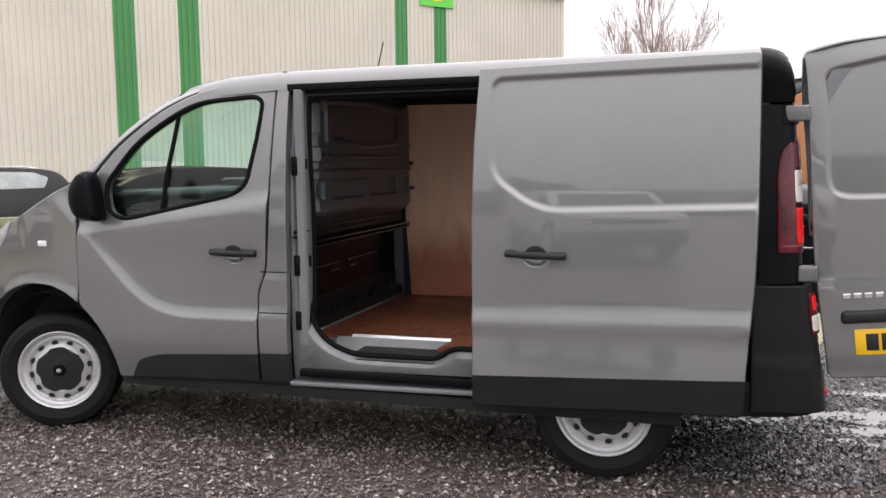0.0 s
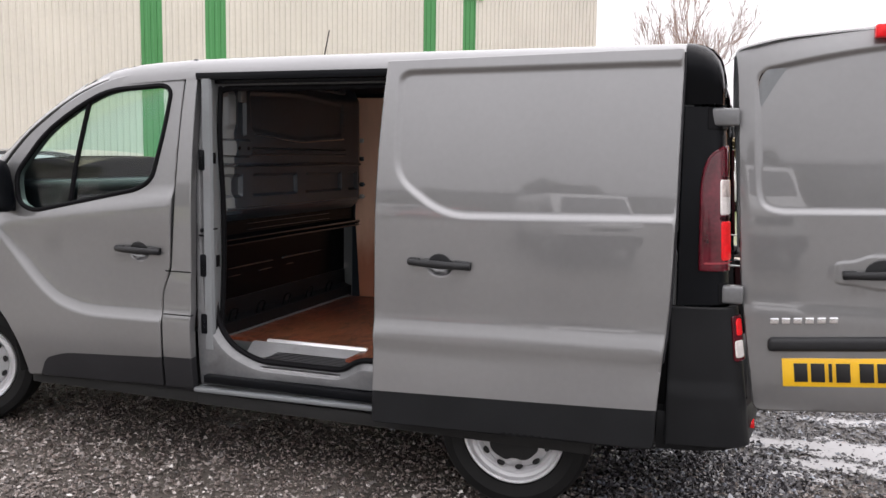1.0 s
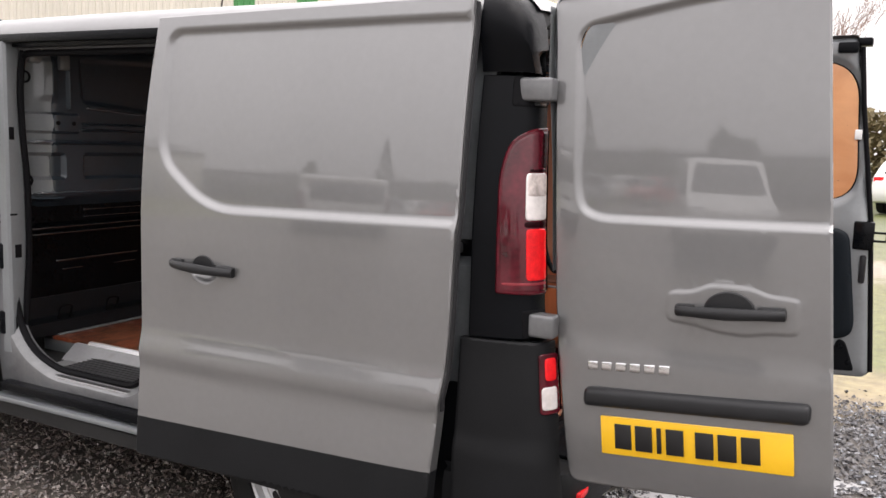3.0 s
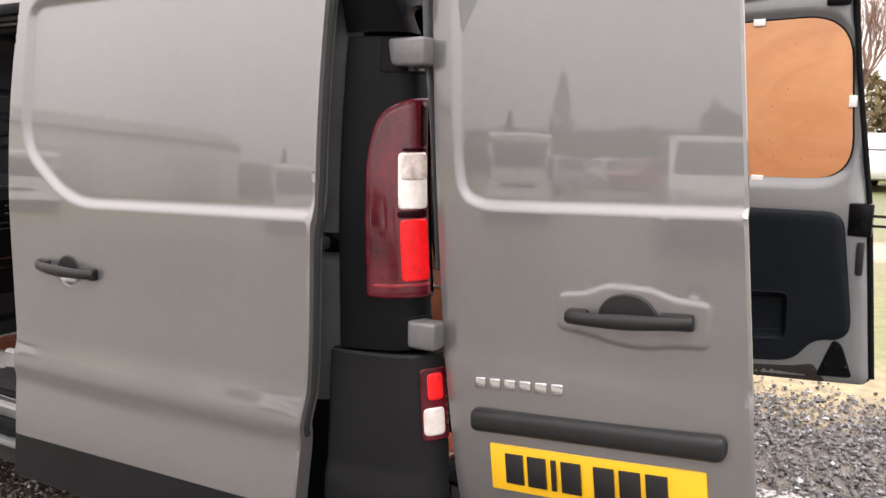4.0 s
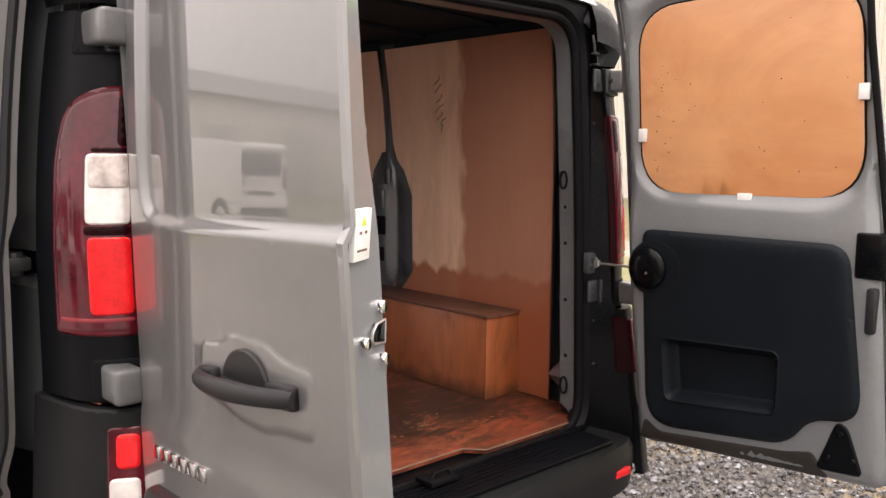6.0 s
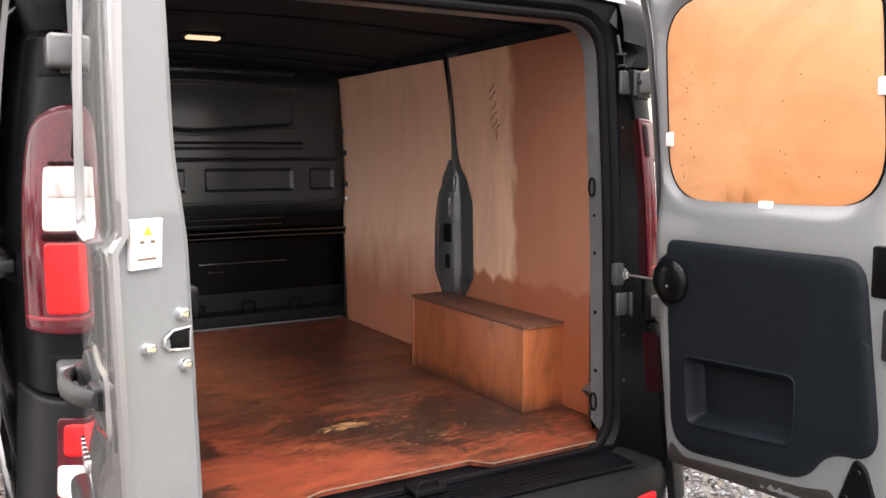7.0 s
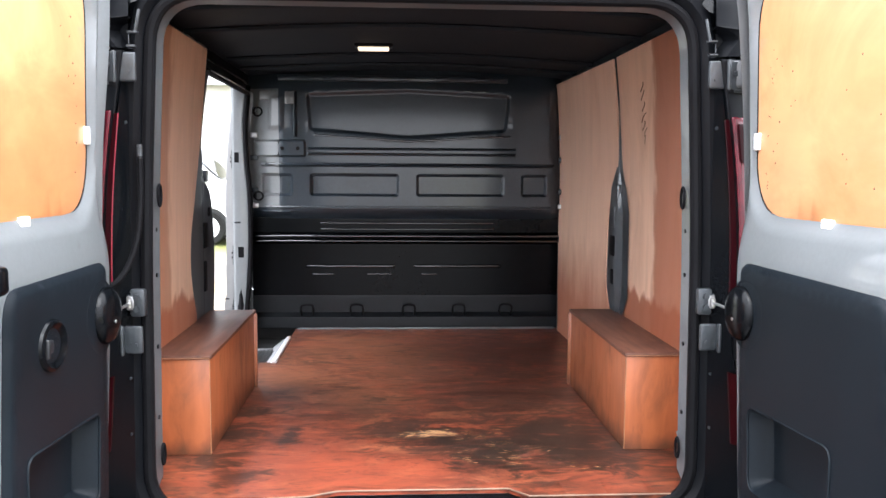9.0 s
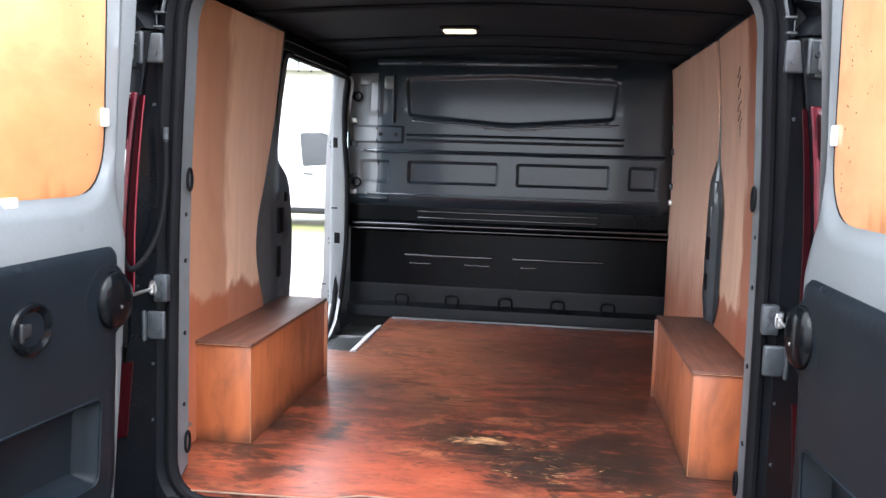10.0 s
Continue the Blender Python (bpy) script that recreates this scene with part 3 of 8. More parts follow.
bowl(SLIDER, -1.256, 1.070, sd_surface)
side_handle(SLIDER, -1.395, -1.118, 1.078, float(sd_surface(np.array([[-1.25, 1.08]]))[0, 1]), 0.03)
# dark bar added so the door's rear return reads as shade
edge_line = np.array(smooth_line([(-0.345, 0.74), (-0.330, 0.90), (-0.325, 1.0), (-0.318, 1.3), (-0.316, 1.93)], 6))
part("edge_shade_bar", tube([tuple(p + np.array([0, 0.031, 0])) for p in sd_surface(edge_line)], 0.011, 8, flat=1.0), CLAD, SLIDER, "dark bar standing in for shade at the door's rear edge")
# rear stop bracket and inner frame of the sliding door
part("rail_roller", join(box(-0.40, -0.33, 0.0, 0.05, 1.205, 1.235, 0.006), cyl((-0.35, 0.02, 1.195), (-0.35, 0.02, 1.245), 0.018, n=16, bevel=0.003)), GRIPM, SLIDER, "black roller arm in the slide rail")
part("door_edge_trim", box(-1.50, -0.36, -0.02, 0.0, 1.16, 1.20, 0.004), BLACKP, SLIDER)

# --- front door, with its window cut through ---
fd_out = rounded([(-2.605, 1.915), (-2.63, 1.48), (-2.655, 1.14), (-2.67, 0.95), (-2.715, 0.85), (-2.722, 0.378), (-3.58, 0.352), (-3.615, 0.50), (-3.70, 0.65),
                  (-3.81, 0.75), (-3.80, 1.28), (-3.70, 1.44), (-3.53, 1.615), (-3.27, 1.79), (-3.04, 1.885), (-2.85, 1.91)],
                 [0.02, 0.1, 0.08, 0.05, 0.05, 0.01, 0.01, 0.1, 0.1, 0.02, 0.02, 0.1, 0.1, 0.1, 0.1, 0.05], 4)
WIN = rounded([(-2.675, 1.815), (-2.70, 1.64), (-2.765, 1.395), (-2.85, 1.345), (-3.25, 1.265), (-3.50, 1.215), (-3.60, 1.25), (-3.62, 1.40), (-3.42, 1.625), (-3.21, 1.755), (-3.05, 1.825), (-2.72, 1.845)],
              [0.03, 0.1, 0.05, 0.05, 0.1, 0.05, 0.05, 0.06, 0.1, 0.1, 0.1, 0.04], 5)
clad_fd = rounded([(-2.6, 0.3), (-3.53, 0.3), (-3.45, 0.455), (-3.32, 0.495), (-2.6, 0.533)], [0, 0, 0.04, 0.06, 0])
FDOOR = part("front_door", skin(fd_out, fd_surface, LEFT, 0.045, holes=[WIN, bowl_ring(-2.843, 1.042)], rings=[(FD_PANEL, (-0.01, 0, 0.012, 0.024, 0.036, 0.048, 0.06))], step=0.03, edge=0.005, mats=[(clad_fd, 1)], cuts=[clad_fd[1:]]),
             [PAINT, CLAD], VAN, "grey front passenger door, shut")
yf = float(fd_surface(np.array([[-2.85, 1.05]]))[0, 1])
bowl(FDOOR, -2.843, 1.042, fd_surface)
side_handle(FDOOR, -2.975, -2.712, 1.05, yf, 0.02)


def fd_glass(P):
    Q = fd_surface(P)
    Q[:, 1] += 0.022
    return Q


part("window_pane", skin(offset_poly(WIN, -0.012), fd_glass, LEFT, 0.004, step=0.06, edge=0.001), GLASS, FDOOR, "clear green-tinted side window").visible_shadow = False
wf = fd_surface(np.array(resample(WIN, 0.04)))
part("window_seal", tube([tuple(p + np.array([0, 0.004, 0])) for p in wf], 0.013, 8, True), RUBBER, FDOOR)
barp = fd_surface(np.array([(-3.165, 1.795), (-3.20, 1.62), (-3.24, 1.45), (-3.272, 1.27)]))
part("window_divider", tube([tuple(p + np.array([0, 0.012, 0])) for p in barp], 0.012, 8), RUBBER, FDOOR)

# door mirror
mir = rounded([(-3.60, 1.205), (-3.80, 1.215), (-3.86, 1.30), (-3.85, 1.40), (-3.74, 1.485), (-3.66, 1.47), (-3.63, 1.35)], 0.05, 5)
rows = []
for k, (dy, sc) in enumerate([(0.0, 0.75), (-0.02, 0.95), (-0.05, 1.0), (-0.085, 0.97), (-0.11, 0.86), (-0.125, 0.6), (-0.13, 0.2), (-0.1302, 0.01)]):
    c = Vector((-3.735, 1.345))
    rows.append([(c.x + 0.055 + (p[0] - c.x) * sc * 0.66 - 0.02 * k / 6, 0.01 + dy, c.y + (p[1] - c.y) * sc) for p in mir])
bm = loft(rows, True)
bmesh.ops.recalc_face_normals(bm, faces=bm.faces)
part("door_mirror", join(bm, box(-3.70, -3.62, -0.04, 0.03, 1.21, 1.28, 0.01)), BLACKP, VAN, "black plastic door mirror")

# --- pillar strip between the doors ---
bp_out = rounded([(-2.592, 1.925), (-2.618, 1.48), (-2.643, 1.14), (-2.658, 0.95), (-2.703, 0.85), (-2.710, 0.378), (-2.548, 0.385), (-2.545, 0.8), (-2.538, 1.48), (-2.53, 1.925)],
                 [0, 0.1, 0.08, 0.05, 0.05, 0, 0, 0, 0, 0], 4)
PILLAR = part("side_pillar_panel", skin(bp_out, bp_surface, LEFT, 0.04, step=0.03, edge=0.004, mats=[([(-2.8, 0.3), (-2.4, 0.3), (-2.4, 0.54), (-2.8, 0.53)], 1)], cuts=[[(-2.8, 0.53), (-2.4, 0.54)]]), [PAINT, CLAD], VAN)
for zz in (0.955, 0.745):
    part("panel_seam", box(-2.69 if zz > 0.9 else -2.70, -2.545, float(bp_surface(np.array([[-2.6, zz]]))[0, 1]) - 0.0012, 0.02, zz - 0.003, zz + 0.003, 0), RUBBER, PILLAR)

# --- front wing, bonnet, windscreen, nose ---
wing = rounded([(-3.812, 0.76), (-3.802, 1.28), (-3.71, 1.445), (-3.80, 1.435), (-4.07, 1.30), (-4.30, 1.185), (-4.62, 0.98), (-4.72, 0.80), (-4.72, 0.66), (-4.50, 0.60),
                (-4.47, 0.70), (-4.34, 0.80), (-4.17, 0.855), (-4.0, 0.85), (-3.9, 0.815)], [0.01, 0.02, 0.01, 0.05, 0.1, 0.1, 0.1, 0.05, 0.02, 0.02, 0.06, 0.08, 0.08, 0.08, 0.05], 4)


def wing_surface(P):
    x, z = P[:, 0], P[:, 1]
    y = side_y(x, z) - 0.012 + 0.016 * ease(sdist(P, FD_PANEL) / 0.06)
    y = y - 0.012 * (1 - ease((np.hypot(x + 4.07, z - 0.33) - 0.5) / 0.08))
    return np.stack([x, y, z], 1)


WING = part("front_wing", skin(wing, wing_surface, LEFT, 0.04, step=0.035, edge=0.005), PAINT, VAN)
part("side_repeater", box(-4.072, -4.012, float(wing_surface(np.array([[-4.04, 1.08]]))[0, 1]) - 0.007, 0.03, 1.063, 1.095, 0.006), WHITE, WING, "clear white indicator lens")
edge_l = [(-3.70, 1.455), (-3.80, 1.44), (-4.07, 1.305), (-4.30, 1.19), (-4.62, 0.985)]
rows = []
for x, z in edge_l:
    yl = float(side_y(x, z)) + 0.005
    rows.append([(x - 0.10 * math.sin(math.pi * j / 12), yl + (2 * MID - 2 * yl) * j / 12, z + 0.045 * math.sin(math.pi * j / 12) ** 0.6) for j in range(13)])
part("bonnet", loft(rows), PAINT, VAN)
hl = rounded([(-4.27, 1.215), (-4.62, 1.0), (-4.70, 0.90), (-4.55, 0.93), (-4.36, 1.06)], 0.04, 4)


def lamp_surface(P):
    Q = wing_surface(P)
    Q[:, 1] -= 0.006
    return Q


HEADL = material("headlamp_lens", (0.42, 0.44, 0.47), 0.08, 0.3, 0.25, 9, 40, coat=1.0)
part("headlamp", skin(hl, lamp_surface, LEFT, 0.02, step=0.04), HEADL, VAN, "clear headlamp lens")
bump_rows = []
for x, o in ((-4.47, 0.0), (-4.62, 0.01), (-4.8, 0.06), (-4.93, 0.22), (-4.98, 0.5), (-4.99, MID)):
    bump_rows.append([(x, o - 0.006, z) for z in (0.30, 0.42, 0.55, 0.68, 0.80)])
bl = loft(bump_rows)
br = moved(bl.copy(), FLIP)
bm = join(bl, br)
bmesh.ops.recalc_face_normals(bm, faces=bm.faces)
part("front_bumper", bm, BUMPER, VAN, "black plastic front bumper")
# nose, windscreen and pillars
ws_edge = [(-3.05, 1.90), (-3.28, 1.80), (-3.54, 1.635), (-3.72, 1.465)]
rows = []
for i, (x, z) in enumerate(ws_edge):
    yl = 0.09 - 0.015 * i
    rows.append([(x - (0.06 + 0.10 * i) * math.sin(math.pi * j / 14), yl + (2 * MID - 2 * yl) * j / 14, z + 0.07 * math.sin(math.pi * j / 14)) for j in range(15)])
ws = part("windscreen", loft([r[1:-1] for r in rows]), GLASS, VAN)
ws.visible_shadow = False
PIL_OUT = smooth_line([(-2.59, 1.936), (-2.80, 1.932), (-3.04, 1.914), (-3.27, 1.843), (-3.53, 1.695), (-3.74, 1.52), (-3.86, 1.425)], 6)
PIL_IN = [(-3.80, 1.395), (-3.775, 1.40), (-3.71, 1.452), (-3.535, 1.625), (-3.275, 1.80), (-3.045, 1.893), (-2.85, 1.914), (-2.60, 1.918)]
PIL = PIL_OUT + smooth_line(PIL_IN, 4)


def pillar_surface(P):
    line = np.array(resample(PIL_OUT, 0.004, False))
    d = np.min(np.hypot(P[:, None, 0] - line[None, :, 0], P[:, None, 1] - line[None, :, 1]), 1)
    y = side_y(P[:, 0], P[:, 1]) - 0.004 + shoulder(P[:, 0], P[:, 1]) + 0.06 * (1 - np.clip(d / 0.06, 0, 1)) ** 2
    return np.stack([P[:, 0], y, P[:, 1]], 1)


for m in (None, FLIP):
    b = skin(PIL, pillar_surface, LEFT, 0.05, step=0.02, edge=0.002)
    part("screen_pillar", b if m is None else moved(b, m), PAINT, VAN)
nose = [[(-4.62, 0.20, 0.98), (-4.78, 0.5, 1.02), (-4.84, MID, 1.03)], [(-4.75, 0.16, 0.8), (-4.92, 0.5, 0.8), (-4.97, MID, 0.8)]]
bl = loft(nose)
bm = join(bl.copy(), moved(bl.copy(), FLIP))
bl.free()
bmesh.ops.recalc_face_normals(bm, faces=bm.faces)
part("grille", bm, GLOSSB, VAN)

# --- roof: crowned sheet with rounded shoulders ---
prof = [(0.062, 1.875), (0.066, 1.905), (0.078, 1.935), (0.10, 1.958), (0.135, 1.972), (0.22, 1.985), (0.45, 2.002), (0.72, 2.012), (MID, 2.015)]
prof = prof + [(2 * MID - y, z) for y, z in prof[-2::-1]]
rows = []
for x, dz, dy in ((-3.06, -0.045, 0.012), (-2.9, -0.02, 0.004), (-2.6, -0.005, 0), (-2.0, 0, 0), (-1.2, 0, 0), (-0.6, 0, 0), (-0.31, 0, 0)):
    rows.append([(x, y + dy * (1 if y < MID else -1), z + dz) for y, z in prof])
rr = loft(rows)
bmesh.ops.recalc_face_normals(rr, faces=rr.faces)
ROOF = part("roof", rr, PAINT, VAN)
ribs = []
for k in range(5):
    y = 0.5 + 0.24 * k
    ribs.append(tube([(-2.7, y, 2.004), (-2.6, y, 2.012), (-0.6, y, 2.012), (-0.5, y, 2.004)], 0.008, 6))
part("roof_ribs", join(*ribs), PAINT, ROOF)
part("roof_aerial", join(cyl((-2.62, 1.46, 1.985), (-2.62, 1.46, 2.03), 0.020, 0.012, 12), tube([(-2.62, 1.46, 2.02), (-2.58, 1.45, 2.16), (-2.54, 1.43, 2.29)], 0.004, 6)), BLACKP, VAN, "thin black whip aerial")

# --- left side round the load opening: cant rail, sill, rear quarter, far side ---
qp_out = [(-1.36, 1.88), (-1.36, 0.40), (-1.33, 0.40), (-1.33, 0.50), (-1.20, 0.68), (-0.97, 0.75), (-0.74, 0.68), (-0.62, 0.50), (-0.62, 0.40), (-0.31, 0.40), (-0.30, 0.76), (-0.29, 0.84), (-0.275, 0.90), (-0.275, 1.88)]


def quarter_surface(P):
    x, z = P[:, 0], P[:, 1]
    y = side_y(x, z) + 0.008 + 0.05 * np.clip((x + 1.2) / 0.85, 0, 1) ** 2
    y = y + 0.03 * ((np.abs(z - 1.20 - rake(x)) < 0.028) * 1.0)
    return np.stack([x, y, z], 1)


# darker than the body paint: the sliding door's shade is in its colour
part("rear_quarter_panel", skin(qp_out, quarter_surface, LEFT, 0.03, step=0.04, mats=[([(-1.4, 1.17), (-0.2, 1.19), (-0.2, 1.245), (-1.4, 1.225)], 1), ([(-0.6, 0.3), (-0.2, 0.3), (-0.2, 0.81), (-0.37, 0.80), (-0.6, 0.77)], 1)], cuts=[[(-0.6, 0.77), (-0.37, 0.80), (-0.345, 0.81)], [(-1.4, 1.17), (-0.2, 1.19)], [(-1.4, 1.225), (-0.2, 1.245)]]), [FLANGEM, BLACKP], VAN)
for z0, z1, yo in ((1.872, 1.925, 0.06), ):
    part("cant_rail", join(box(-2.54, -1.36, 0.062, 0.13, 1.865, 1.90, 0.006), box(-2.54, -0.33, 0.10, 0.14, 1.85, 1.93, 0.004)), BLACKP, VAN)
# front sill in dark cladding: shade under the shut door, put in colour
for x0, x1, y0, mat in ((-3.6, -2.552, 0.03, CLAD), (-2.55, -0.62, 0.016, INNER)):
    sill = box(x0, x1, y0, 0.10, 0.368, 0.392, 0.008)
    for v in sill.verts:
        v.co.z += 0.012 * (v.co.x + 2.5)
    part("door_sill", sill, mat, VAN)
    low = box(x0, x1, y0 + 0.03, 0.12, 0.30, 0.36, 0.008)
    part("sill_flange", low, UNDER, VAN)
trk = box(-2.50, -1.38, 0.03, 0.12, 0.415, 0.452, 0.004)
part("lower_door_track", trk, BLACKP, VAN, "black lower slide rail")
rs_out = [(-3.8, 0.36), (-3.8, 1.2), (-2.75, 1.2), (-2.75, 1.90), (-0.30, 1.90), (-0.30, 0.40), (-0.62, 0.40), (-0.62, 0.50), (-0.74, 0.68), (-0.97, 0.75), (-1.20, 0.68), (-1.33, 0.50), (-1.33, 0.36)]


def plain_side(P):
    return np.stack([P[:, 0], side_y(P[:, 0], P[:, 1]), P[:, 1]], 1)


part("far_side_panel", moved(skin(rs_out, plain_side, LEFT, 0.03, step=0.08), FLIP), PAINT, VAN)
part("far_front_door", moved(skin(rounded([(-2.75, 1.90), (-2.75, 1.2), (-3.8, 1.2), (-3.80, 1.28), (-3.70, 1.44), (-3.53, 1.615), (-3.27, 1.79), (-3.04, 1.885)], 0.02, 3), fd_surface, LEFT, 0.04,
                                      holes=[[(min(p[0], -2.79), p[1]) for p in WIN]], step=0.05), FLIP), PAINT, VAN)
part("far_window_pane", moved(skin(offset_poly(WIN, -0.012), fd_glass, LEFT, 0.004, step=0.08, edge=0.001), FLIP), GLASS, VAN).visible_shadow = False
part("far_wing", moved(skin(wing, wing_surface, LEFT, 0.04, step=0.06), FLIP), PAINT, VAN)

# --- load opening in the side: jamb with flange and seal ---
op = rounded([(-2.475, 1.835), (-2.49, 1.40), (-2.485, 1.05), (-2.47, 0.72), (-2.38, 0.585), (-2.22, 0.525), (-1.78, 0.525), (-1.70, 0.585), (-1.40, 0.585), (-1.40, 1.835)],
             [0.07, 0.05, 0.05, 0.1, 0.1, 0.06, 0.05, 0.05, 0.06, 0.06], 6)
jamb_out = [(-2.542, 1.87), (-2.552, 0.39), (-1.37, 0.39), (-1.37, 1.87)]


def jamb_surface(P):
    x, z = P[:, 0], P[:, 1]
    y = side_y(x, z) + 0.055
    d = -sdist(P, op)
    y = y + 0.035 * (1 - ease((d - 0.005) / 0.035))
    return np.stack([x, y, z], 1)


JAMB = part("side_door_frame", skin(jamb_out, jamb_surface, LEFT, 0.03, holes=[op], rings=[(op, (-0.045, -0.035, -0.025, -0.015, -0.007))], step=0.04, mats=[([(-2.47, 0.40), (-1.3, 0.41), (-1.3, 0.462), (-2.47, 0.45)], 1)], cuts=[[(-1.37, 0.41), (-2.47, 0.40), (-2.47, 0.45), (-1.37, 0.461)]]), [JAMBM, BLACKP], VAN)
oj = jamb_surface(np.array(resample(offset_poly(op, 0.004), 0.03)))
part("door_seal", tube([tuple(p + np.array([0, 0.004, 0])) for p in oj], 0.014, 8, True), RUBBER, JAMB, "black rubber door seal")
for z, h in ((1.49, 0.05), (0.985, 0.055), (0.70, 0.05)):
    part("door_latch", join(box(-2.525, -2.49, 0.05, 0.10, z - h, z + h, 0.008), cyl((-2.505, 0.045, z - 0.012), (-2.505, 0.06, z - 0.012), 0.006), cyl((-2.505, 0.045, z + 0.012), (-2.505, 0.06, z + 0.012), 0.006)), BLACKP, JAMB)
part("striker_hole", join(box(-2.53, -2.50, 0.055, 0.062, 1.125, 1.135, 0.002), cyl((-2.51, 0.052, 1.155), (-2.51, 0.065, 1.155), 0.01)), BLACKP, JAMB)
# recessed entry step
st = join(box(-2.40, -1.70, 0.08, 0.30, 0.49, 0.505, 0.004), box(-2.42, -1.70, 0.345, 0.362, 0.50, 0.566, 0.003), loft([[(-2.42, 0.27, 0.506), (-1.70, 0.27, 0.506)], [(-2.42, 0.300, 0.530), (-1.70, 0.300, 0.530)], [(-2.42, 0.346, 0.566), (-1.70, 0.346, 0.566)]]))
part("entry_step", st, STEPM, VAN, "pale grey recessed entry step")
mat = skin(rounded([(-2.31, 0.088), (-1.76, 0.088), (-1.74, 0.305), (-2.22, 0.305)], 0.02, 3), lambda P: np.stack([P[:, 0], P[:, 1], 0.512 + 0.1 * (P[:, 1] - 0.09)], 1), (0, 0, 1), 0.006, step=0.05, edge=0.002)
MAT = part("step_mat", mat, MATM, VAN, "dark ribbed step mat")
for k in range(10):
    part("mat_rib", box(-2.27 + 0.003 * k, -1.78, 0.104 + 0.02 * k, 0.112 + 0.02 * k, 0.5125 + 0.002 * k, 0.5165 + 0.002 * k, 0.001), MATM, MAT)
strip = box(-2.34, -1.78, 0.344, 0.372, 0.566, 0.581, 0.003)
for v in strip.verts:
    if v.co.z > 0.576 and v.co.y < 0.35:
        v.co.y += 0.008
part("step_edge_strip", strip, ALU, VAN, "bright aluminium floor edging")
bow = smooth_line([(0.150, 1.87), (0.132, 1.68), (0.138, 1.48), (0.152, 1.30), (0.152, 1.0), (0.130, 0.72), (0.105, 0.575)], 4)
rows = [[(-2.50, 0.055, z), (-2.464, 0.060, z), (-2.456, 0.072, z), (-2.456, y - 0.022, z), (-2.462, y - 0.012, z), (-2.50, y, z)] for y, z in bow]
b = loft(rows)
bmesh.ops.recalc_face_normals(b, faces=b.faces)
PILLAR = part("inner_pillar", b, INNER, VAN, "light grey painted door pillar")
part("pillar_seal", tube([(-2.455, y, z) for y, z in bow], 0.013, 8), RUBBER, PILLAR, "black rubber seal along the pillar")
for y, z, w, h in ((0.086, 1.50, 0.012, 0.026), (0.102, 1.006, 0.015, 0.028), (0.092, 0.70, 0.011, 0.026), (0.086, 1.162, 0.016, 0.004)):
    part("pillar_hole", box(-2.470, -2.4545, y - w, y + w, z - h, z + h, 0.001), RUBBER, PILLAR)

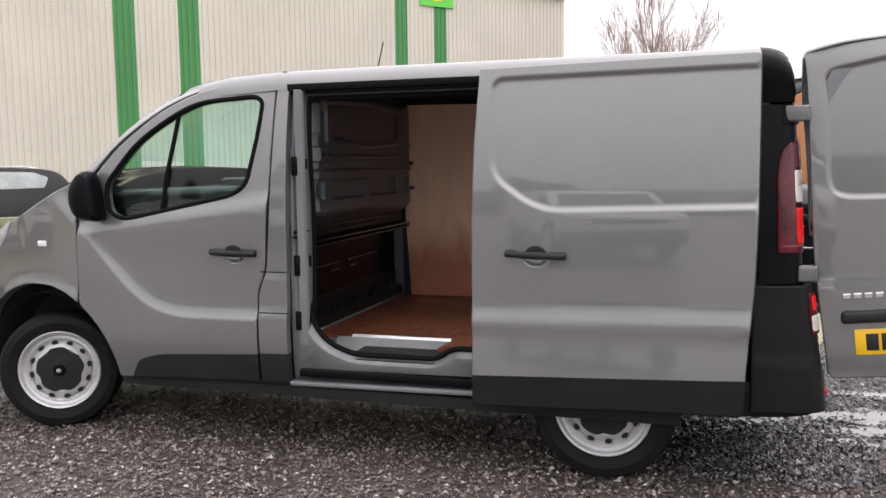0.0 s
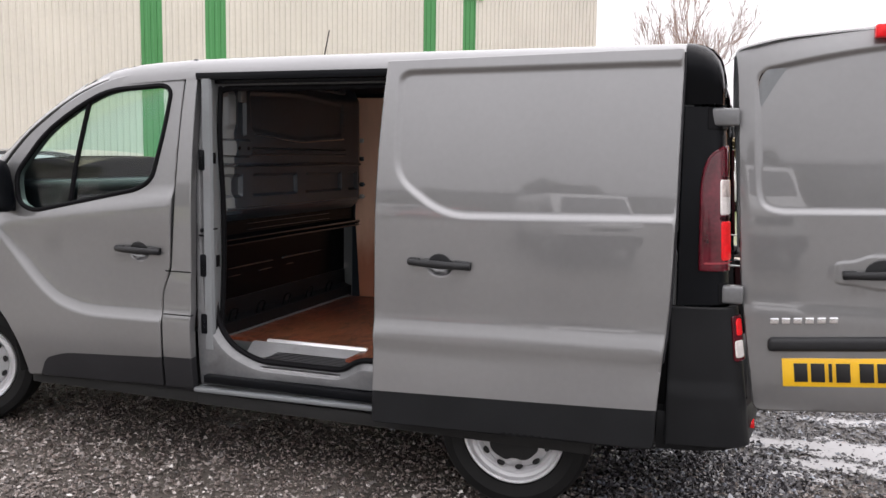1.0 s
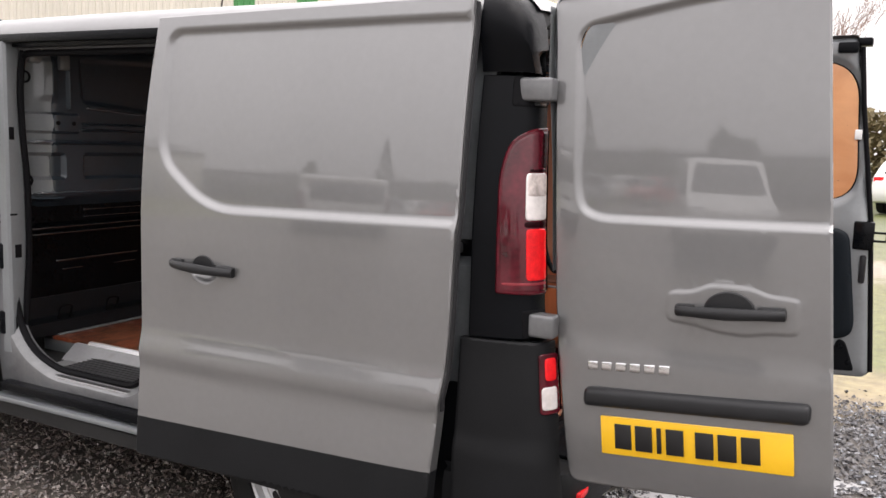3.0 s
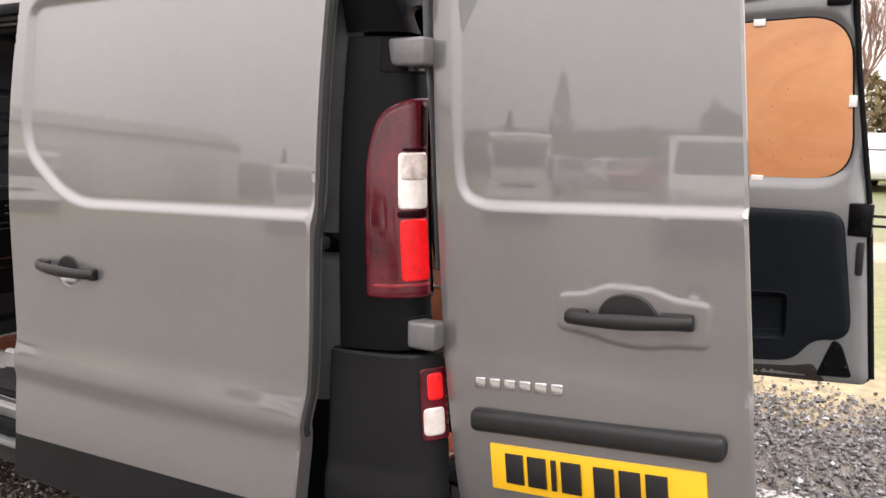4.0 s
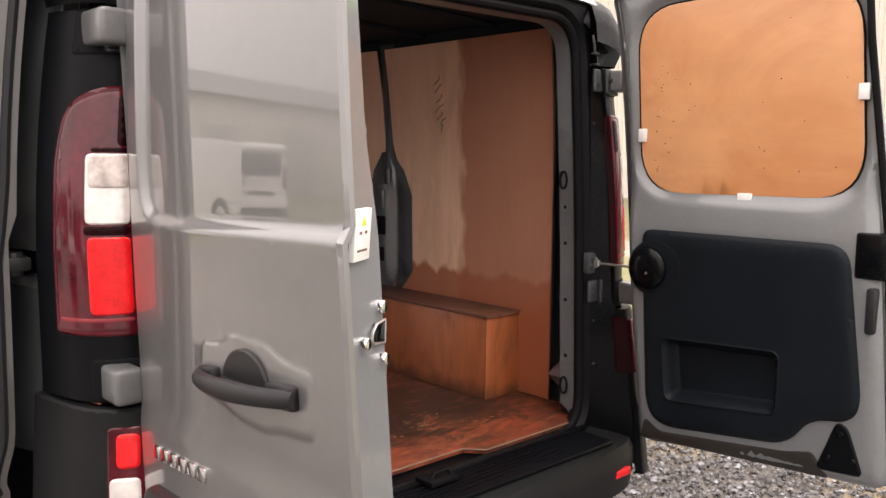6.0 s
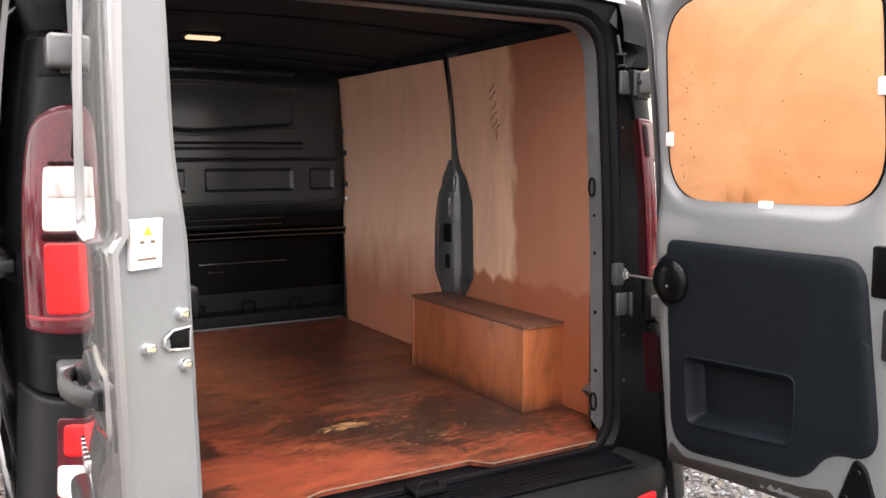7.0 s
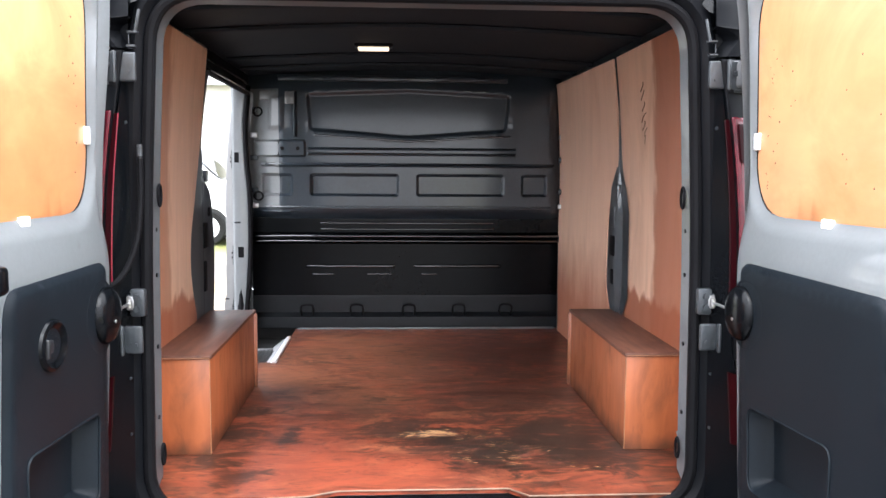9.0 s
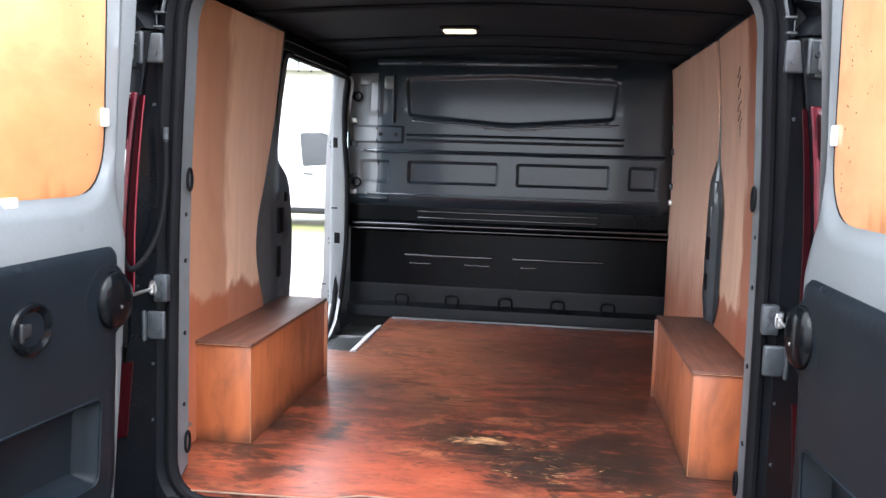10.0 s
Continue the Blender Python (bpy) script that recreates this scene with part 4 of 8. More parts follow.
# ---- load bay ----
def plywood(name, base, dark, stain=0.35, scale=1.0, gloss=0.32, along=(1.2, 9.0, 9.0), grain_amt=0.12, coat=0.3, patch=2.2, sharp=(0.5, 0.72), zones=(), spots=(), scuffs=None):
    """Varnished sheet timber: drawn-out grain, blotches, scuffs. zones: (axis, from, to, colour, amount) of a stain or
    another colour that spreads along an axis.
    """
    m = bpy.data.materials.new(name)
    m.use_nodes = True
    nt = m.node_tree
    b = nt.nodes["Principled BSDF"]
    b.inputs["Coat Weight"].default_value, b.inputs["Coat Roughness"].default_value = coat, 0.18
    tex = nt.nodes.new("ShaderNodeTexCoord")
    mp = nt.nodes.new("ShaderNodeMapping")
    mp.inputs["Scale"].default_value = along
    nt.links.new(tex.outputs["Object"], mp.inputs["Vector"])

    def mixed(a_socket, fac_socket, colour):
        mx = nt.nodes.new("ShaderNodeMix")
        mx.data_type = "RGBA"
        mx.inputs["B"].default_value = (*colour, 1)
        nt.links.new(fac_socket, mx.inputs["Factor"])
        nt.links.new(a_socket, mx.inputs["A"])
        return mx.outputs["Result"]

    grain = nt.nodes.new("ShaderNodeTexNoise")
    grain.inputs["Scale"].default_value, grain.inputs["Detail"].default_value, grain.inputs["Distortion"].default_value = 4.0 * scale, 9, 0.5
    nt.links.new(mp.outputs["Vector"], grain.inputs["Vector"])
    blot = nt.nodes.new("ShaderNodeTexNoise")
    blot.inputs["Scale"].default_value, blot.inputs["Detail"].default_value, blot.inputs["Roughness"].default_value = patch, 8, 0.62
    blot.inputs["Distortion"].default_value = 0.8
    mp2 = nt.nodes.new("ShaderNodeMapping")
    mp2.inputs["Scale"].default_value = [a ** 0.45 for a in along]
    nt.links.new(tex.outputs["Object"], mp2.inputs["Vector"])
    nt.links.new(mp2.outputs["Vector"], blot.inputs["Vector"])
    r1 = nt.nodes.new("ShaderNodeValToRGB")
    r1.color_ramp.elements[0].position, r1.color_ramp.elements[0].color = 0.3, (*[c * (1 - grain_amt * 1.5) for c in base], 1)
    r1.color_ramp.elements[1].position, r1.color_ramp.elements[1].color = 0.72, (*[min(1, c * (1 + grain_amt)) for c in base], 1)
    nt.links.new(grain.outputs["Fac"], r1.inputs["Fac"])
    out = r1.outputs["Color"]
    sep = nt.nodes.new("ShaderNodeSeparateXYZ")
    nt.links.new(tex.outputs["Object"], sep.inputs["Vector"])
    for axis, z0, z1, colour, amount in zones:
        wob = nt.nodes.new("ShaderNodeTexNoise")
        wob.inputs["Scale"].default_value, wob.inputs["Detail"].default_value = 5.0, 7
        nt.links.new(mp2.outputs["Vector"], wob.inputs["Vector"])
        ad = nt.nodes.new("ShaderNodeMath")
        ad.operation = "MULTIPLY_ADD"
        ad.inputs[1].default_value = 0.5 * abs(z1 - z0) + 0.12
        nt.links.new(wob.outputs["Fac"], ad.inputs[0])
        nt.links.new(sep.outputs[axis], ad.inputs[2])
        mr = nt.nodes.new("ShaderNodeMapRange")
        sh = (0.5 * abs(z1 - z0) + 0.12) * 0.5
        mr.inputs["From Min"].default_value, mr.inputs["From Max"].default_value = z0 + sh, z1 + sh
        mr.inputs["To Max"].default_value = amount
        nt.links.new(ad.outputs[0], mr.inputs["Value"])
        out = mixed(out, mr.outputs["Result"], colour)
    r2 = nt.nodes.new("ShaderNodeValToRGB")
    r2.color_ramp.elements[0].position, r2.color_ramp.elements[0].color = sharp[0], (0, 0, 0, 1)
    r2.color_ramp.elements[1].position, r2.color_ramp.elements[1].color = sharp[1], (stain * 2, stain * 2, stain * 2, 1)
    nt.links.new(blot.outputs["Fac"], r2.inputs["Fac"])
    out = mixed(out, r2.outputs["Color"], dark)
    if scuffs:
        # slanting smears of dirt and rubbed paler streaks, each at its own scale
        for (sx, sy, turn), sc, lo, hi, amount, colour in scuffs:
            mq = nt.nodes.new("ShaderNodeMapping")
            mq.inputs["Scale"].default_value, mq.inputs["Rotation"].default_value = (sx, sy, 1), (0, 0, radians(turn))
            nt.links.new(tex.outputs["Object"], mq.inputs["Vector"])
            nq = nt.nodes.new("ShaderNodeTexNoise")
            nq.inputs["Scale"].default_value, nq.inputs["Detail"].default_value, nq.inputs["Distortion"].default_value = sc, 9, 1.8
            nq.inputs["Roughness"].default_value = 0.66
            nt.links.new(mq.outputs["Vector"], nq.inputs["Vector"])
            mr = nt.nodes.new("ShaderNodeMapRange")
            mr.inputs["From Min"].default_value, mr.inputs["From Max"].default_value, mr.inputs["To Max"].default_value = lo, hi, amount
            nt.links.new(nq.outputs["Fac"], mr.inputs["Value"])
            out = mixed(out, mr.outputs["Result"], colour)
    # ragged stains, and lighter spots for daylight sheen: (x, y, radius, amount, colour)
    if spots:
        mr_ = nt.nodes.new("ShaderNodeMapping")
        mr_.inputs["Scale"].default_value, mr_.inputs["Rotation"].default_value = (2.6, 1.0, 1.0), (0, 0, radians(12))
        nt.links.new(tex.outputs["Object"], mr_.inputs["Vector"])
        rag = nt.nodes.new("ShaderNodeTexNoise")
        rag.inputs["Scale"].default_value, rag.inputs["Detail"].default_value, rag.inputs["Distortion"].default_value = 6.0, 9, 1.6
        rag.inputs["Roughness"].default_value = 0.68
        nt.links.new(mr_.outputs["Vector"], rag.inputs["Vector"])
    for sx, sy, sr, amount, tone in spots:
        dist = nt.nodes.new("ShaderNodeVectorMath")
        dist.operation = "DISTANCE"
        dist.inputs[1].default_value = (sx, sy, 0.57)
        nt.links.new(tex.outputs["Object"], dist.inputs[0])
        ad = nt.nodes.new("ShaderNodeMath")
        ad.operation = "MULTIPLY_ADD"
        ad.inputs[1].default_value = sr * 4.0
        nt.links.new(rag.outputs["Fac"], ad.inputs[0])
        nt.links.new(dist.outputs["Value"], ad.inputs[2])
        mr = nt.nodes.new("ShaderNodeMapRange")
        mr.inputs["From Min"].default_value, mr.inputs["From Max"].default_value = sr * 3.0, sr * 2.3
        mr.inputs["To Max"].default_value = amount
        nt.links.new(ad.outputs[0], mr.inputs["Value"])
        out = mixed(out, mr.outputs["Result"], tone)
    nt.links.new(out, b.inputs["Base Color"])
    rr = nt.nodes.new("ShaderNodeMapRange")
    rr.inputs["To Min"].default_value, rr.inputs["To Max"].default_value = gloss, gloss + 0.3
    nt.links.new(blot.outputs["Fac"], rr.inputs["Value"])
    nt.links.new(rr.outputs["Result"], b.inputs["Roughness"])
    bp = nt.nodes.new("ShaderNodeBump")
    bp.inputs["Strength"].default_value, bp.inputs["Distance"].default_value = 0.5, 0.0006
    nt.links.new(grain.outputs["Fac"], bp.inputs["Height"])
    nt.links.new(bp.outputs["Normal"], b.inputs["Normal"])
    return m


# the last two tones lighten the floor near the openings, for daylight sheen
DIRT, OILY, REDSHEEN, TANSHEEN = (0.04, 0.02, 0.014), (0.02, 0.013, 0.010), (0.31, 0.066, 0.034), (0.38, 0.145, 0.07)
PLYFLOOR = plywood("floor_plywood", (0.26, 0.060, 0.028), (0.04, 0.018, 0.013), 0.36, 1.0, 0.2, (4.2, 1.3, 9.0), 0.26, 0.7, 1.6, (0.45, 0.66),
                   scuffs=[((2.4, 1.0, 16), 1.8, 0.47, 0.60, 0.72, (0.055, 0.023, 0.016)), ((2.2, 1.0, -14), 2.8, 0.51, 0.64, 0.55, (0.38, 0.135, 0.066)),
                           ((3.2, 1.0, 12), 4.5, 0.515, 0.61, 0.78, (0.032, 0.016, 0.012)), ((3.6, 1.0, 22), 10.0, 0.57, 0.66, 0.6, (0.025, 0.014, 0.011)), ((1.5, 1.0, 8), 3.0, 0.57, 0.70, 0.35, (0.20, 0.115, 0.095)),
                           ((1.3, 1.0, 40), 20.0, 0.60, 0.69, 0.6, (0.02, 0.012, 0.010)), ((4.0, 1.0, -8), 24.0, 0.64, 0.72, 0.45, (0.38, 0.16, 0.09))],
                   spots=[(-1.55, 0.45, 0.34, 0.6, TANSHEEN), (-1.2, 0.8, 0.3, 0.4, TANSHEEN), (-2.15, 0.75, 0.5, 0.5, TANSHEEN), (-1.7, 0.95, 0.4, 0.4, TANSHEEN), (-0.42, 0.62, 0.36, 0.55, REDSHEEN), (-0.34, 0.95, 0.26, 0.45, REDSHEEN), (-0.33, 1.5, 0.16, 0.5, REDSHEEN), (-1.3, 0.5, 0.16, 0.6, DIRT),
                          (-0.76, 0.92, 0.2, 0.85, DIRT), (-0.66, 1.05, 0.18, 0.95, OILY), (-0.64, 1.44, 0.40, 0.92, OILY), (-0.52, 1.58, 0.2, 0.9, OILY), (-0.5, 1.2, 0.16, 0.8, OILY), (-0.75, 0.375, 0.14, 0.9, OILY), (-0.98, 0.37, 0.12, 0.85, OILY),
                          (-0.50, 0.36, 0.13, 0.9, OILY), (-0.80, 0.566, 0.04, 0.95, OILY), (-0.68, 0.553, 0.05, 0.95, OILY), (-0.74, 0.56, 0.035, 0.9, OILY), (-0.36, 0.46, 0.1, 0.85, OILY), (-1.95, 1.5, 0.6, 0.7, DIRT), (-1.15, 1.35, 0.5, 0.7, DIRT), (-1.0, 0.75, 0.25, 0.6, DIRT)])
floor_bsdf = PLYFLOOR.node_tree.nodes["Principled BSDF"]
floor_bsdf.inputs["Coat Weight"].default_value, floor_bsdf.inputs["Coat Roughness"].default_value = 0.3, 0.26
floor_bsdf.inputs["Specular IOR Level"].default_value = 0.3
# box boards go darker over their lowest few centimetres
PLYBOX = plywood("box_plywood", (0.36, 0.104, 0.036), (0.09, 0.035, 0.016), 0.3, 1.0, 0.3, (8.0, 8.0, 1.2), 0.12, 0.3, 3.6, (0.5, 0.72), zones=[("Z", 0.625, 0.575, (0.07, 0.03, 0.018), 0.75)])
PLYTOP = plywood("box_top_plywood", (0.13, 0.05, 0.03), (0.05, 0.022, 0.015), 0.3, 1.2, 0.45, (1.0, 9.0, 9.0), 0.2, 0.08)
NAILM = material("dark_nail_hole", (0.04, 0.026, 0.016), 0.7, 0, 0.3)
WALLMARK = material("brown_mark", (0.16, 0.085, 0.055), 0.6, 0, 0.2)
WALL_ST = (0.36, 0.10, 0.043)
PLYWALL = plywood("wall_plywood", (0.87, 0.58, 0.42), (0.42, 0.19, 0.09), 0.12, 0.8, 0.36, (7.0, 7.0, 0.7), 0.035, 0.2, 1.6, (0.5, 0.75), zones=[("Z", 1.12, 0.80, WALL_ST, 0.85)])
PLYWALR = plywood("stained_wall_plywood", (0.84, 0.56, 0.40), (0.3, 0.12, 0.055), 0.16, 0.8, 0.34, (9.0, 9.0, 0.9), 0.05, 0.25, 2.0, (0.5, 0.75), zones=[("X", -0.875, -0.835, WALL_ST, 0.8), ("Z", 1.01, 0.985, WALL_ST, 0.9)])
PLYWALS = plywood("door_side_wall_plywood", (0.84, 0.56, 0.40), (0.3, 0.12, 0.055), 0.16, 0.8, 0.34, (9.0, 9.0, 0.9), 0.05, 0.25, 2.0, (0.5, 0.75), zones=[("X", -0.795, -0.75, (0.40, 0.155, 0.07), 0.72), ("Z", 1.01, 0.985, WALL_ST, 0.85)])
PLYDOOR = plywood("door_plywood", (0.67, 0.325, 0.15), (0.47, 0.165, 0.052), 0.48, 0.9, 0.3, (1.6, 6.0, 3.5), 0.06, 0.5, 1.3, (0.44, 0.72))

PLYDOOL = plywood("bleached_door_plywood", (0.64, 0.25, 0.095), (0.46, 0.15, 0.05), 0.3, 0.9, 0.28, (1.6, 6.0, 5.5), 0.1, 0.5, 1.6, (0.44, 0.72), zones=[("Z", 1.30, 1.62, (0.68, 0.33, 0.15), 0.8), ("Z", 1.585, 1.655, (0.72, 0.43, 0.20), 0.85)])

FLOOR = 0.57
fl = [(-2.60, 0.365), (-1.80, 0.365), (-1.80, 0.16), (-0.215, 0.16), (-0.215, 0.245), (-0.193, 0.28), (-0.202, 0.52), (-0.212, 0.67), (-0.248, 0.75), (-0.248, 1.215), (-0.193, 1.265), (-0.193, 1.69), (-0.215, 1.725), (-0.215, 1.81), (-2.60, 1.81)]


def flat_floor(P):
    return np.stack([P[:, 0], P[:, 1], np.full(len(P), FLOOR)], 1)


part("floor_board", skin(fl, flat_floor, (0, 0, 1), 0.014, step=0.12, edge=0.002, back=True), PLYFLOOR, VAN, "worn red-brown plywood load floor")
EDGEM = material("pale_board_edge", (0.2, 0.125, 0.085), 0.6, 0, 0.3, 12, 120)
part("floor_edge", tube([(x + 0.001, y, FLOOR - 0.003) for x, y in fl[4:12]], 0.0026, 6), EDGEM, VAN, "pale bare edge of the load floor")
part("load_floor_pan", join(box(-2.66, -1.70, 0.364, 1.83, 0.50, 0.554, 0.004), box(-1.699, -0.262, 0.14, 1.83, 0.50, 0.554, 0.004)), INNER, VAN)
# bare patches and scratches in the floor varnish
WORN = plywood("bare_worn_plywood", (0.46, 0.25, 0.115), (0.05, 0.022, 0.014), 0.42, 3.0, 0.5, (26.0, 5.0, 9.0), 0.3, 0.2, 5.0, (0.46, 0.62))
BAREW = material("bare_board_edge", (0.33, 0.15, 0.068), 0.6, 0, 0.3, 20, 120)
rng = random.Random(5)


def splinter(cx, cy, lx, ly, n=22):
    pts = []
    turn = rng.gauss(0, 0.35)
    for i in range(n):
        a = 2 * math.pi * i / n
        k = 1 + rng.uniform(-0.35, 0.35)
        u, v = lx * k * math.cos(a), ly * k * math.sin(a)
        pts.append((cx + u * math.cos(turn) - v * math.sin(turn), cy + u * math.sin(turn) + v * math.cos(turn)))
    return pts


def laid(h):
    return lambda P: np.stack([P[:, 0], P[:, 1], np.full(len(P), FLOOR + h)], 1)


bare = []
for k in range(30):
    bare.append(skin(splinter(-0.728 + rng.gauss(0, 0.013), 1.04 + rng.gauss(0, 0.035), rng.uniform(0.002, 0.006), rng.uniform(0.015, 0.045), 14), laid(0.0011 + 0.00002 * k), (0, 0, 1), 0, step=0.05, edge=0.0))
tagged(part("bare_floor_patch", join(*bare), WORN, VAN, "bare splintered patch of floor board"), kind="stuff")
scr = []
for k in range(105):
    if k < 40:
        cx, cy = -0.72 + rng.gauss(0, 0.02), 1.08 + rng.gauss(0, 0.1)
    elif k < 65:
        u = rng.uniform(0, 1)
        cx, cy = -0.70 + 0.13 * u + rng.gauss(0, 0.025), 1.12 + 0.22 * u + rng.gauss(0, 0.05)
    else:
        u = rng.uniform(0, 1)
        cx, cy = -0.52 + 0.12 * u + rng.gauss(0, 0.025), 1.08 + 0.42 * u + rng.gauss(0, 0.03)
    scr.append(skin(splinter(cx, cy, rng.uniform(0.0007, 0.0022), rng.uniform(0.004, 0.02), 8), laid(0.0011), (0, 0, 1), 0, step=0.05, edge=0.0))
tagged(part("floor_scratch", join(*scr), WORN, VAN), kind="stuff")


def arch_box(y0, y1, inner):
    """Boxed-in wheel arch of plywood sheets."""
    t = 0.012
    a, b = -1.365, -0.545
    yi, yo = (y1, y0) if inner > 0 else (y0, y1)
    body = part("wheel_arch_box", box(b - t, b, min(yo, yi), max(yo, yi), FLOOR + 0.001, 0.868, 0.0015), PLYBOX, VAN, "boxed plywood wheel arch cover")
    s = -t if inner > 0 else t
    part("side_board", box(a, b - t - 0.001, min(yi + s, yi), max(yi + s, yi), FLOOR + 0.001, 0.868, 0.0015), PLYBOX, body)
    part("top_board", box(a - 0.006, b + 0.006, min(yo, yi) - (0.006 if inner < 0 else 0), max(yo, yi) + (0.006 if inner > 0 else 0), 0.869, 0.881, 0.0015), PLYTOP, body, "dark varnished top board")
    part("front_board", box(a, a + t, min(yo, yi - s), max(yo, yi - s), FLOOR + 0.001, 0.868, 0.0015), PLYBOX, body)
    part("worn_edge", join(tube([(b, yi, FLOOR + 0.004), (b, yi, 0.866)], 0.0015, 6), tube([(b + 0.006, min(yo, yi), 0.872), (b + 0.006, max(yo, yi), 0.872)], 0.001, 6)), BAREW, body, "pale bare board edges")
    return body


arch_box(0.17, 0.345, 1)
arch_box(1.622, 1.80, -1)


# side lining: two sheets on the far wall, one by the side door, with a bowed gap
def wall_r(P):
    return np.stack([P[:, 0], 1.795 + 0.0 * P[:, 0] - 0.03 * np.clip((P[:, 1] - 1.3) / 0.6, 0, 1) ** 2, P[:, 1]], 1)


leaf_f = rounded([(-1.365, 1.885), (-1.345, 1.68), (-1.325, 1.47), (-1.335, 1.41), (-1.465, 1.315), (-1.495, 1.15), (-1.497, 0.96), (-1.43, 0.873)], [0, 0.2, 0.06, 0.03, 0.05, 0.1, 0.03, 0], 4)
leaf_r = rounded([(-1.305, 1.885), (-1.29, 1.68), (-1.277, 1.48), (-1.245, 1.41), (-1.195, 1.315), (-1.178, 1.22), (-1.182, 1.0), (-1.285, 0.873)], [0, 0.2, 0.06, 0.04, 0.05, 0.06, 0.04, 0], 4)
ply_a = leaf_f + [(-1.42, 0.573), (-2.50, 0.573), (-2.535, 1.12), (-2.515, 1.90)]
ply_b = leaf_r[::-1] + [(-0.40, 1.885), (-0.40, 0.573), (-1.25, 0.573)]
part("wall_board", skin(ply_a, wall_r, (0, -1, 0), 0.009, step=0.08, edge=0.001, back=True), PLYWALL, VAN, "pale plywood wall lining")
part("wall_board", skin(ply_b, wall_r, (0, -1, 0), 0.009, step=0.08, edge=0.001, back=True), PLYWALR, VAN, "plywood wall lining with red-brown stain")
part("wall_board", moved(skin(smooth_line([(-1.26, 1.885), (-1.235, 1.60), (-1.15, 1.36), (-1.07, 1.20), (-1.06, 1.06), (-1.13, 0.90)], 5) + [(-1.13, 0.573), (-0.40, 0.573), (-0.40, 1.885)], wall_r, (0, -1, 0), 0.009, step=0.08, edge=0.001, back=True), FLIP),
     PLYWALS, VAN, "plywood wall lining beside the side door")
# dark scribbles on the far lining
rngm = random.Random(8)
strokes = []
for k in range(7):
    cx, cz = -0.97 + rngm.uniform(-0.02, 0.02), 1.735 - 0.03 * k + rngm.uniform(-0.01, 0.01)
    line = smooth_line([(cx + rngm.uniform(-0.03, 0.0), cz - 0.02), (cx + rngm.uniform(-0.01, 0.01), cz), (cx + rngm.uniform(0.005, 0.03), cz + 0.012)], 3)
    strokes.append(tube([(x, float(wall_r(np.array([[x, z]]))[0, 1]) + 0.0008, z) for x, z in line], 0.0034, 5, flat=0.6))
tagged(part("wall_mark", join(*strokes), WALLMARK, VAN), kind="stuff")
part("inner_skin", join(box(-2.56, -0.40, 1.80, 1.815, 0.56, 1.93, 0.002)), BULK, VAN)
# pressed steel rib showing through the gap
HALF = [(1.91, 0.05), (1.45, 0.05), (1.38, 0.12), (1.28, 0.165), (0.96, 0.17), (0.86, 0.09), (0.80, 0.09)]
rib = [[(-1.333 + s * w, 1.800 - d * min(1, w / 0.12), z) for s, d in ((-1.1, -0.004), (-0.72, 0.002), (-0.45, 0.017), (0.30, 0.017), (0.42, 0.006), (0.62, 0.004), (0.72, 0.012), (1.1, 0.010))] for z, w in HALF]
bm = loft(rib)
bmesh.ops.recalc_face_normals(bm, faces=bm.faces)
WR = part("wall_rib", bm, RIBM, VAN, "blue-grey steel rib in a gap of the lining")
for z0, z1, x0, x1 in ((1.32, 1.39, -1.325, -1.285), (1.10, 1.185, -1.385, -1.315), (0.985, 1.05, -1.37, -1.325), (1.215, 1.30, -1.36, -1.325)):
    part("rib_hole", box(x0, x1, 1.779, 1.800, z0, z1, 0.008), RUBBER if z1 < 1.2 else RIBM, WR)
# second, paler material paints the facet beside the lining as lit
part("wall_rib", moved(skin(rounded([(-1.33, 1.90), (-1.255, 1.60), (-1.30, 1.46), (-1.45, 1.34), (-1.505, 1.12), (-1.44, 0.573), (-1.0, 0.573), (-1.0, 1.90)], [0, 0.1, 0.1, 0.06, 0.1, 0, 0, 0], 5),
                            lambda P: wall_r(P) + np.stack([0 * P[:, 0], 0.020 - 0.012 * ease(np.abs(P[:, 0] + 1.36) / 0.08), 0 * P[:, 0]], 1), (0, -1, 0), 0.05, step=0.03, edge=0.006, mats=[([(-1.245, 0.573), (-1.0, 0.573), (-1.0, 1.30), (-1.215, 1.36)], 1)], cuts=[[(-1.245, 0.573), (-1.215, 1.36)]]), FLIP), [RIBM, FLANGEM], VAN, "dark steel pillar behind the side door")
for x, z, w, h in ((-1.36, 1.18, 0.03, 0.05), (-1.34, 1.02, 0.02, 0.06), (-1.42, 1.27, 0.018, 0.02), (-1.33, 0.80, 0.03, 0.02)):
    part("pillar_hole", moved(box(x - w, x + w, 1.803, 1.818, z - h, z + h, 0.006), FLIP), RUBBER, VAN)
# roof lining with cross ribs
cl = [[(x, y, 1.93 + 0.035 * math.sin(math.pi * (y - 0.14) / 1.69)) for y in np.linspace(0.14, 1.83, 9)] for x in np.linspace(-2.6, -0.25, 6)]
bm = loft(cl)
bmesh.ops.recalc_face_normals(bm, faces=bm.faces)
bmesh.ops.reverse_faces(bm, faces=bm.faces)
LINING = part("roof_lining", bm, CEIL, VAN)
for x in (-2.2, -1.85, -1.1, -0.7):
    part("roof_bow", tube([(x, y, 1.925 + 0.035 * math.sin(math.pi * (y - 0.14) / 1.69)) for y in np.linspace(0.16, 1.81, 9)], 0.02, 8, flat=0.6), CEIL, LINING)
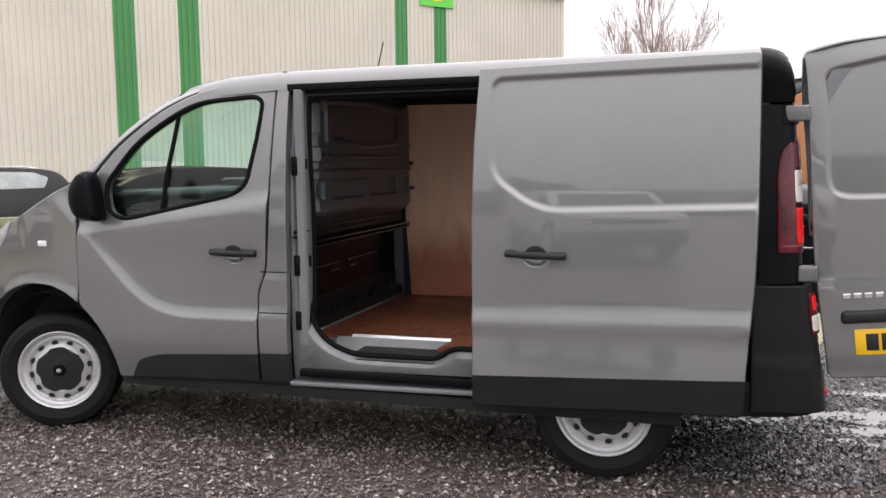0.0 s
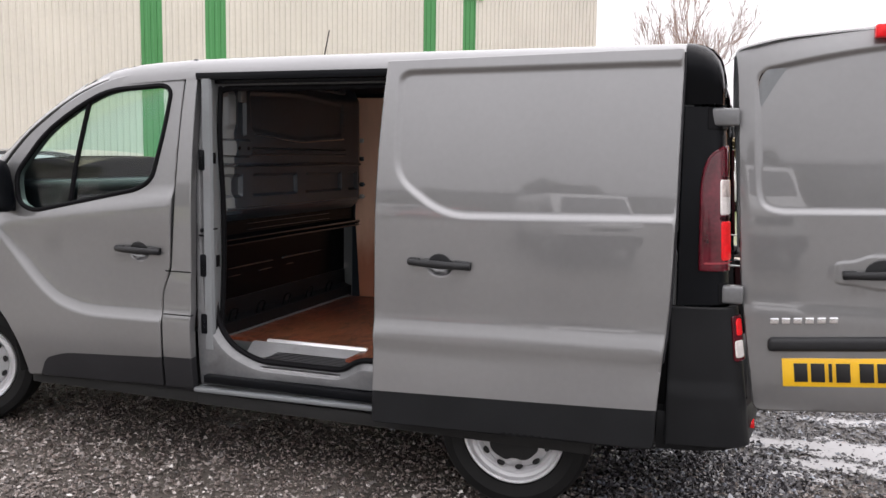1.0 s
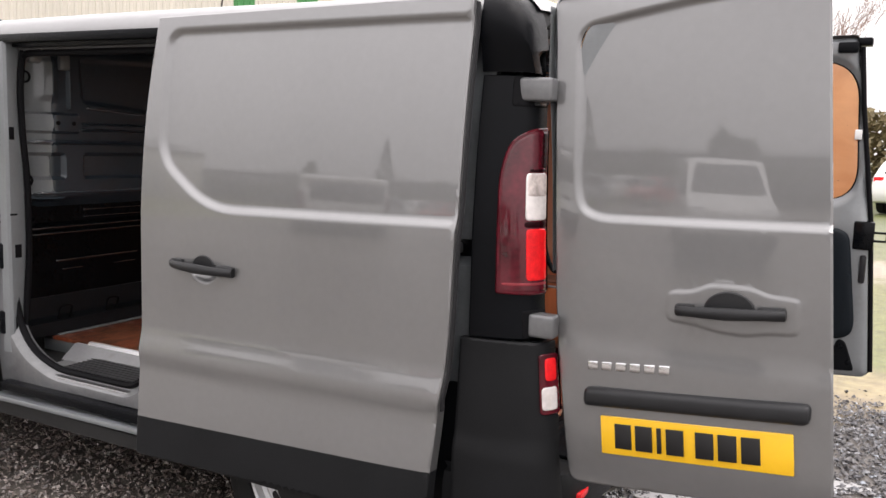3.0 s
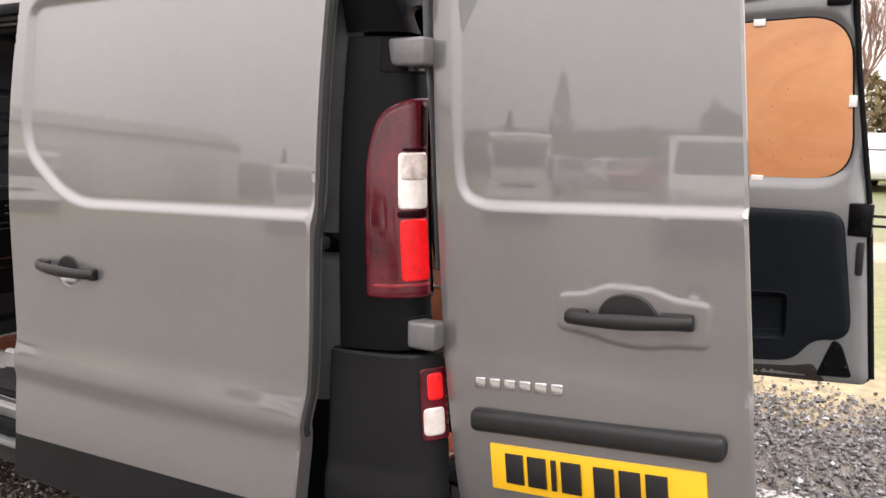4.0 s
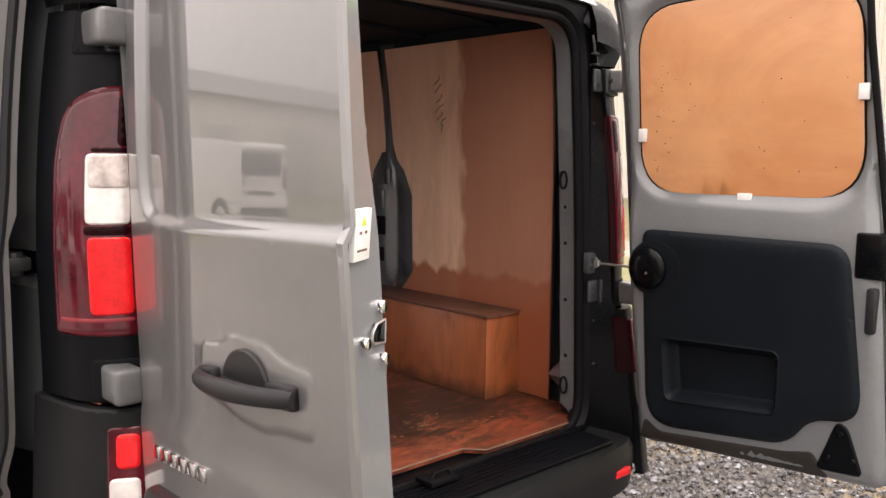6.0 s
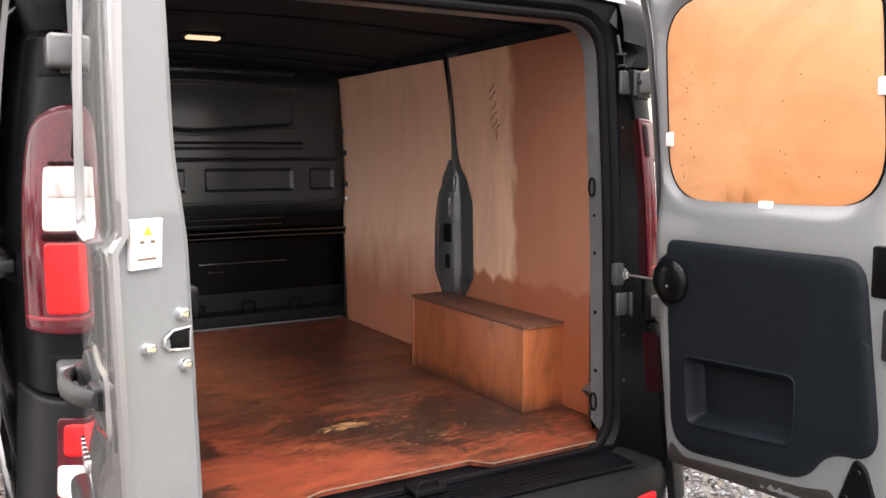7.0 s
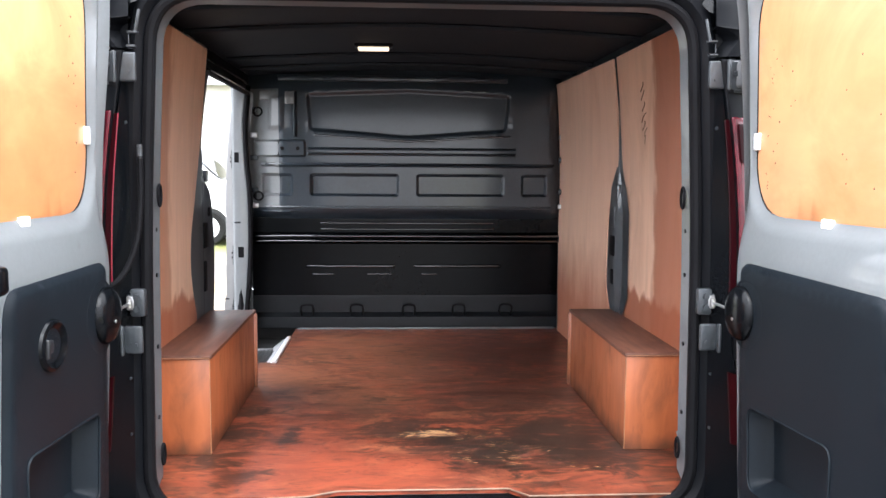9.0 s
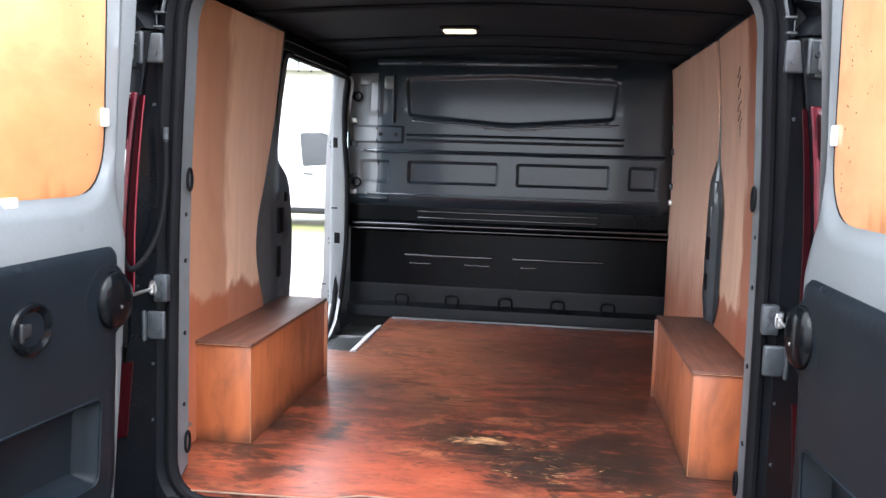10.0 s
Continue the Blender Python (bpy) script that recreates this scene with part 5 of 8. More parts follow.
# dome lamp
LENS = bpy.data.materials.new("lit_dome_lens")
LENS.use_nodes = True
lb = LENS.node_tree.nodes["Principled BSDF"]
lb.inputs["Base Color"].default_value = (0.8, 0.7, 0.55, 1)
lb.inputs["Emission Color"].default_value = (1.0, 0.78, 0.5, 1)
lb.inputs["Emission Strength"].default_value = 0.42
DOME = part("dome_lamp", box(-1.645, -1.565, 0.735, 0.895, 1.950, 1.966, 0.006), BLACKP, VAN, "lit roof lamp with warm lens")
part("lamp_lens", box(-1.632, -1.578, 0.75, 0.88, 1.938, 1.953, 0.007, 3), LENS, DOME, "warm glowing lens")

# --- bulkhead with pressings ---
def boxes_depth(P, polys):
    d = np.zeros(len(P))
    for poly, depth, w in polys:
        d += depth * ease(sdist(P, poly) / w)
    return d


def rect(y0, y1, z0, z1, r=0.02):
    return rounded([(y0, z0), (y1, z0), (y1, z1), (y0, z1)], r, 4)


PRESS = [(rounded([(0.44, 1.84), (0.455, 1.64), (0.98, 1.60), (1.50, 1.64), (1.52, 1.84), (0.98, 1.865)], 0.03), -0.011, 0.02),
         (rect(0.46, 0.93, 1.30, 1.42), -0.02, 0.015), (rect(1.02, 1.49, 1.30, 1.42), -0.02, 0.015), (rect(0.20, 0.37, 1.30, 1.42), -0.02, 0.015), (rect(1.58, 1.72, 1.30, 1.42), -0.02, 0.015),
         (rect(0.20, 1.76, 1.455, 1.475, 0.008), 0.014, 0.008), (rect(0.45, 1.55, 1.515, 1.53, 0.006), 0.01, 0.006), (rect(0.45, 1.55, 1.545, 1.558, 0.006), 0.01, 0.006),
         (rect(0.22, 1.74, 1.235, 1.25, 0.006), 0.012, 0.007), (rect(0.375, 0.395, 1.61, 1.85, 0.008), 0.018, 0.009), (rect(0.16, 0.44, 1.505, 1.595, 0.012), 0.016, 0.010),
         (rect(0.235, 0.335, 1.64, 1.84, 0.03), 0.014, 0.03), (rect(0.20, 0.36, 1.205, 1.225, 0.008), 0.01, 0.008)]


def bulk_upper(P):
    y, z = P[:, 0], P[:, 1]
    x = -2.485 + boxes_depth(P, PRESS) - 0.03 * ease((z - 1.86) / 0.08) - 0.05 * ease((1.23 - z) / 0.05)
    x = x - 0.055 * (1 - ease((y - 0.13) / 0.20)) - 0.06 * (1 - ease((1.84 - y) / 0.10))
    return np.stack([x, y, z], 1)


def bulk_lower(P):
    y, z = P[:, 0], P[:, 1]
    x = -2.55 + 0.05 * (ease((z - 1.06) / 0.015) - ease((z - 1.085) / 0.015)) - 0.09 * ease((1.06 - z) / 0.02)
    return np.stack([x, y, z], 1)


def bulk_foot(P):
    y, z = P[:, 0], P[:, 1]
    return np.stack([-2.635 + 0.05 * ease((0.655 - z) / 0.02), y, z], 1)


def ring_of(polys):
    return [(p, (-0.002, 0.0, w * 0.33, w * 0.66, w, w + 0.004)) for p, d, w in polys]


# one paint in two tones: side-door daylight and bay shade put into the colours
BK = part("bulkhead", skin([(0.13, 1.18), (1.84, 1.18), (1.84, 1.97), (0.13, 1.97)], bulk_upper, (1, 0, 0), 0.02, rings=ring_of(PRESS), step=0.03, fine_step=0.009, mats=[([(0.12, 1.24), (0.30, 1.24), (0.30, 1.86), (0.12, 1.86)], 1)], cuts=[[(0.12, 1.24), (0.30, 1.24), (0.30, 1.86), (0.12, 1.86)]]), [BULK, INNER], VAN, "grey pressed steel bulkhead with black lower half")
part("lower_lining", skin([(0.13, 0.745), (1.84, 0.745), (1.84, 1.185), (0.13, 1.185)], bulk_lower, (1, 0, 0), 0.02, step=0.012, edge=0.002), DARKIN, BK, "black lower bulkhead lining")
for y0, y1, z, x, r in ((0.5, 1.45, 1.122, -2.551, 0.006), (0.5, 1.45, 1.155, -2.551, 0.006), (0.42, 0.91, 0.912, -2.641, 0.009), (1.01, 1.50, 0.912, -2.641, 0.009), (0.45, 0.58, 0.868, -2.641, 0.006), (0.75, 0.9, 0.868, -2.641, 0.006),
                        (1.05, 1.15, 0.868, -2.641, 0.006), (0.17, 1.80, 1.088, -2.506, 0.007), (0.17, 1.80, 1.062, -2.506, 0.006)):
    part("pressed_bead", tube([(x - 0.012, y0, z), (x, y0 + 0.012, z), (x, y1 - 0.012, z), (x - 0.012, y1, z)], r, 12), DARKG, BK)
for y0, y1, z in ((0.47, 1.53, 1.592), (0.23, 1.73, 1.468), (0.25, 1.72, 1.244)):
    part("pressed_bead", tube([(-2.50, y0, z + 0.03 * (z > 1.59)), (-2.484, y0 + 0.02, z + 0.03 * (z > 1.59)), (-2.484, 0.98, z), (-2.484, y1 - 0.02, z + 0.03 * (z > 1.59)), (-2.50, y1, z + 0.03 * (z > 1.59))], 0.006, 12), BULKG, BK)
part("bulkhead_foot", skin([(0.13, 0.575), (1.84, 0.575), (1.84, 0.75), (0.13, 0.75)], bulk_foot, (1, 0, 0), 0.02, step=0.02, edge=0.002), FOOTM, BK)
for y in (0.43, 0.70, 0.985, 1.26, 1.52):
    pts = [(-2.60, y - 0.03, 0.645), (-2.585, y - 0.03, 0.70), (-2.585, y + 0.03, 0.70), (-2.60, y + 0.03, 0.645)]
    part("lashing_ring", tube(smooth_line(pts, 4), 0.006, 6), RUBBER, BK)
for y in (0.165, 1.80):
    for z in (1.75, 1.62, 1.50, 1.33, 1.25):
        xo = -0.048 if y < MID else 0.0
        part("bulkhead_clip", join(box(-2.50 + xo, -2.47 + xo, y - 0.02, y + 0.02, z - 0.014, z + 0.014, 0.005), cyl((-2.475 + xo, y, z), (-2.462 + xo, y, z), 0.007)), ZINC if z in (1.62, 1.25) else BULK, BK)
for z in (1.74, 1.30):
    ring = [(-2.505, 0.19 + 0.022 * math.cos(a), z + 0.022 * math.sin(a)) for a in [2 * math.pi * k / 16 for k in range(16)]]
    part("cable_ring", join(tube(ring, 0.005, 6, True), box(-2.56, -2.501, 0.160, 0.175, z - 0.012, z + 0.012, 0.003)), RUBBER, BK, "black cable ring")
for y, z in ((0.32, 1.55), (0.40, 1.55)):
    xs = float(bulk_upper(np.array([[y, z]]))[0, 0])
    part("bulkhead_hole", cyl((xs - 0.02, y, z), (xs + 0.003, y, z), 0.010, n=12), RUBBER, BK)
part("floor_angle_strip", join(box(-2.60, -2.572, 0.38, 1.79, 0.571, 0.579, 0.002), box(-2.602, -2.597, 0.38, 1.79, 0.571, 0.60, 0.001)), INNER, BK, "bright angle strip at the bulkhead foot")
part("bulkhead_top_beam", join(box(-2.52, -2.46, 0.3, 1.5, 1.90, 1.93, 0.006), *[box(-2.47, -2.445, y - 0.03, y + 0.03, 1.905, 1.92, 0.003) for y in (0.5, 0.72, 0.95, 1.15, 1.36)]), BULK, BK)
part("bulkhead_tab", join(box(-2.545, -2.49, 0.20, 0.30, 1.80, 1.85, 0.008), box(-2.51, -2.465, 0.335, 0.385, 1.78, 1.845, 0.006)), INNER, BK, "light grey tabs at the top of the bulkhead")
part("bulkhead_backing", box(-2.70, -2.66, 0.13, 1.84, 0.42, 1.925, 0.004), UNDER, VAN)

# --- rear opening: inner flange, seal, corner columns ---
ro = rounded([(0.262, 0.538), (1.708, 0.538), (1.708, 1.3), (1.685, 1.885), (0.285, 1.885), (0.262, 1.3)], [0.12, 0.12, 0.2, 0.13, 0.13, 0.2], 8)
frame_out = rounded([(0.17, 0.47), (1.80, 0.47), (1.80, 1.3), (1.77, 1.94), (0.20, 1.94), (0.17, 1.3)], [0.05, 0.05, 0.2, 0.1, 0.1, 0.2], 5)


def lean(z):
    """How far back the rear face stands at each height."""
    return -0.20 + (1.83 - np.asarray(z, float)) * 0.03


def frame_surface(P):
    d = -sdist(P, ro)
    x = lean(P[:, 1]) - 0.035 + 0.03 * ease(d / 0.03)
    return np.stack([x, P[:, 0], P[:, 1]], 1)


RFRAME = part("rear_door_frame", skin(frame_out, frame_surface, (1, 0, 0), 0.02, holes=[ro], rings=[(ro, (-0.03, -0.02, -0.01))], step=0.05), BLACKP, VAN)
sl = np.array(resample(offset_poly(ro, 0.0), 0.03))
part("rear_seal", tube([(float(lean(z)) - 0.03, y, z) for y, z in sl], 0.016, 10, True), RUBBER, RFRAME, "black rubber rear door seal")
base_ring = [p for p in resample(ro, 0.04)]
ring_in = {d: offset_poly(base_ring, d) for d in (0.006, 0.009, 0.015, 0.016, -0.004, -0.08)}
nr = len(base_ring)
low_i = max(i for i in range(nr) if base_ring[i][1] <= 0.59 and base_ring[i][0] > 1.2)
upper_i = [(low_i + 1 + k) % nr for k in range(nr) if base_ring[(low_i + 1 + k) % nr][1] > 0.59]
rows = []
for dx, ins in ((-0.030, 0.006), (-0.045, 0.009), (-0.09, 0.015), (-0.096, 0.016), (-0.11, -0.004), (-0.17, -0.08)):
    rows.append([(float(lean(q[1])) + dx, q[0] if q[1] > 0.69 else (0.262 + ins if q[0] < MID else 1.708 - ins), q[1] if q[1] > 0.61 else 0.574) for q in [ring_in[ins if base_ring[i][1] > 0.72 or ins > -0.05 else -0.004][i] for i in upper_i]])
bm = loft(rows)
bmesh.ops.recalc_face_normals(bm, faces=bm.faces)
FLANGE = part("rear_inner_flange", bm, FLANGEM, VAN, "light grey painted inner door flange")
for y0, s in ((0.276, 1), (1.694, -1)):
    for z in (1.68, 1.55, 1.28, 1.16, 0.97, 0.78):
        part("flange_hole", cyl((float(lean(z)) - 0.075, y0 - s * 0.008, z), (float(lean(z)) - 0.075, y0 + s * 0.0015, z), 0.006, n=8), RUBBER, FLANGE)
    for z in (1.37, 0.68):
        part("tie_ring", tube([(float(lean(z)) - 0.075 + 0.014 * math.sin(a), y0 + s * 0.010, z + 0.028 * math.cos(a)) for a in [2 * math.pi * k / 14 for k in range(14)]], 0.004, 6, True), RUBBER, FLANGE, "black tie-down ring")


# corner column: rounded in plan, leaning with the rear face
def col_edge(z):
    z = np.asarray(z, float)
    up = -0.128 - (z - 1.085) * 0.06 - 0.11 * np.clip((z - 1.80) / 0.17, 0, 1) ** 2
    low = -0.085 + (0.95 - z) * 0.13
    return np.where(z > 0.953, up, low)


# plan curve of the corner, tabled by its length: nearly straight, then a tight turn to the rear
PHI = np.linspace(0.0, math.pi / 2, 400)
TT, KK = np.sin(PHI) ** (1 / 3.0), 1 - np.cos(PHI)
CX, CY = 0.21 * TT, 0.045 * TT + 0.10 * KK
CU = np.concatenate([[0], np.cumsum(np.hypot(np.diff(CX), np.diff(CY)))])
CMAX = float(CU[-1])


def column(P):
    """u: metres along the corner from the side to the rear; v: height."""
    u, z = P[:, 0], P[:, 1]
    t, k = np.interp(u, CU, TT), np.interp(u, CU, KK)
    t = np.where(u < 0, u / 0.21, t)
    h = np.clip((z - 1.25) / 0.65, 0, 1.1)
    x = -0.33 + t * (col_edge(z) + 0.34)
    y = 0.044 + 0.018 * h + 0.06 * h * h + 0.045 * t + 0.10 * k
    y = y + 0.05 * np.clip((z - 1.88) / 0.09, 0, 1) ** 2 - 0.02 * np.clip((0.95 - z) / 0.3, 0, 1)
    return np.stack([x, y, z], 1)


def col_u(x, z):
    """The length along the corner at which it reaches x."""
    return float(np.interp((x + 0.33) / (float(col_edge(z)) + 0.34), TT, CU))


def col_out(z0, z1, start=0.004, inset=0.001):
    return [(start, z0), (CMAX - inset, z0), (CMAX - inset, z1), (start, z1)]


def lifted(h):
    def f(P):
        X = column(P)
        e = 1e-3
        du = column(P + np.array([e, 0])) - column(P - np.array([e, 0]))
        n = np.stack([du[:, 1], -du[:, 0], np.zeros(len(P))], 1)
        return X + n / (np.linalg.norm(n, axis=1, keepdims=True) + 1e-9) * h
    return f


LAMPO = rounded([(CMAX - 0.008, 1.582), (col_u(-0.165, 1.57), 1.578), (col_u(-0.212, 1.5), 1.545), (col_u(-0.236, 1.4), 1.45), (col_u(-0.229, 1.1), 1.092), (CMAX - 0.008, 1.088)], [0.004, 0.03, 0.04, 0.05, 0.01, 0.003], 4)
TAIL_RED = material("red_lamp_lens", (0.08, 0.006, 0.012), 0.14, 0, 0.5, 14, 60, spec=0.3)
TAIL_DARK = material("dark_red_lamp_side", (0.014, 0.0014, 0.0026), 0.2, 0, 0.2, 20, 60, spec=0.1)
TAIL_MID = material("mid_red_lamp_lens", (0.075, 0.005, 0.011), 0.12, 0, 0.6, 9, 60, spec=0.3, coat=0.6, coat_rough=0.05)
TAIL_LINE = material("lit_red_lamp_edge", (0.15, 0.009, 0.02), 0.16, 0, 0.2, 30, 90, spec=0.3)
TAIL_DULL = material("dull_red_lens", (0.26, 0.035, 0.045), 0.16, 0, 0.2, 30, 90, spec=0.3)
TAIL_BRIGHT = material("bright_red_lens", (0.78, 0.012, 0.016), 0.14, 0, 0.2, 40, 200, spec=0.35, bump=0.0006, bump_scale=150)
TAIL_AMBER = material("pale_amber_lens", (0.55, 0.48, 0.45), 0.12, 0.1, 0.45, 25, 80, coat=0.8)
TAIL_CLEAR = material("clear_lamp_lens", (0.72, 0.68, 0.66), 0.10, 0.2, 0.25, 18, 60, coat=1.0)


def lens_poly(z0, z1, x0, inset=0.016):
    zm = (z0 + z1) / 2
    return rounded([(col_u(x0, zm), z0), (CMAX - inset, z0), (CMAX - inset, z1), (col_u(x0, zm), z1)], 0.012, 3)


def corner(flip):
    m = (lambda b: moved(b, FLIP)) if flip else (lambda b: b)
    ins = 0.058 if flip else 0.016
    part("corner_column", m(skin(col_out(0.955, 1.73, 0.026), column, LEFT, 0.03, step=0.03, edge=0.003)), BLACKP, VAN, "black plastic corner column")
    lamp = part("tail_lamp", m(skin(LAMPO, lifted(0.008), LEFT, 0.03, step=0.025, edge=0.004)), TAIL_RED, VAN, "dark red tail lamp with clear and bright red windows")
    part("reversing_lens", m(skin(lens_poly(1.31, 1.448, -0.167, ins), lifted(0.0115), LEFT, 0.006, step=0.02, edge=0.003)), TAIL_CLEAR, lamp, "clear white lens")
    part("brake_lens", m(skin(lens_poly(1.132, 1.285, -0.156, ins), lifted(0.0115), LEFT, 0.006, step=0.02, edge=0.003)), TAIL_BRIGHT, lamp, "bright red lens")
    part("indicator_lens", m(skin(lens_poly(1.380, 1.4465, -0.1655, ins + 0.001), lifted(0.0125), LEFT, 0.003, step=0.02, edge=0.002)), TAIL_AMBER, lamp, "pale amber upper part of the clear lens")
    for za, zb in ((1.2885, 1.3065), (1.4505, 1.4595)):
        part("lens_gap", m(skin(lens_poly(za, zb, -0.165, ins), lifted(0.0100), LEFT, 0.004, step=0.02, edge=0.001)), TAIL_DARK, lamp)
    part("dark_field", m(skin(offset_poly(LAMPO, 0.011), lifted(0.0093), LEFT, 0.002, step=0.02, edge=0.001)), TAIL_MID, lamp, "dark red inner field")
    part("lamp_rim", m(skin(lens_poly(1.118, 1.126, -0.212), lifted(0.0105), LEFT, 0.004, step=0.02, edge=0.001)), TAIL_DULL, lamp)
    part("upper_lens", m(skin(lens_poly(1.462, 1.565, -0.149), lifted(0.0105), LEFT, 0.004, step=0.02, edge=0.002)), TAIL_DARK, lamp, "dark red upper lens")
    low = part("low_lamp", m(skin([(x, z) for x, z in lens_poly(0.738, 0.917, -0.092, 0.014)], lifted(0.010), LEFT, 0.02, step=0.02, edge=0.003)), TAIL_RED, VAN, "small lower lamp, red over clear")
    part("fog_lens", m(skin(lens_poly(0.838, 0.905, -0.086, 0.030), lifted(0.013), LEFT, 0.004, step=0.02, edge=0.002)), TAIL_BRIGHT, low)
    part("clear_lens", m(skin(lens_poly(0.752, 0.820, -0.084, 0.030), lifted(0.013), LEFT, 0.004, step=0.02, edge=0.002)), TAIL_CLEAR, low)
    # flat dark patch standing in for the shaded pocket round each hinge
    for za, zb, xa in ((1.640, 1.7285, -0.222), (0.957, 1.042, -0.152)):
        part("hinge_pocket_shade", m(skin(lens_poly(za, zb, xa, 0.002), lifted(0.002), LEFT, 0.004, step=0.02, edge=0.002)), RUBBER, VAN)
    # return of the column towards the opening
    rows = [[(float(col_edge(z)) - 0.003, float(column(np.array([[CMAX, z]]))[0, 1]) + 0.002, z), (float(lean(z)) - 0.01, 0.235, z), (float(lean(z)) - 0.03, 0.25, z)] for z in np.linspace(0.5, 1.95, 16)]
    b = loft(rows)
    bmesh.ops.recalc_face_normals(b, faces=b.faces)
    part("column_return", m(b), GLOSSB, VAN)
    # inner side of the lamps, seen from behind; the left edge line is painted as lit
    for z0, z1, host, far in ((1.095, 1.575, lamp, 0.22), (0.74, 0.925, low, 0.36)):
        rows = []
        for z in np.linspace(z0, z1, 8):
            a = Vector((float(column(np.array([[CMAX, z]]))[0, 0]) + 0.004, float(column(np.array([[CMAX, z]]))[0, 1]) - 0.004, z))
            b = Vector((float(lean(z)) - 0.006, 0.235, z))
            d = (b - a).normalized()
            off = Vector((d.y, -d.x, 0)) * 0.005
            rows.append([a + off, a + (b - a) * far * 0.5 + off, a + (b - a) * far + off, a + (b - a) * far])
        b = loft(rows)
        bmesh.ops.recalc_face_normals(b, faces=b.faces)
        part("lamp_side", m(b), TAIL_DARK, host, "dark red inner side of the lamp")
        part("lamp_edge", m(tube([r[2] for r in rows], 0.0024, 6)), TAIL_LINE if host is lamp and not flip else TAIL_DARK, host)
        # thin bar that paints the highlight on the bracket's edge
        if host is low:
            part("bracket_highlight", m(tube([(float(lean(z)) + 0.001, 0.227, z) for z in (z0 + 0.02, z1 - 0.02)], 0.0011, 6)), HINGEM, host)
        for z in (z0 + 0.02, z1 - 0.02):
            q = Vector((float(lean(z)) + 0.0, 0.226, z))
            part("lamp_screw", m(cyl(q, q + Vector((0.008, -0.002, 0)), 0.005, n=8)), HINGEM, host)
    # body-side hinge brackets
    for z in (1.690, 1.005):
        hb = part("hinge_bracket", m(join(box(-0.172, -0.150, 0.150, 0.214, z - 0.040, z + 0.036, 0.005, 3), cyl((-0.16, 0.196, z + 0.002), (-0.142, 0.196, z + 0.002), 0.009, 0.007), box(-0.170, -0.148, 0.150, 0.20, z - 0.046, z - 0.038, 0.003))), HINGED, VAN, "hinge bracket in the darker, shaded steel tone")
        part("hinge_plate", m(join(box(-0.174, -0.160, 0.2145, 0.262, z - 0.036, z + 0.036, 0.006, 3), box(-0.162, -0.146, 0.208, 0.2185, z - 0.040, z + 0.038, 0.005, 3), cyl((-0.163, 0.245, z - 0.012), (-0.156, 0.245, z - 0.012), 0.005))), HINGEM, hb, "grey painted hinge plate with a folded edge")
    # small hooks of the door weatherstrip beside the roof corner
    part("seal_hook", m(join(box(-0.176, -0.160, 0.243, 0.268, 1.772, 1.777, 0.001), box(-0.176, -0.160, 0.240, 0.262, 1.738, 1.743, 0.001), tube([(-0.165, 0.262, 1.777), (-0.163, 0.268, 1.80), (-0.167, 0.272, 1.83)], 0.004, 6), tube([(-0.166, 0.246, 1.77), (-0.166, 0.246, 1.745)], 0.0012, 6))), HINGEM, VAN, "small grey metal hooks")


corner(False)
corner(True)
# rounded rear end of the roof: black caps at the corners, painted between
DROPS = ((-0.312, 0.0, 0.0), (-0.28, 0.004, 0.002), (-0.245, 0.015, 0.006), (-0.215, 0.035, 0.016), (-0.19, 0.07, 0.03), (-0.175, 0.115, 0.045), (-0.168, 0.17, 0.055))
half_prof = prof[:9]
cap_prof = [(0.094, 1.737), (0.084, 1.78), (0.073, 1.83)] + half_prof[:6]
caps = [[(x, min(y + dy + 0.0005, max(y, 0.245)), 1.737 + (z - 1.737) * (1 - d / 0.248) + 0.001) for y, z in cap_prof] for x, d, dy in DROPS + ((-0.166, 0.172, 0.085), (-0.172, 0.172, 0.12), (-0.20, 0.172, 0.15))]
for flip in (False, True):
    b = loft(caps)
    bmesh.ops.recalc_face_normals(b, faces=b.faces)
    part("corner_cap", moved(b, FLIP) if flip else b, BLACKP, VAN, "black plastic roof corner cap")
mid = prof[5:len(prof) - 5]
b = loft([[(x, y, z - d * 0.8) for y, z in mid] for x, d, dy in DROPS[:5]])
bmesh.ops.recalc_face_normals(b, faces=b.faces)
part("roof_rear_edge", b, PAINT, VAN)
# hinge arms between column and opened doors
for flip in (False, True):
    for b in (box(-0.210, -0.105, 0.122, 0.195, 1.655, 1.724, 0.010, 3), box(-0.140, -0.058, 0.108, 0.165, 0.963, 1.034, 0.010, 3)):
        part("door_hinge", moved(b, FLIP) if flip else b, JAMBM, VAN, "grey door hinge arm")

# --- rear bumper and step ---
def bumper_ring(z, grow):
    pts = [(-0.36, 0.036), (-0.22, 0.052), (-0.12, 0.098), (-0.055, 0.165), (-0.012, 0.265), (0.015, 0.5), (0.028, MID)]
    pts = smooth_line(pts, 4)
    full = pts + [(x, 2 * MID - y) for x, y in pts[-2::-1]]
    return [(x + grow * (1 if x > -0.3 else 0), y - grow * (1 if y < MID else -1) * (1 if x < 0 else 0), z) for x, y in full]


rows = [bumper_ring(0.365, -0.03), bumper_ring(0.375, 0.005), bumper_ring(0.45, 0.012), bumper_ring(0.50, 0.010), bumper_ring(0.525, 0.0), bumper_ring(0.532, -0.02)]
top = [(min(x, -0.19) if abs(y - MID) < 0.8 else x - 0.02, y, 0.545) for x, y, z in bumper_ring(0.54, -0.03)]
rows.append(top)
bm = loft(rows)
bmesh.ops.recalc_face_normals(bm, faces=bm.faces)
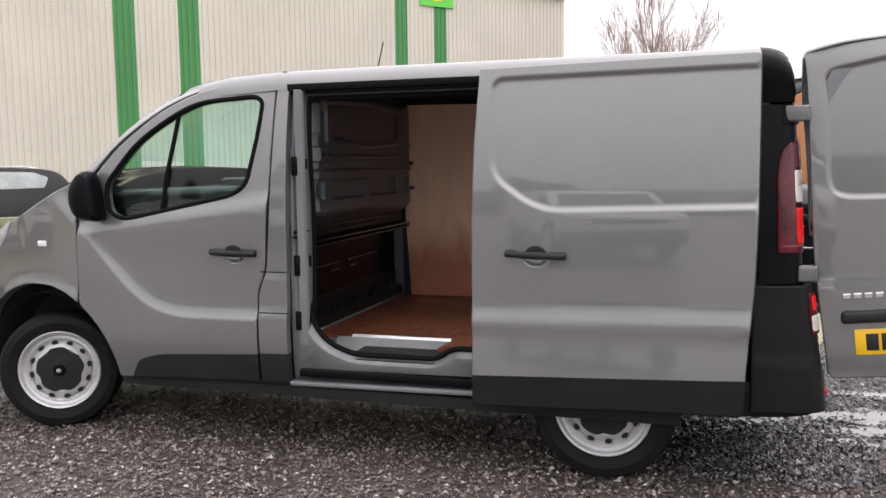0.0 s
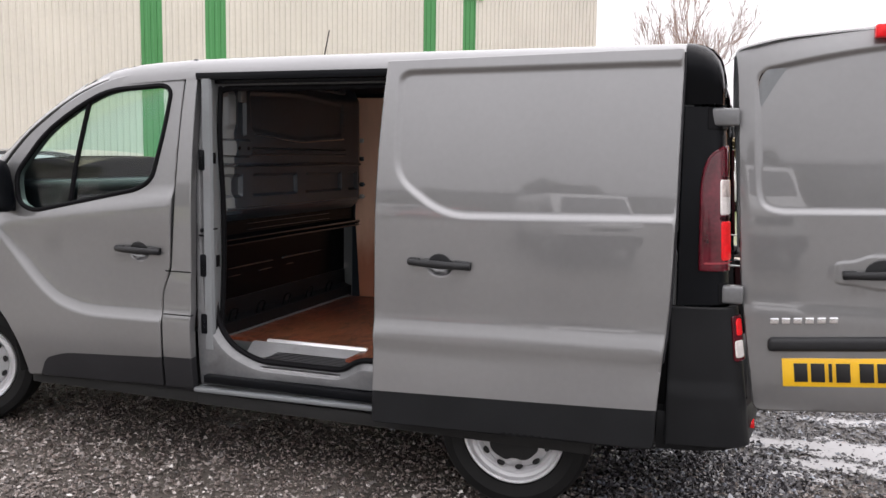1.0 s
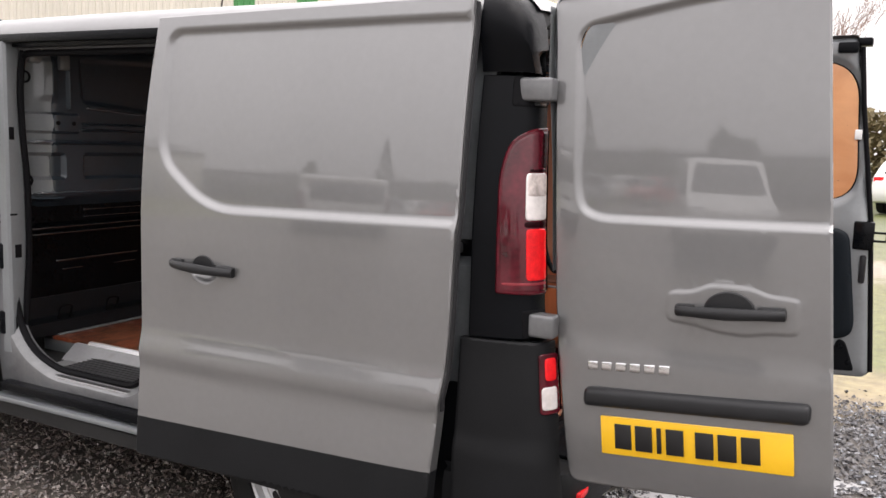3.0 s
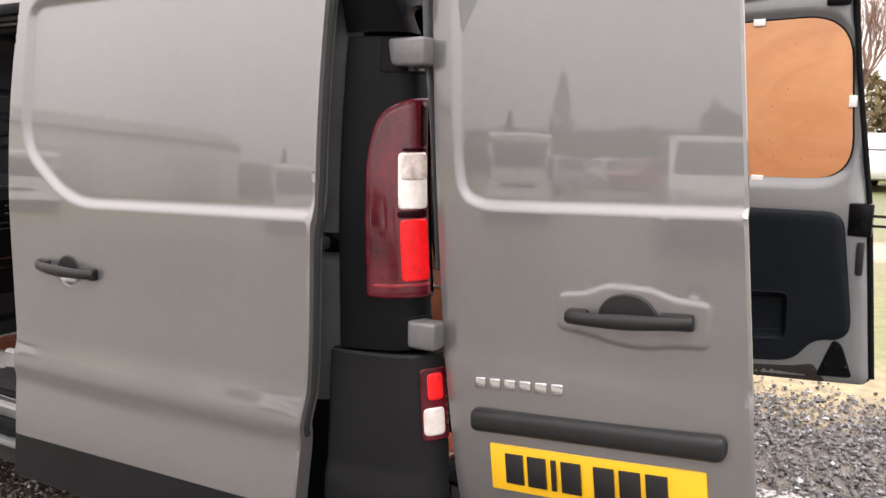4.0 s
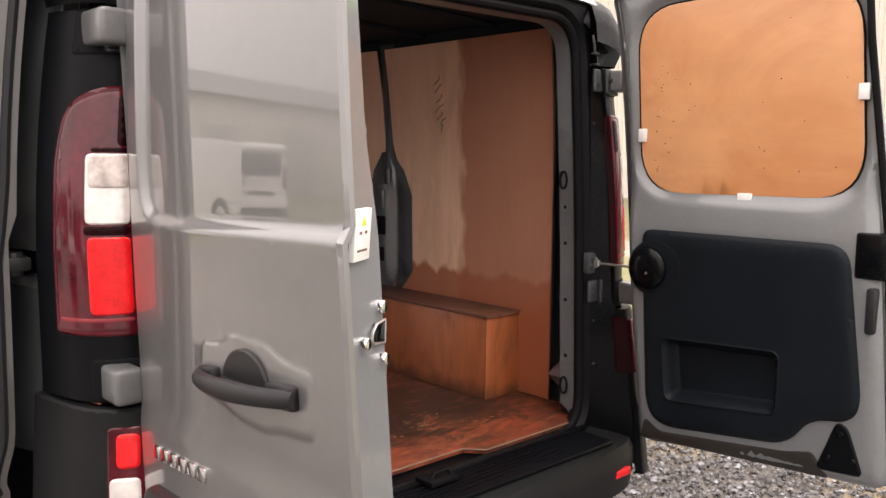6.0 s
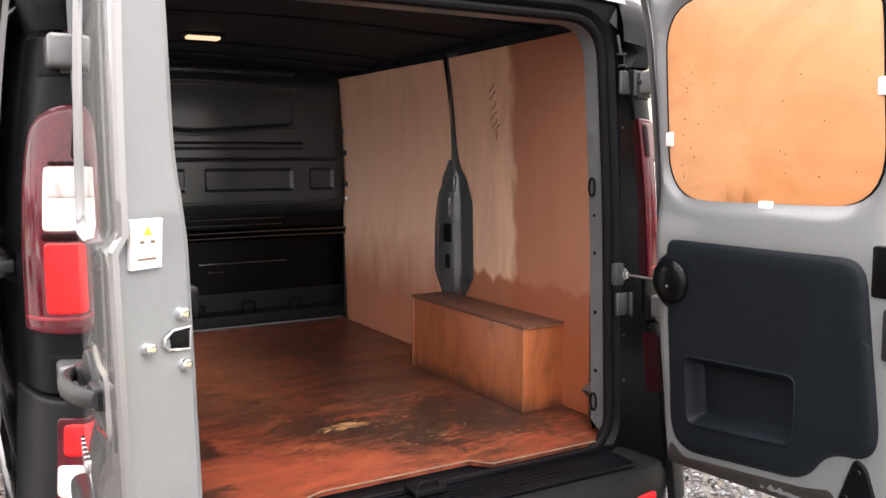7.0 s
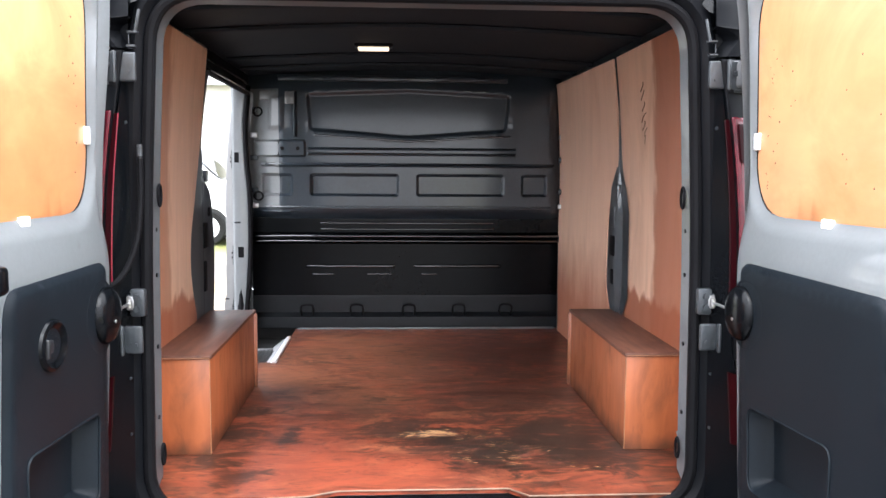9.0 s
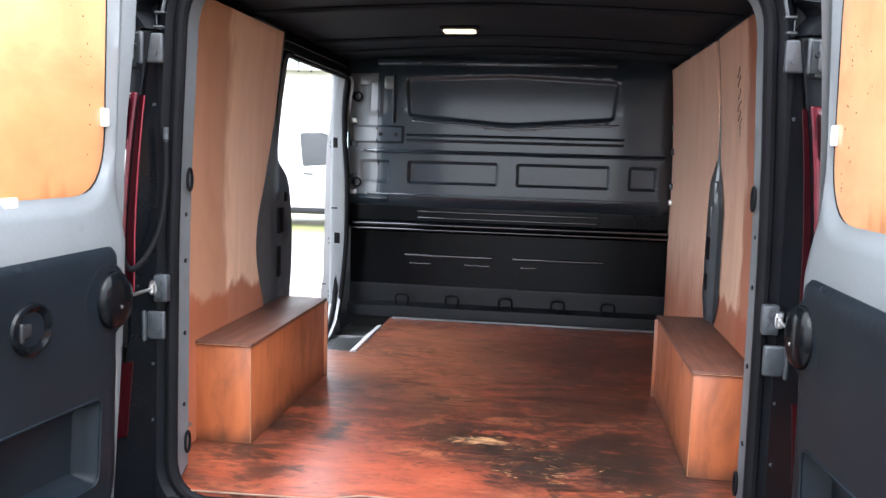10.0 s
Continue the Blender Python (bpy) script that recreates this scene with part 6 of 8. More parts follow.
BUMP = part("rear_bumper", bm, BUMPER, VAN, "black plastic rear bumper with step")


def bump_corner(P):
    Q = column(P)
    Q[:, 1] -= 0.006 + 0.012 * ease((0.645 - P[:, 1]) / 0.02)
    return Q


for flip in (False, True):
    b = skin(col_out(0.40, 0.95), bump_corner, LEFT, 0.03, step=0.03, edge=0.004)
    part("bumper_corner", moved(b, FLIP) if flip else b, BUMPER, VAN, "black bumper corner")
    b = box(-0.03, 0.012, 0.245, 0.325, 0.432, 0.458, 0.005)
    part("rear_reflector", moved(b, FLIP) if flip else b, TAIL_BRIGHT, BUMP, "small red reflector")
part("sill_tread", join(box(-0.261, -0.02, 0.30, 1.67, 0.535, 0.549, 0.004), box(-0.165, -0.15, 0.27, 1.70, 0.545, 0.560, 0.003), *[box(-0.14 + 0.02 * i, -0.132 + 0.02 * i, 0.5, 1.47, 0.548, 0.553, 0.001) for i in range(5)]), BLACKP, BUMP)
part("latch_striker", join(box(-0.17, -0.10, 0.96, 1.06, 0.556, 0.572, 0.004), tube([(-0.12, 0.975, 0.57), (-0.12, 0.985, 0.588), (-0.12, 1.035, 0.588), (-0.12, 1.045, 0.57)], 0.005, 6)), RUBBER, VAN)

# --- rear doors, both open square to the rear ---
door_out = rounded([(-0.138, 1.955), (-0.122, 1.84), (-0.072, 1.03), (0.0, 0.535), (0.722, 0.615), (0.656, 1.36), (0.594, 2.03), (0.30, 2.02), (0.0, 1.995)],
                   [0.03, 0.05, 0.1, 0.04, 0.05, 0.1, 0.03, 0.1, 0.1], 5)
DPANEL = rounded([(-0.058, 1.875), (-0.032, 1.36), (0.032, 1.318), (0.9, 1.345), (0.9, 1.99), (0.3, 1.945)], [0.06, 0.1, 0.06, 0, 0, 0.2], 6)
GRIP = rounded([(0.258, 1.150), (0.33, 1.158), (0.37, 1.182), (0.48, 1.184), (0.52, 1.168), (0.605, 1.165), (0.605, 1.065), (0.52, 1.058), (0.48, 1.046), (0.40, 1.046), (0.34, 1.058), (0.258, 1.062)], 0.022, 3)
LOWP = rounded([(-0.3, 0.975), (1.0, 1.0), (1.0, 0.4), (-0.3, 0.4)], 0)


def rdoor(P):
    x, z = P[:, 0], P[:, 1]
    t = np.clip((z - 1.3) / 0.7, 0, 1)
    y = 0.115 + (x - 0.6) ** 2 / 11.0 + 0.03 * t * t + 0.02 * np.clip((z - 1.90) / 0.12, 0, 1) ** 2
    y = y + 0.02 * np.clip((-0.02 - x + 0.10 * (1.0 - z)) / 0.1, 0, 1) ** 2
    y = y + 0.014 * ease(sdist(P, DPANEL) / 0.022) - 0.0035 * ease(sdist(P, GRIP) / 0.010)
    y = y - 0.006 * ease(sdist(P, LOWP) / 0.05) + 0.01 * np.clip((0.72 - z) / 0.15, 0, 1) ** 2
    return np.stack([x, y, z], 1)


PLYWIN = rounded([(-0.022, 1.335), (0.655, 1.34), (0.615, 1.925), (-0.058, 1.905)], [0.15, 0.15, 0.16, 0.14], 8)
TRIM = rounded([(0.01, 1.225), (0.64, 1.225), (0.695, 0.80), (0.66, 0.755), (0.565, 0.745), (0.505, 0.655), (0.10, 0.61), (0.045, 0.66)], [0.04, 0.06, 0.06, 0.04, 0.05, 0.06, 0.06, 0.06], 5)
POCKET = rounded([(0.10, 0.895), (0.475, 0.915), (0.475, 0.735), (0.12, 0.70)], 0.03, 4)


def rdoor_inner(P):
    x, z = P[:, 0], P[:, 1]
    d = sdist(P, AREA["in"])
    y = 0.226 - 0.028 * ease((z - 1.20) / 0.2) * ease((x + 0.145) / 0.09) - 0.012 * (1 - ease(d / 0.03))
    y = y - 0.022 * ease((sdist(P, AREA["ply"]) + 0.035) / 0.04) - 0.06 * ease((sdist(P, AREA["trim"]) - 0.012) / 0.02)
    if AREA["left"]:
        xe = 0.655 + (1.314 - z) * 0.075
        w = ease((x - xe + 0.125) / 0.04)
        y = y * (1 - w) + w * (0.222 + 0.012 * ease((1.5 - z) / 0.18))
    return np.stack([x, y, z], 1)


def trim_surface(P):
    Q = rdoor_inner(P)
    Q[:, 1] = 0.240 - 0.006 * (1 - ease(sdist(P, AREA["trim"]) / 0.02)) - 0.05 * ease(sdist(P, POCKET) / 0.03)
    return Q


door_wide = rounded([(-0.135, 1.955), (-0.115, 1.84), (-0.058, 1.03), (0.0, 0.535), (0.775, 0.585), (0.718, 1.25), (0.645, 1.74), (0.615, 2.03), (0.30, 2.02), (0.0, 1.995)],
                    [0.03, 0.05, 0.1, 0.04, 0.05, 0.1, 0.1, 0.03, 0.1, 0.1], 5)
AREA = {}


def rear_door(flip):
    m = (lambda b: moved(b, FLIP)) if flip else (lambda b: b)
    INWARD = (0, 1, 0)
    dout = resample(door_wide if flip else door_out, 0.04)
    shift = (lambda x, z: x) if flip else (lambda x, z: x - 0.05 if x > 0.5 else x)
    din = [(shift(x, z) - (-0.006 if x < 0.02 else 0), z) for x, z in offset_poly(dout, 0.012)]
    plyw = PLYWIN if flip else [(x * 0.92, z) for x, z in PLYWIN]
    AREA["in"], AREA["ply"], AREA["left"] = din, plyw, not flip
    trim = TRIM if flip else [(x * 0.80, z) for x, z in TRIM]
    AREA["trim"] = trim
    outer = skin(dout, rdoor, LEFT, 0.03 if flip else 0.008, rings=[(DPANEL, (-0.005, 0, 0.006, 0.012, 0.018, 0.024, 0.03)), (GRIP, (-0.003, 0, 0.005, 0.01, 0.016))], step=0.03, edge=0.006)
    name = "open grey rear door, inside lined with orange plywood over black trim" if flip else "open grey rear door with yellow number plate and black handle"
    door = part("rear_door", m(outer), PAINT, VAN, name)
    inner = skin(din, rdoor_inner, INWARD, 0.012, rings=[(plyw, (-0.04, -0.03, -0.02, -0.01, 0.004)), (trim, (0.006, 0.014, 0.022, 0.032))], step=0.03, edge=0.010)
    part("inner_panel", m(inner), INNER, door, "grey painted pressed inner frame")
    # edge wall that closes the door between its skins
    ring = offset_poly(dout, 0.008)
    inn = [(shift(x, z) - (-0.006 if x < 0.02 else 0), z) for x, z in offset_poly(dout, 0.013)]
    wall = [[tuple(p) for p in rdoor(np.array(ring)) + np.array([0, 0.006, 0])], [tuple(p) for p in rdoor_inner(np.array(inn)) - np.array([0, 0.007, 0])]]
    b = loft(wall, True)
    bmesh.ops.recalc_face_normals(b, faces=b.faces)
    part("door_edge", m(b), INNER, door)
    ply = skin(plyw, lambda P: rdoor_inner(P) * np.array([1, 0, 1]) + np.array([0, 0.1835, 0]), INWARD, 0.008, step=0.06, edge=0.001)
    part("plywood_panel", m(ply), PLYDOOR if flip else PLYDOOL, door, "orange varnished plywood window blank" if flip else "plywood window blank, bleached above and orange below")
    wr = [(x, 0.181, z) for x, z in resample(offset_poly(plyw, -0.002), 0.04)]
    part("panel_seal", m(tube(wr, 0.0035, 6, True)), RUBBER, door)
    dots = []
    rg = random.Random(9 if flip else 4)
    for k in range(34 if flip else 12):
        xx = 0.02 + abs(rg.gauss(0, 0.05)) if k < 20 else rg.uniform(0.03, 0.6)
        zz, rr = rg.uniform(1.40, 1.85), rg.uniform(0.0014, 0.0026)
        dots.append(cyl((xx, 0.1830, zz), (xx, 0.1840, zz), rr, n=7))
    tagged(part("nail_mark", m(join(*dots)), NAILM, door), kind="stuff")
    tr = skin(trim, trim_surface, INWARD, 0.02, rings=[(POCKET, (-0.004, 0, 0.008, 0.016, 0.024, 0.03))], step=0.035, edge=0.008)
    part("trim_panel", m(tr), TRIMM, door, "black moulded inner trim with pocket")
    lip = [(x, 0.241, z) for x, z in resample(POCKET, 0.03)]
    part("pocket_lip", m(tube(lip, 0.003, 6, True)), TRIMM, door)
    cx, cz = 0.045, 1.105
    cup = lathe([(0.0, 0.034), (0.03, 0.033), (0.052, 0.028), (0.062, 0.020), (0.066, 0.012), (0.066, 0.0)], 32)
    cover = part("stay_cover", m(moved(cup, Matrix.Translation((cx, 0.234, cz)))), GLOSSB, door, "round black door stay cover")
    part("cover_screw", m(cyl((cx + 0.012, 0.2675, cz - 0.012), (cx + 0.012, 0.2695, cz - 0.012), 0.004, n=10)), ZINC, cover)
    dish = lathe([(0.062, 0.001), (0.072, -0.001), (0.084, 0.004), (0.092, 0.005), (0.098, 0.0)], 32)
    part("stay_dish", m(moved(dish, Matrix.Translation((cx + 0.022, 0.2355, cz)) @ Matrix.Diagonal((1.0, 1.0, 0.9, 1.0)))), TRIMM, cover, "moulded dish round the stay cover")
    for x, z in ((-0.026, 1.515), (0.325, 1.333), (0.30, 1.912)) + (((0.638, 1.62),) if flip else ()):
        w, h = (0.022, 0.013) if z < 1.4 or z > 1.8 else (0.014, 0.021)
        part("white_clip", m(box(x - w, x + w, 0.183, 0.192, z - h, z + h, 0.003)), WHITE, door, "small white plastic clip")
    foot = rounded([(0.585, 0.61), (0.71, 0.62), (0.665, 0.745), (0.635, 0.755)], 0.02, 3)
    part("corner_buffer", m(skin(foot, lambda P: rdoor_inner(P) + np.array([0, 0.006, 0]), INWARD, 0.02, step=0.04)), BLACKP, door)
    for x, z in ((0.648, 0.722), (0.618, 0.652), (0.682, 0.655)):
        yb = float(rdoor_inner(np.array([[x, z]]))[0, 1])
        part("buffer_bolt", m(cyl((x, yb + 0.004, z), (x, yb + 0.012, z), 0.012, 0.010, 10, 0.002)), GLOSSB, door)
    if flip:
        low_f = rounded([(0.02, 0.555), (0.62, 0.588), (0.575, 0.655), (0.50, 0.636), (0.10, 0.592), (0.045, 0.625)], 0.015, 3)
        part("lower_flange", m(skin(low_f, lambda P: rdoor_inner(P) + np.array([0, 0.0025, 0]), INWARD, 0.006, step=0.03, edge=0.002)), BROWNM, door, "dark brown lower flange of the door")
    part("top_buffer", m(box(0.53, 0.61, 0.19, 0.215, 1.955, 2.0, 0.008)), BLACKP, door)
    # lock gear on the free edge
    xe = 0.712
    if flip:
        part("edge_strip", m(tube([(xe - 0.088, 0.18, 1.98), (xe - 0.063, 0.185, 1.74), (xe + 0.006, 0.185, 1.25), (xe + 0.058, 0.195, 0.62)], 0.010, 8)), RUBBER, door)
    if flip:
        part("lock_catch", m(join(box(0.655, 0.735, 0.185, 0.232, 1.14, 1.26, 0.008), tube([(0.71, 0.21, 1.18), (0.78, 0.21, 1.18), (0.78, 0.21, 1.215), (0.71, 0.21, 1.215)], 0.006, 6))), GLOSSB, door, "black lock catch with bright striker")
        part("catch_handle", m(box(0.69, 0.715, 0.20, 0.238, 1.00, 1.12, 0.008)), CLAD, door)
        part("edge_hook", m(box(0.60, 0.66, 0.13, 0.19, 1.985, 2.02, 0.008)), BLACKP, door)
        part("edge_hook", m(box(0.70, 0.76, 0.13, 0.19, 0.60, 0.63, 0.008)), BLACKP, door)
    else:
        lip = [[(x + 0.05, 0.186, z), (x + 0.022, 0.186 + 0.5 * h, z), (x + 0.004, 0.186 + 0.95 * h, z), (x - 0.004, 0.186 + h, z), (x - 0.008, 0.182 + h, z), (x - 0.008, 0.165, z)] for x, h, z in ((-0.130, 0.029, 1.93), (-0.128, 0.028, 1.83), (-0.124, 0.025, 1.73), (-0.112, 0.018, 1.61), (-0.104, 0.012, 1.52), (-0.097, 0.009, 1.43), (-0.090, 0.007, 1.30), (-0.082, 0.004, 1.16))]
        b = loft(lip)
        bmesh.ops.recalc_face_normals(b, faces=b.faces)
        part("hinge_lip", b, INNER, door, "raised grey lip along the hinge side")
        for x, y, z in ((0.611, 0.216, 1.242), (0.616, 0.216, 1.169), (0.643, 0.163, 1.202)):
            part("lock_bolt", cyl((x - 0.02, y - 0.01, z), (x + 0.008, y + 0.004, z), 0.011, 0.009, 12, 0.002), CHROME, door, "bright lock bolt")
        part("lock_plate", moved(join(box(-0.01, 0.0015, -0.016, 0.016, -0.011, 0.011, 0.001), box(-0.01, 0.003, -0.016, 0.018, -0.015, -0.011, 0.001), box(-0.01, 0.003, -0.016, 0.018, 0.011, 0.015, 0.001)), Matrix.Translation((0.616, 0.211, 1.206)) @ Matrix.Rotation(radians(30), 4, "Z")), GLOSSB, door)
        slot = [(-0.030, -0.004), (-0.022, -0.011), (0.016, -0.016), (0.018, 0.016), (-0.014, 0.015), (-0.028, 0.006)]
        part("lock_slot_rim", moved(tube([(0.002, y, z) for y, z in slot], 0.0022, 6, True), Matrix.Translation((0.616, 0.211, 1.206)) @ Matrix.Rotation(radians(30), 4, "Z")), ZINC, door, "bright rim of the lock slot")
        sticker_at = Matrix.Translation((0.635, 0.167, 1.346)) @ Matrix.Rotation(radians(30), 4, "Z") @ Matrix.Rotation(radians(4), 4, "Y")
        part("sticker_mark", moved(skin([(-0.007, 0.012), (0.009, 0.012), (0.001, 0.026)], lambda P: np.stack([np.full(len(P), 0.0026), P[:, 0], P[:, 1]], 1), (1, 0, 0), 0.0003, step=0.02, edge=0.0), sticker_at), SIGNY, door, "yellow warning triangle")
        part("sticker_mark", moved(join(box(0.001, 0.0025, -0.012, -0.004, 0.001, 0.005, 0), box(0.001, 0.0025, 0.006, 0.014, 0.001, 0.005, 0), box(0.001, 0.0025, -0.016, 0.016, -0.022, -0.019, 0)), sticker_at), WALLMARK, door)
        part("edge_sticker", moved(box(-0.006, 0.0022, -0.026, 0.026, -0.034, 0.034, 0.0004), Matrix.Translation((0.635, 0.167, 1.346)) @ Matrix.Rotation(radians(30), 4, "Z") @ Matrix.Rotation(radians(4), 4, "Y")), WHITE, door, "white label on the door edge")
        part("door_catch", box(0.535, 0.575, 0.222, 0.252, 1.225, 1.275, 0.010, 3), GLOSSB, door, "black rubber catch")
        # outside: handle, badge, strip, plate
        yh = float(rdoor(np.array([[0.36, 1.115]]))[0, 1]) + 0.002
        side_handle(door, 0.288, 0.568, 1.110, yh, -0.075, 0.066, 0.008)
        yb = 0.118
        bars = [box(0.045 + k * 0.0415, 0.045 + k * 0.0415 + 0.031, yb - 0.002, yb + 0.008, 0.902 - 0.013, 0.902 + 0.013, 0.003) for k in range(6)]
        for bar in bars:
            for v in bar.verts:
                v.co.y += float(rdoor(np.array([[v.co.x, 0.92]]))[0, 1]) - yb - 0.003
                v.co.z += 0.105 * (v.co.x - 0.045)
            part("badge_block", bar, CHROME, door, "raised chrome badge block")
        st = box(0.04, 0.648, 0.09, 0.14, 0.776, 0.832, 0.018, 3)
        for v in st.verts:
            v.co.z += 0.1 * v.co.x + 0.003
            v.co.y += float(rdoor(np.array([[v.co.x, 0.82]]))[0, 1]) - 0.118
        part("plate_lamp_strip", st, GRIPM, door, "black plastic strip over the plate")
        pb = box(0.098, 0.618, 0.108, 0.118, 0.652, 0.763, 0.003)
        bars = [box(x, x + w, 0.1072, 0.112, 0.672, 0.744, 0.0005) for x, w in ((0.14, 0.048), (0.2, 0.048), (0.262, 0.012), (0.288, 0.048), (0.368, 0.048), (0.428, 0.048), (0.488, 0.048))]
        turn = Matrix.Translation((0.358, 0, 0.732)) @ Matrix.Rotation(-0.1, 4, "Y") @ Matrix.Translation((-0.358, 0, -0.7075))
        for b in (pb, *bars):
            for v in b.verts:
                v.co.y += float(rdoor(np.array([[v.co.x, 0.72]]))[0, 1]) - 0.117
        part("number_plate", moved(pb, turn), YELLOW, door, "yellow number plate")
        for bar in bars:
            part("plate_mark", moved(bar, turn), INK, door)
        part("brake_light", box(0.345, 0.70, 0.105, 0.17, 1.972, 2.02, 0.006), TAIL_BRIGHT, door, "red high brake light")
        oval = Matrix.Translation((0.345, 0.2375, 1.098)) @ Matrix.Diagonal((1.15, 1.0, 0.92, 1.0))
        release = part("inner_release", m(moved(lathe([(0.0, -0.002), (0.030, -0.001), (0.042, 0.006), (0.048, 0.011), (0.054, 0.008), (0.057, 0.0)], 36), oval)), GLOSSB, door, "black oval inner door release")
        part("release_lever", m(join(box(0.352, 0.392, 0.236, 0.248, 1.086, 1.112, 0.005, 3), box(0.384, 0.393, 0.244, 0.254, 1.080, 1.118, 0.004, 3))), GRIPM, release, "dark grey pull lever")
    return door


rear_door(False)
rear_door(True)
# check straps and cable sleeve at the hinges
for flip in (False, True):
    b = join(tube([(-0.16, 0.235, 1.10), (-0.10, 0.235, 1.10), (0.02, 0.235, 1.10)], 0.004, 8), box(-0.172, -0.158, 0.224, 0.244, 1.082, 1.118, 0.004), cyl((-0.15, 0.235, 1.09), (-0.15, 0.235, 1.11), 0.007))
    part("door_stay", moved(b, FLIP) if flip else b, ZINC, VAN, "zinc door check strap")
sleeve = smooth_line([(-0.178, 0.262, 1.47), (-0.175, 0.262, 1.36), (-0.16, 0.255, 1.26), (-0.135, 0.235, 1.19), (-0.105, 0.212, 1.155), (-0.085, 0.20, 1.17), (-0.075, 0.19, 1.22)], 14)
part("cable_sleeve", tube(sleeve, [0.0068 if i % 2 else 0.0082 for i in range(len(sleeve))], 8), RUBBER, VAN, "black corrugated cable sleeve")
part("cable_plug", cyl((-0.178, 0.262, 1.465), (-0.178, 0.262, 1.50), 0.007, n=10), HINGEM, VAN)
for flip in (False, True):
    b = join(box(-0.185, -0.16, 0.232, 0.27, 1.065, 1.135, 0.006), cyl((-0.17, 0.25, 1.115), (-0.154, 0.25, 1.115), 0.008), cyl((-0.17, 0.25, 1.085), (-0.154, 0.25, 1.085), 0.008))
    part("stay_bracket", moved(b, FLIP) if flip else b, HINGEM, VAN)

# --- wheels ---
def tyre_mesh():
    """Tyre with its axle along y and its outer face at -y."""
    R, W = 0.336, 0.205
    return lathe([(0.222, 0.03), (0.235, 0.0), (0.28, -0.014), (0.318, -0.004), (0.333, 0.02), (R, 0.06), (R, W - 0.06), (0.333, W - 0.02), (0.318, W + 0.004), (0.25, W + 0.01), (0.222, W - 0.03)], 72)


def build_wheel(x, y, steer=0.0):
    w = tyre_mesh()
    at = Matrix.Translation((x, y, 0.334)) @ Matrix.Rotation(radians(steer), 4, "Z")
    tyre = part("wheel", moved(w, at), TYRE, VAN, "black tyre on a silver steel wheel")
    rim = lathe([(0.226, 0.022), (0.228, 0.004), (0.222, -0.002), (0.214, 0.004), (0.208, 0.03), (0.196, 0.038), (0.184, 0.034), (0.176, 0.04), (0.168, 0.055), (0.15, 0.03), (0.128, 0.018), (0.118, 0.024), (0.112, 0.045), (0.0, 0.05)], 72)
    part("rim", moved(rim, at), STEEL, tyre, "silver painted steel rim")
    vents = []
    for k in range(12):
        a = 2 * math.pi * (k + 0.3) / 12
        c = Vector((0.160 * math.cos(a), 0.034, 0.160 * math.sin(a)))
        v = cyl((0, 0.0, 0), (0, 0.012, 0), 0.015, n=12)
        bmesh.ops.scale(v, vec=(0.75, 1, 1.15), verts=v.verts)
        vents.append(moved(v, Matrix.Translation(c + Vector((0, -0.008, 0))) @ Matrix.Rotation(-a, 4, "Y")))
    for v in vents:
        part("vent_hole", moved(v, at), UNDER, tyre)
    star = []
    for k in range(5):
        a = 2 * math.pi * k / 5 + 0.5
        star += [(0.134 * math.cos(a + d), 0.134 * math.sin(a + d)) for d in (-0.42, -0.2, 0.2)] + [(0.116 * math.cos(a + 0.44), 0.116 * math.sin(a + 0.44))]
    hub = skin(rounded(star, 0.012, 2), lambda P: np.stack([P[:, 0], 0.012 - 0.010 * ease((0.10 - np.hypot(P[:, 0], P[:, 1])) / 0.06), P[:, 1]], 1), LEFT, 0.02, step=0.02)
    part("hub_recess", moved(hub, at), UNDER, tyre)
    part("hub_cap", moved(join(lathe([(0.036, 0.03), (0.036, 0.0), (0.03, -0.006), (0.0, -0.008)], 24), lathe([(0.014, 0.0), (0.014, -0.012), (0.0, -0.013)], 16)), at), BLACKP, tyre)
    part("hub_badge", moved(lathe([(0.0135, -0.009), (0.0135, -0.0145), (0.0, -0.0155)], 16), at), CHROME, tyre)
    return tyre


build_wheel(-4.068, 0.105, 26)
build_wheel(-0.97, 0.105)
for x in (-4.068, -0.97):
    b = tyre_mesh()
    part("wheel", moved(b, FLIP @ Matrix.Translation((x, 0.105, 0.334))), TYRE, VAN)
# underbody and wheel housings; the low first box is added to block light under the van
part("underbody_with_blocker", join(box(-3.6, -1.4, 0.5, 1.57, 0.17, 0.40, 0.05), box(-4.7, -0.36, 0.30, 1.67, 0.30, 0.42, 0.02), box(-3.55, -1.40, 0.10, 1.87, 0.36, 0.50, 0.02), box(-0.60, -0.30, 0.10, 1.87, 0.38, 0.50, 0.01), box(-4.6, -3.60, 0.36, 1.62, 0.40, 0.95, 0.02), box(-1.36, -0.6, 0.36, 1.62, 0.40, 0.56, 0.02)), UNDER, VAN)
for x in (-4.068, -0.97):
    for flip in (False, True):
        rows = [[(x + 0.42 * math.cos(a), yy, 0.36 + 0.44 * math.sin(a)) for a in [math.pi * k / 16 for k in range(17)]] for yy in (0.03, 0.30)]
        b = loft(rows)
        bmesh.ops.recalc_face_normals(b, faces=b.faces)
        part("wheel_housing", moved(b, FLIP) if flip else b, UNDER, VAN)
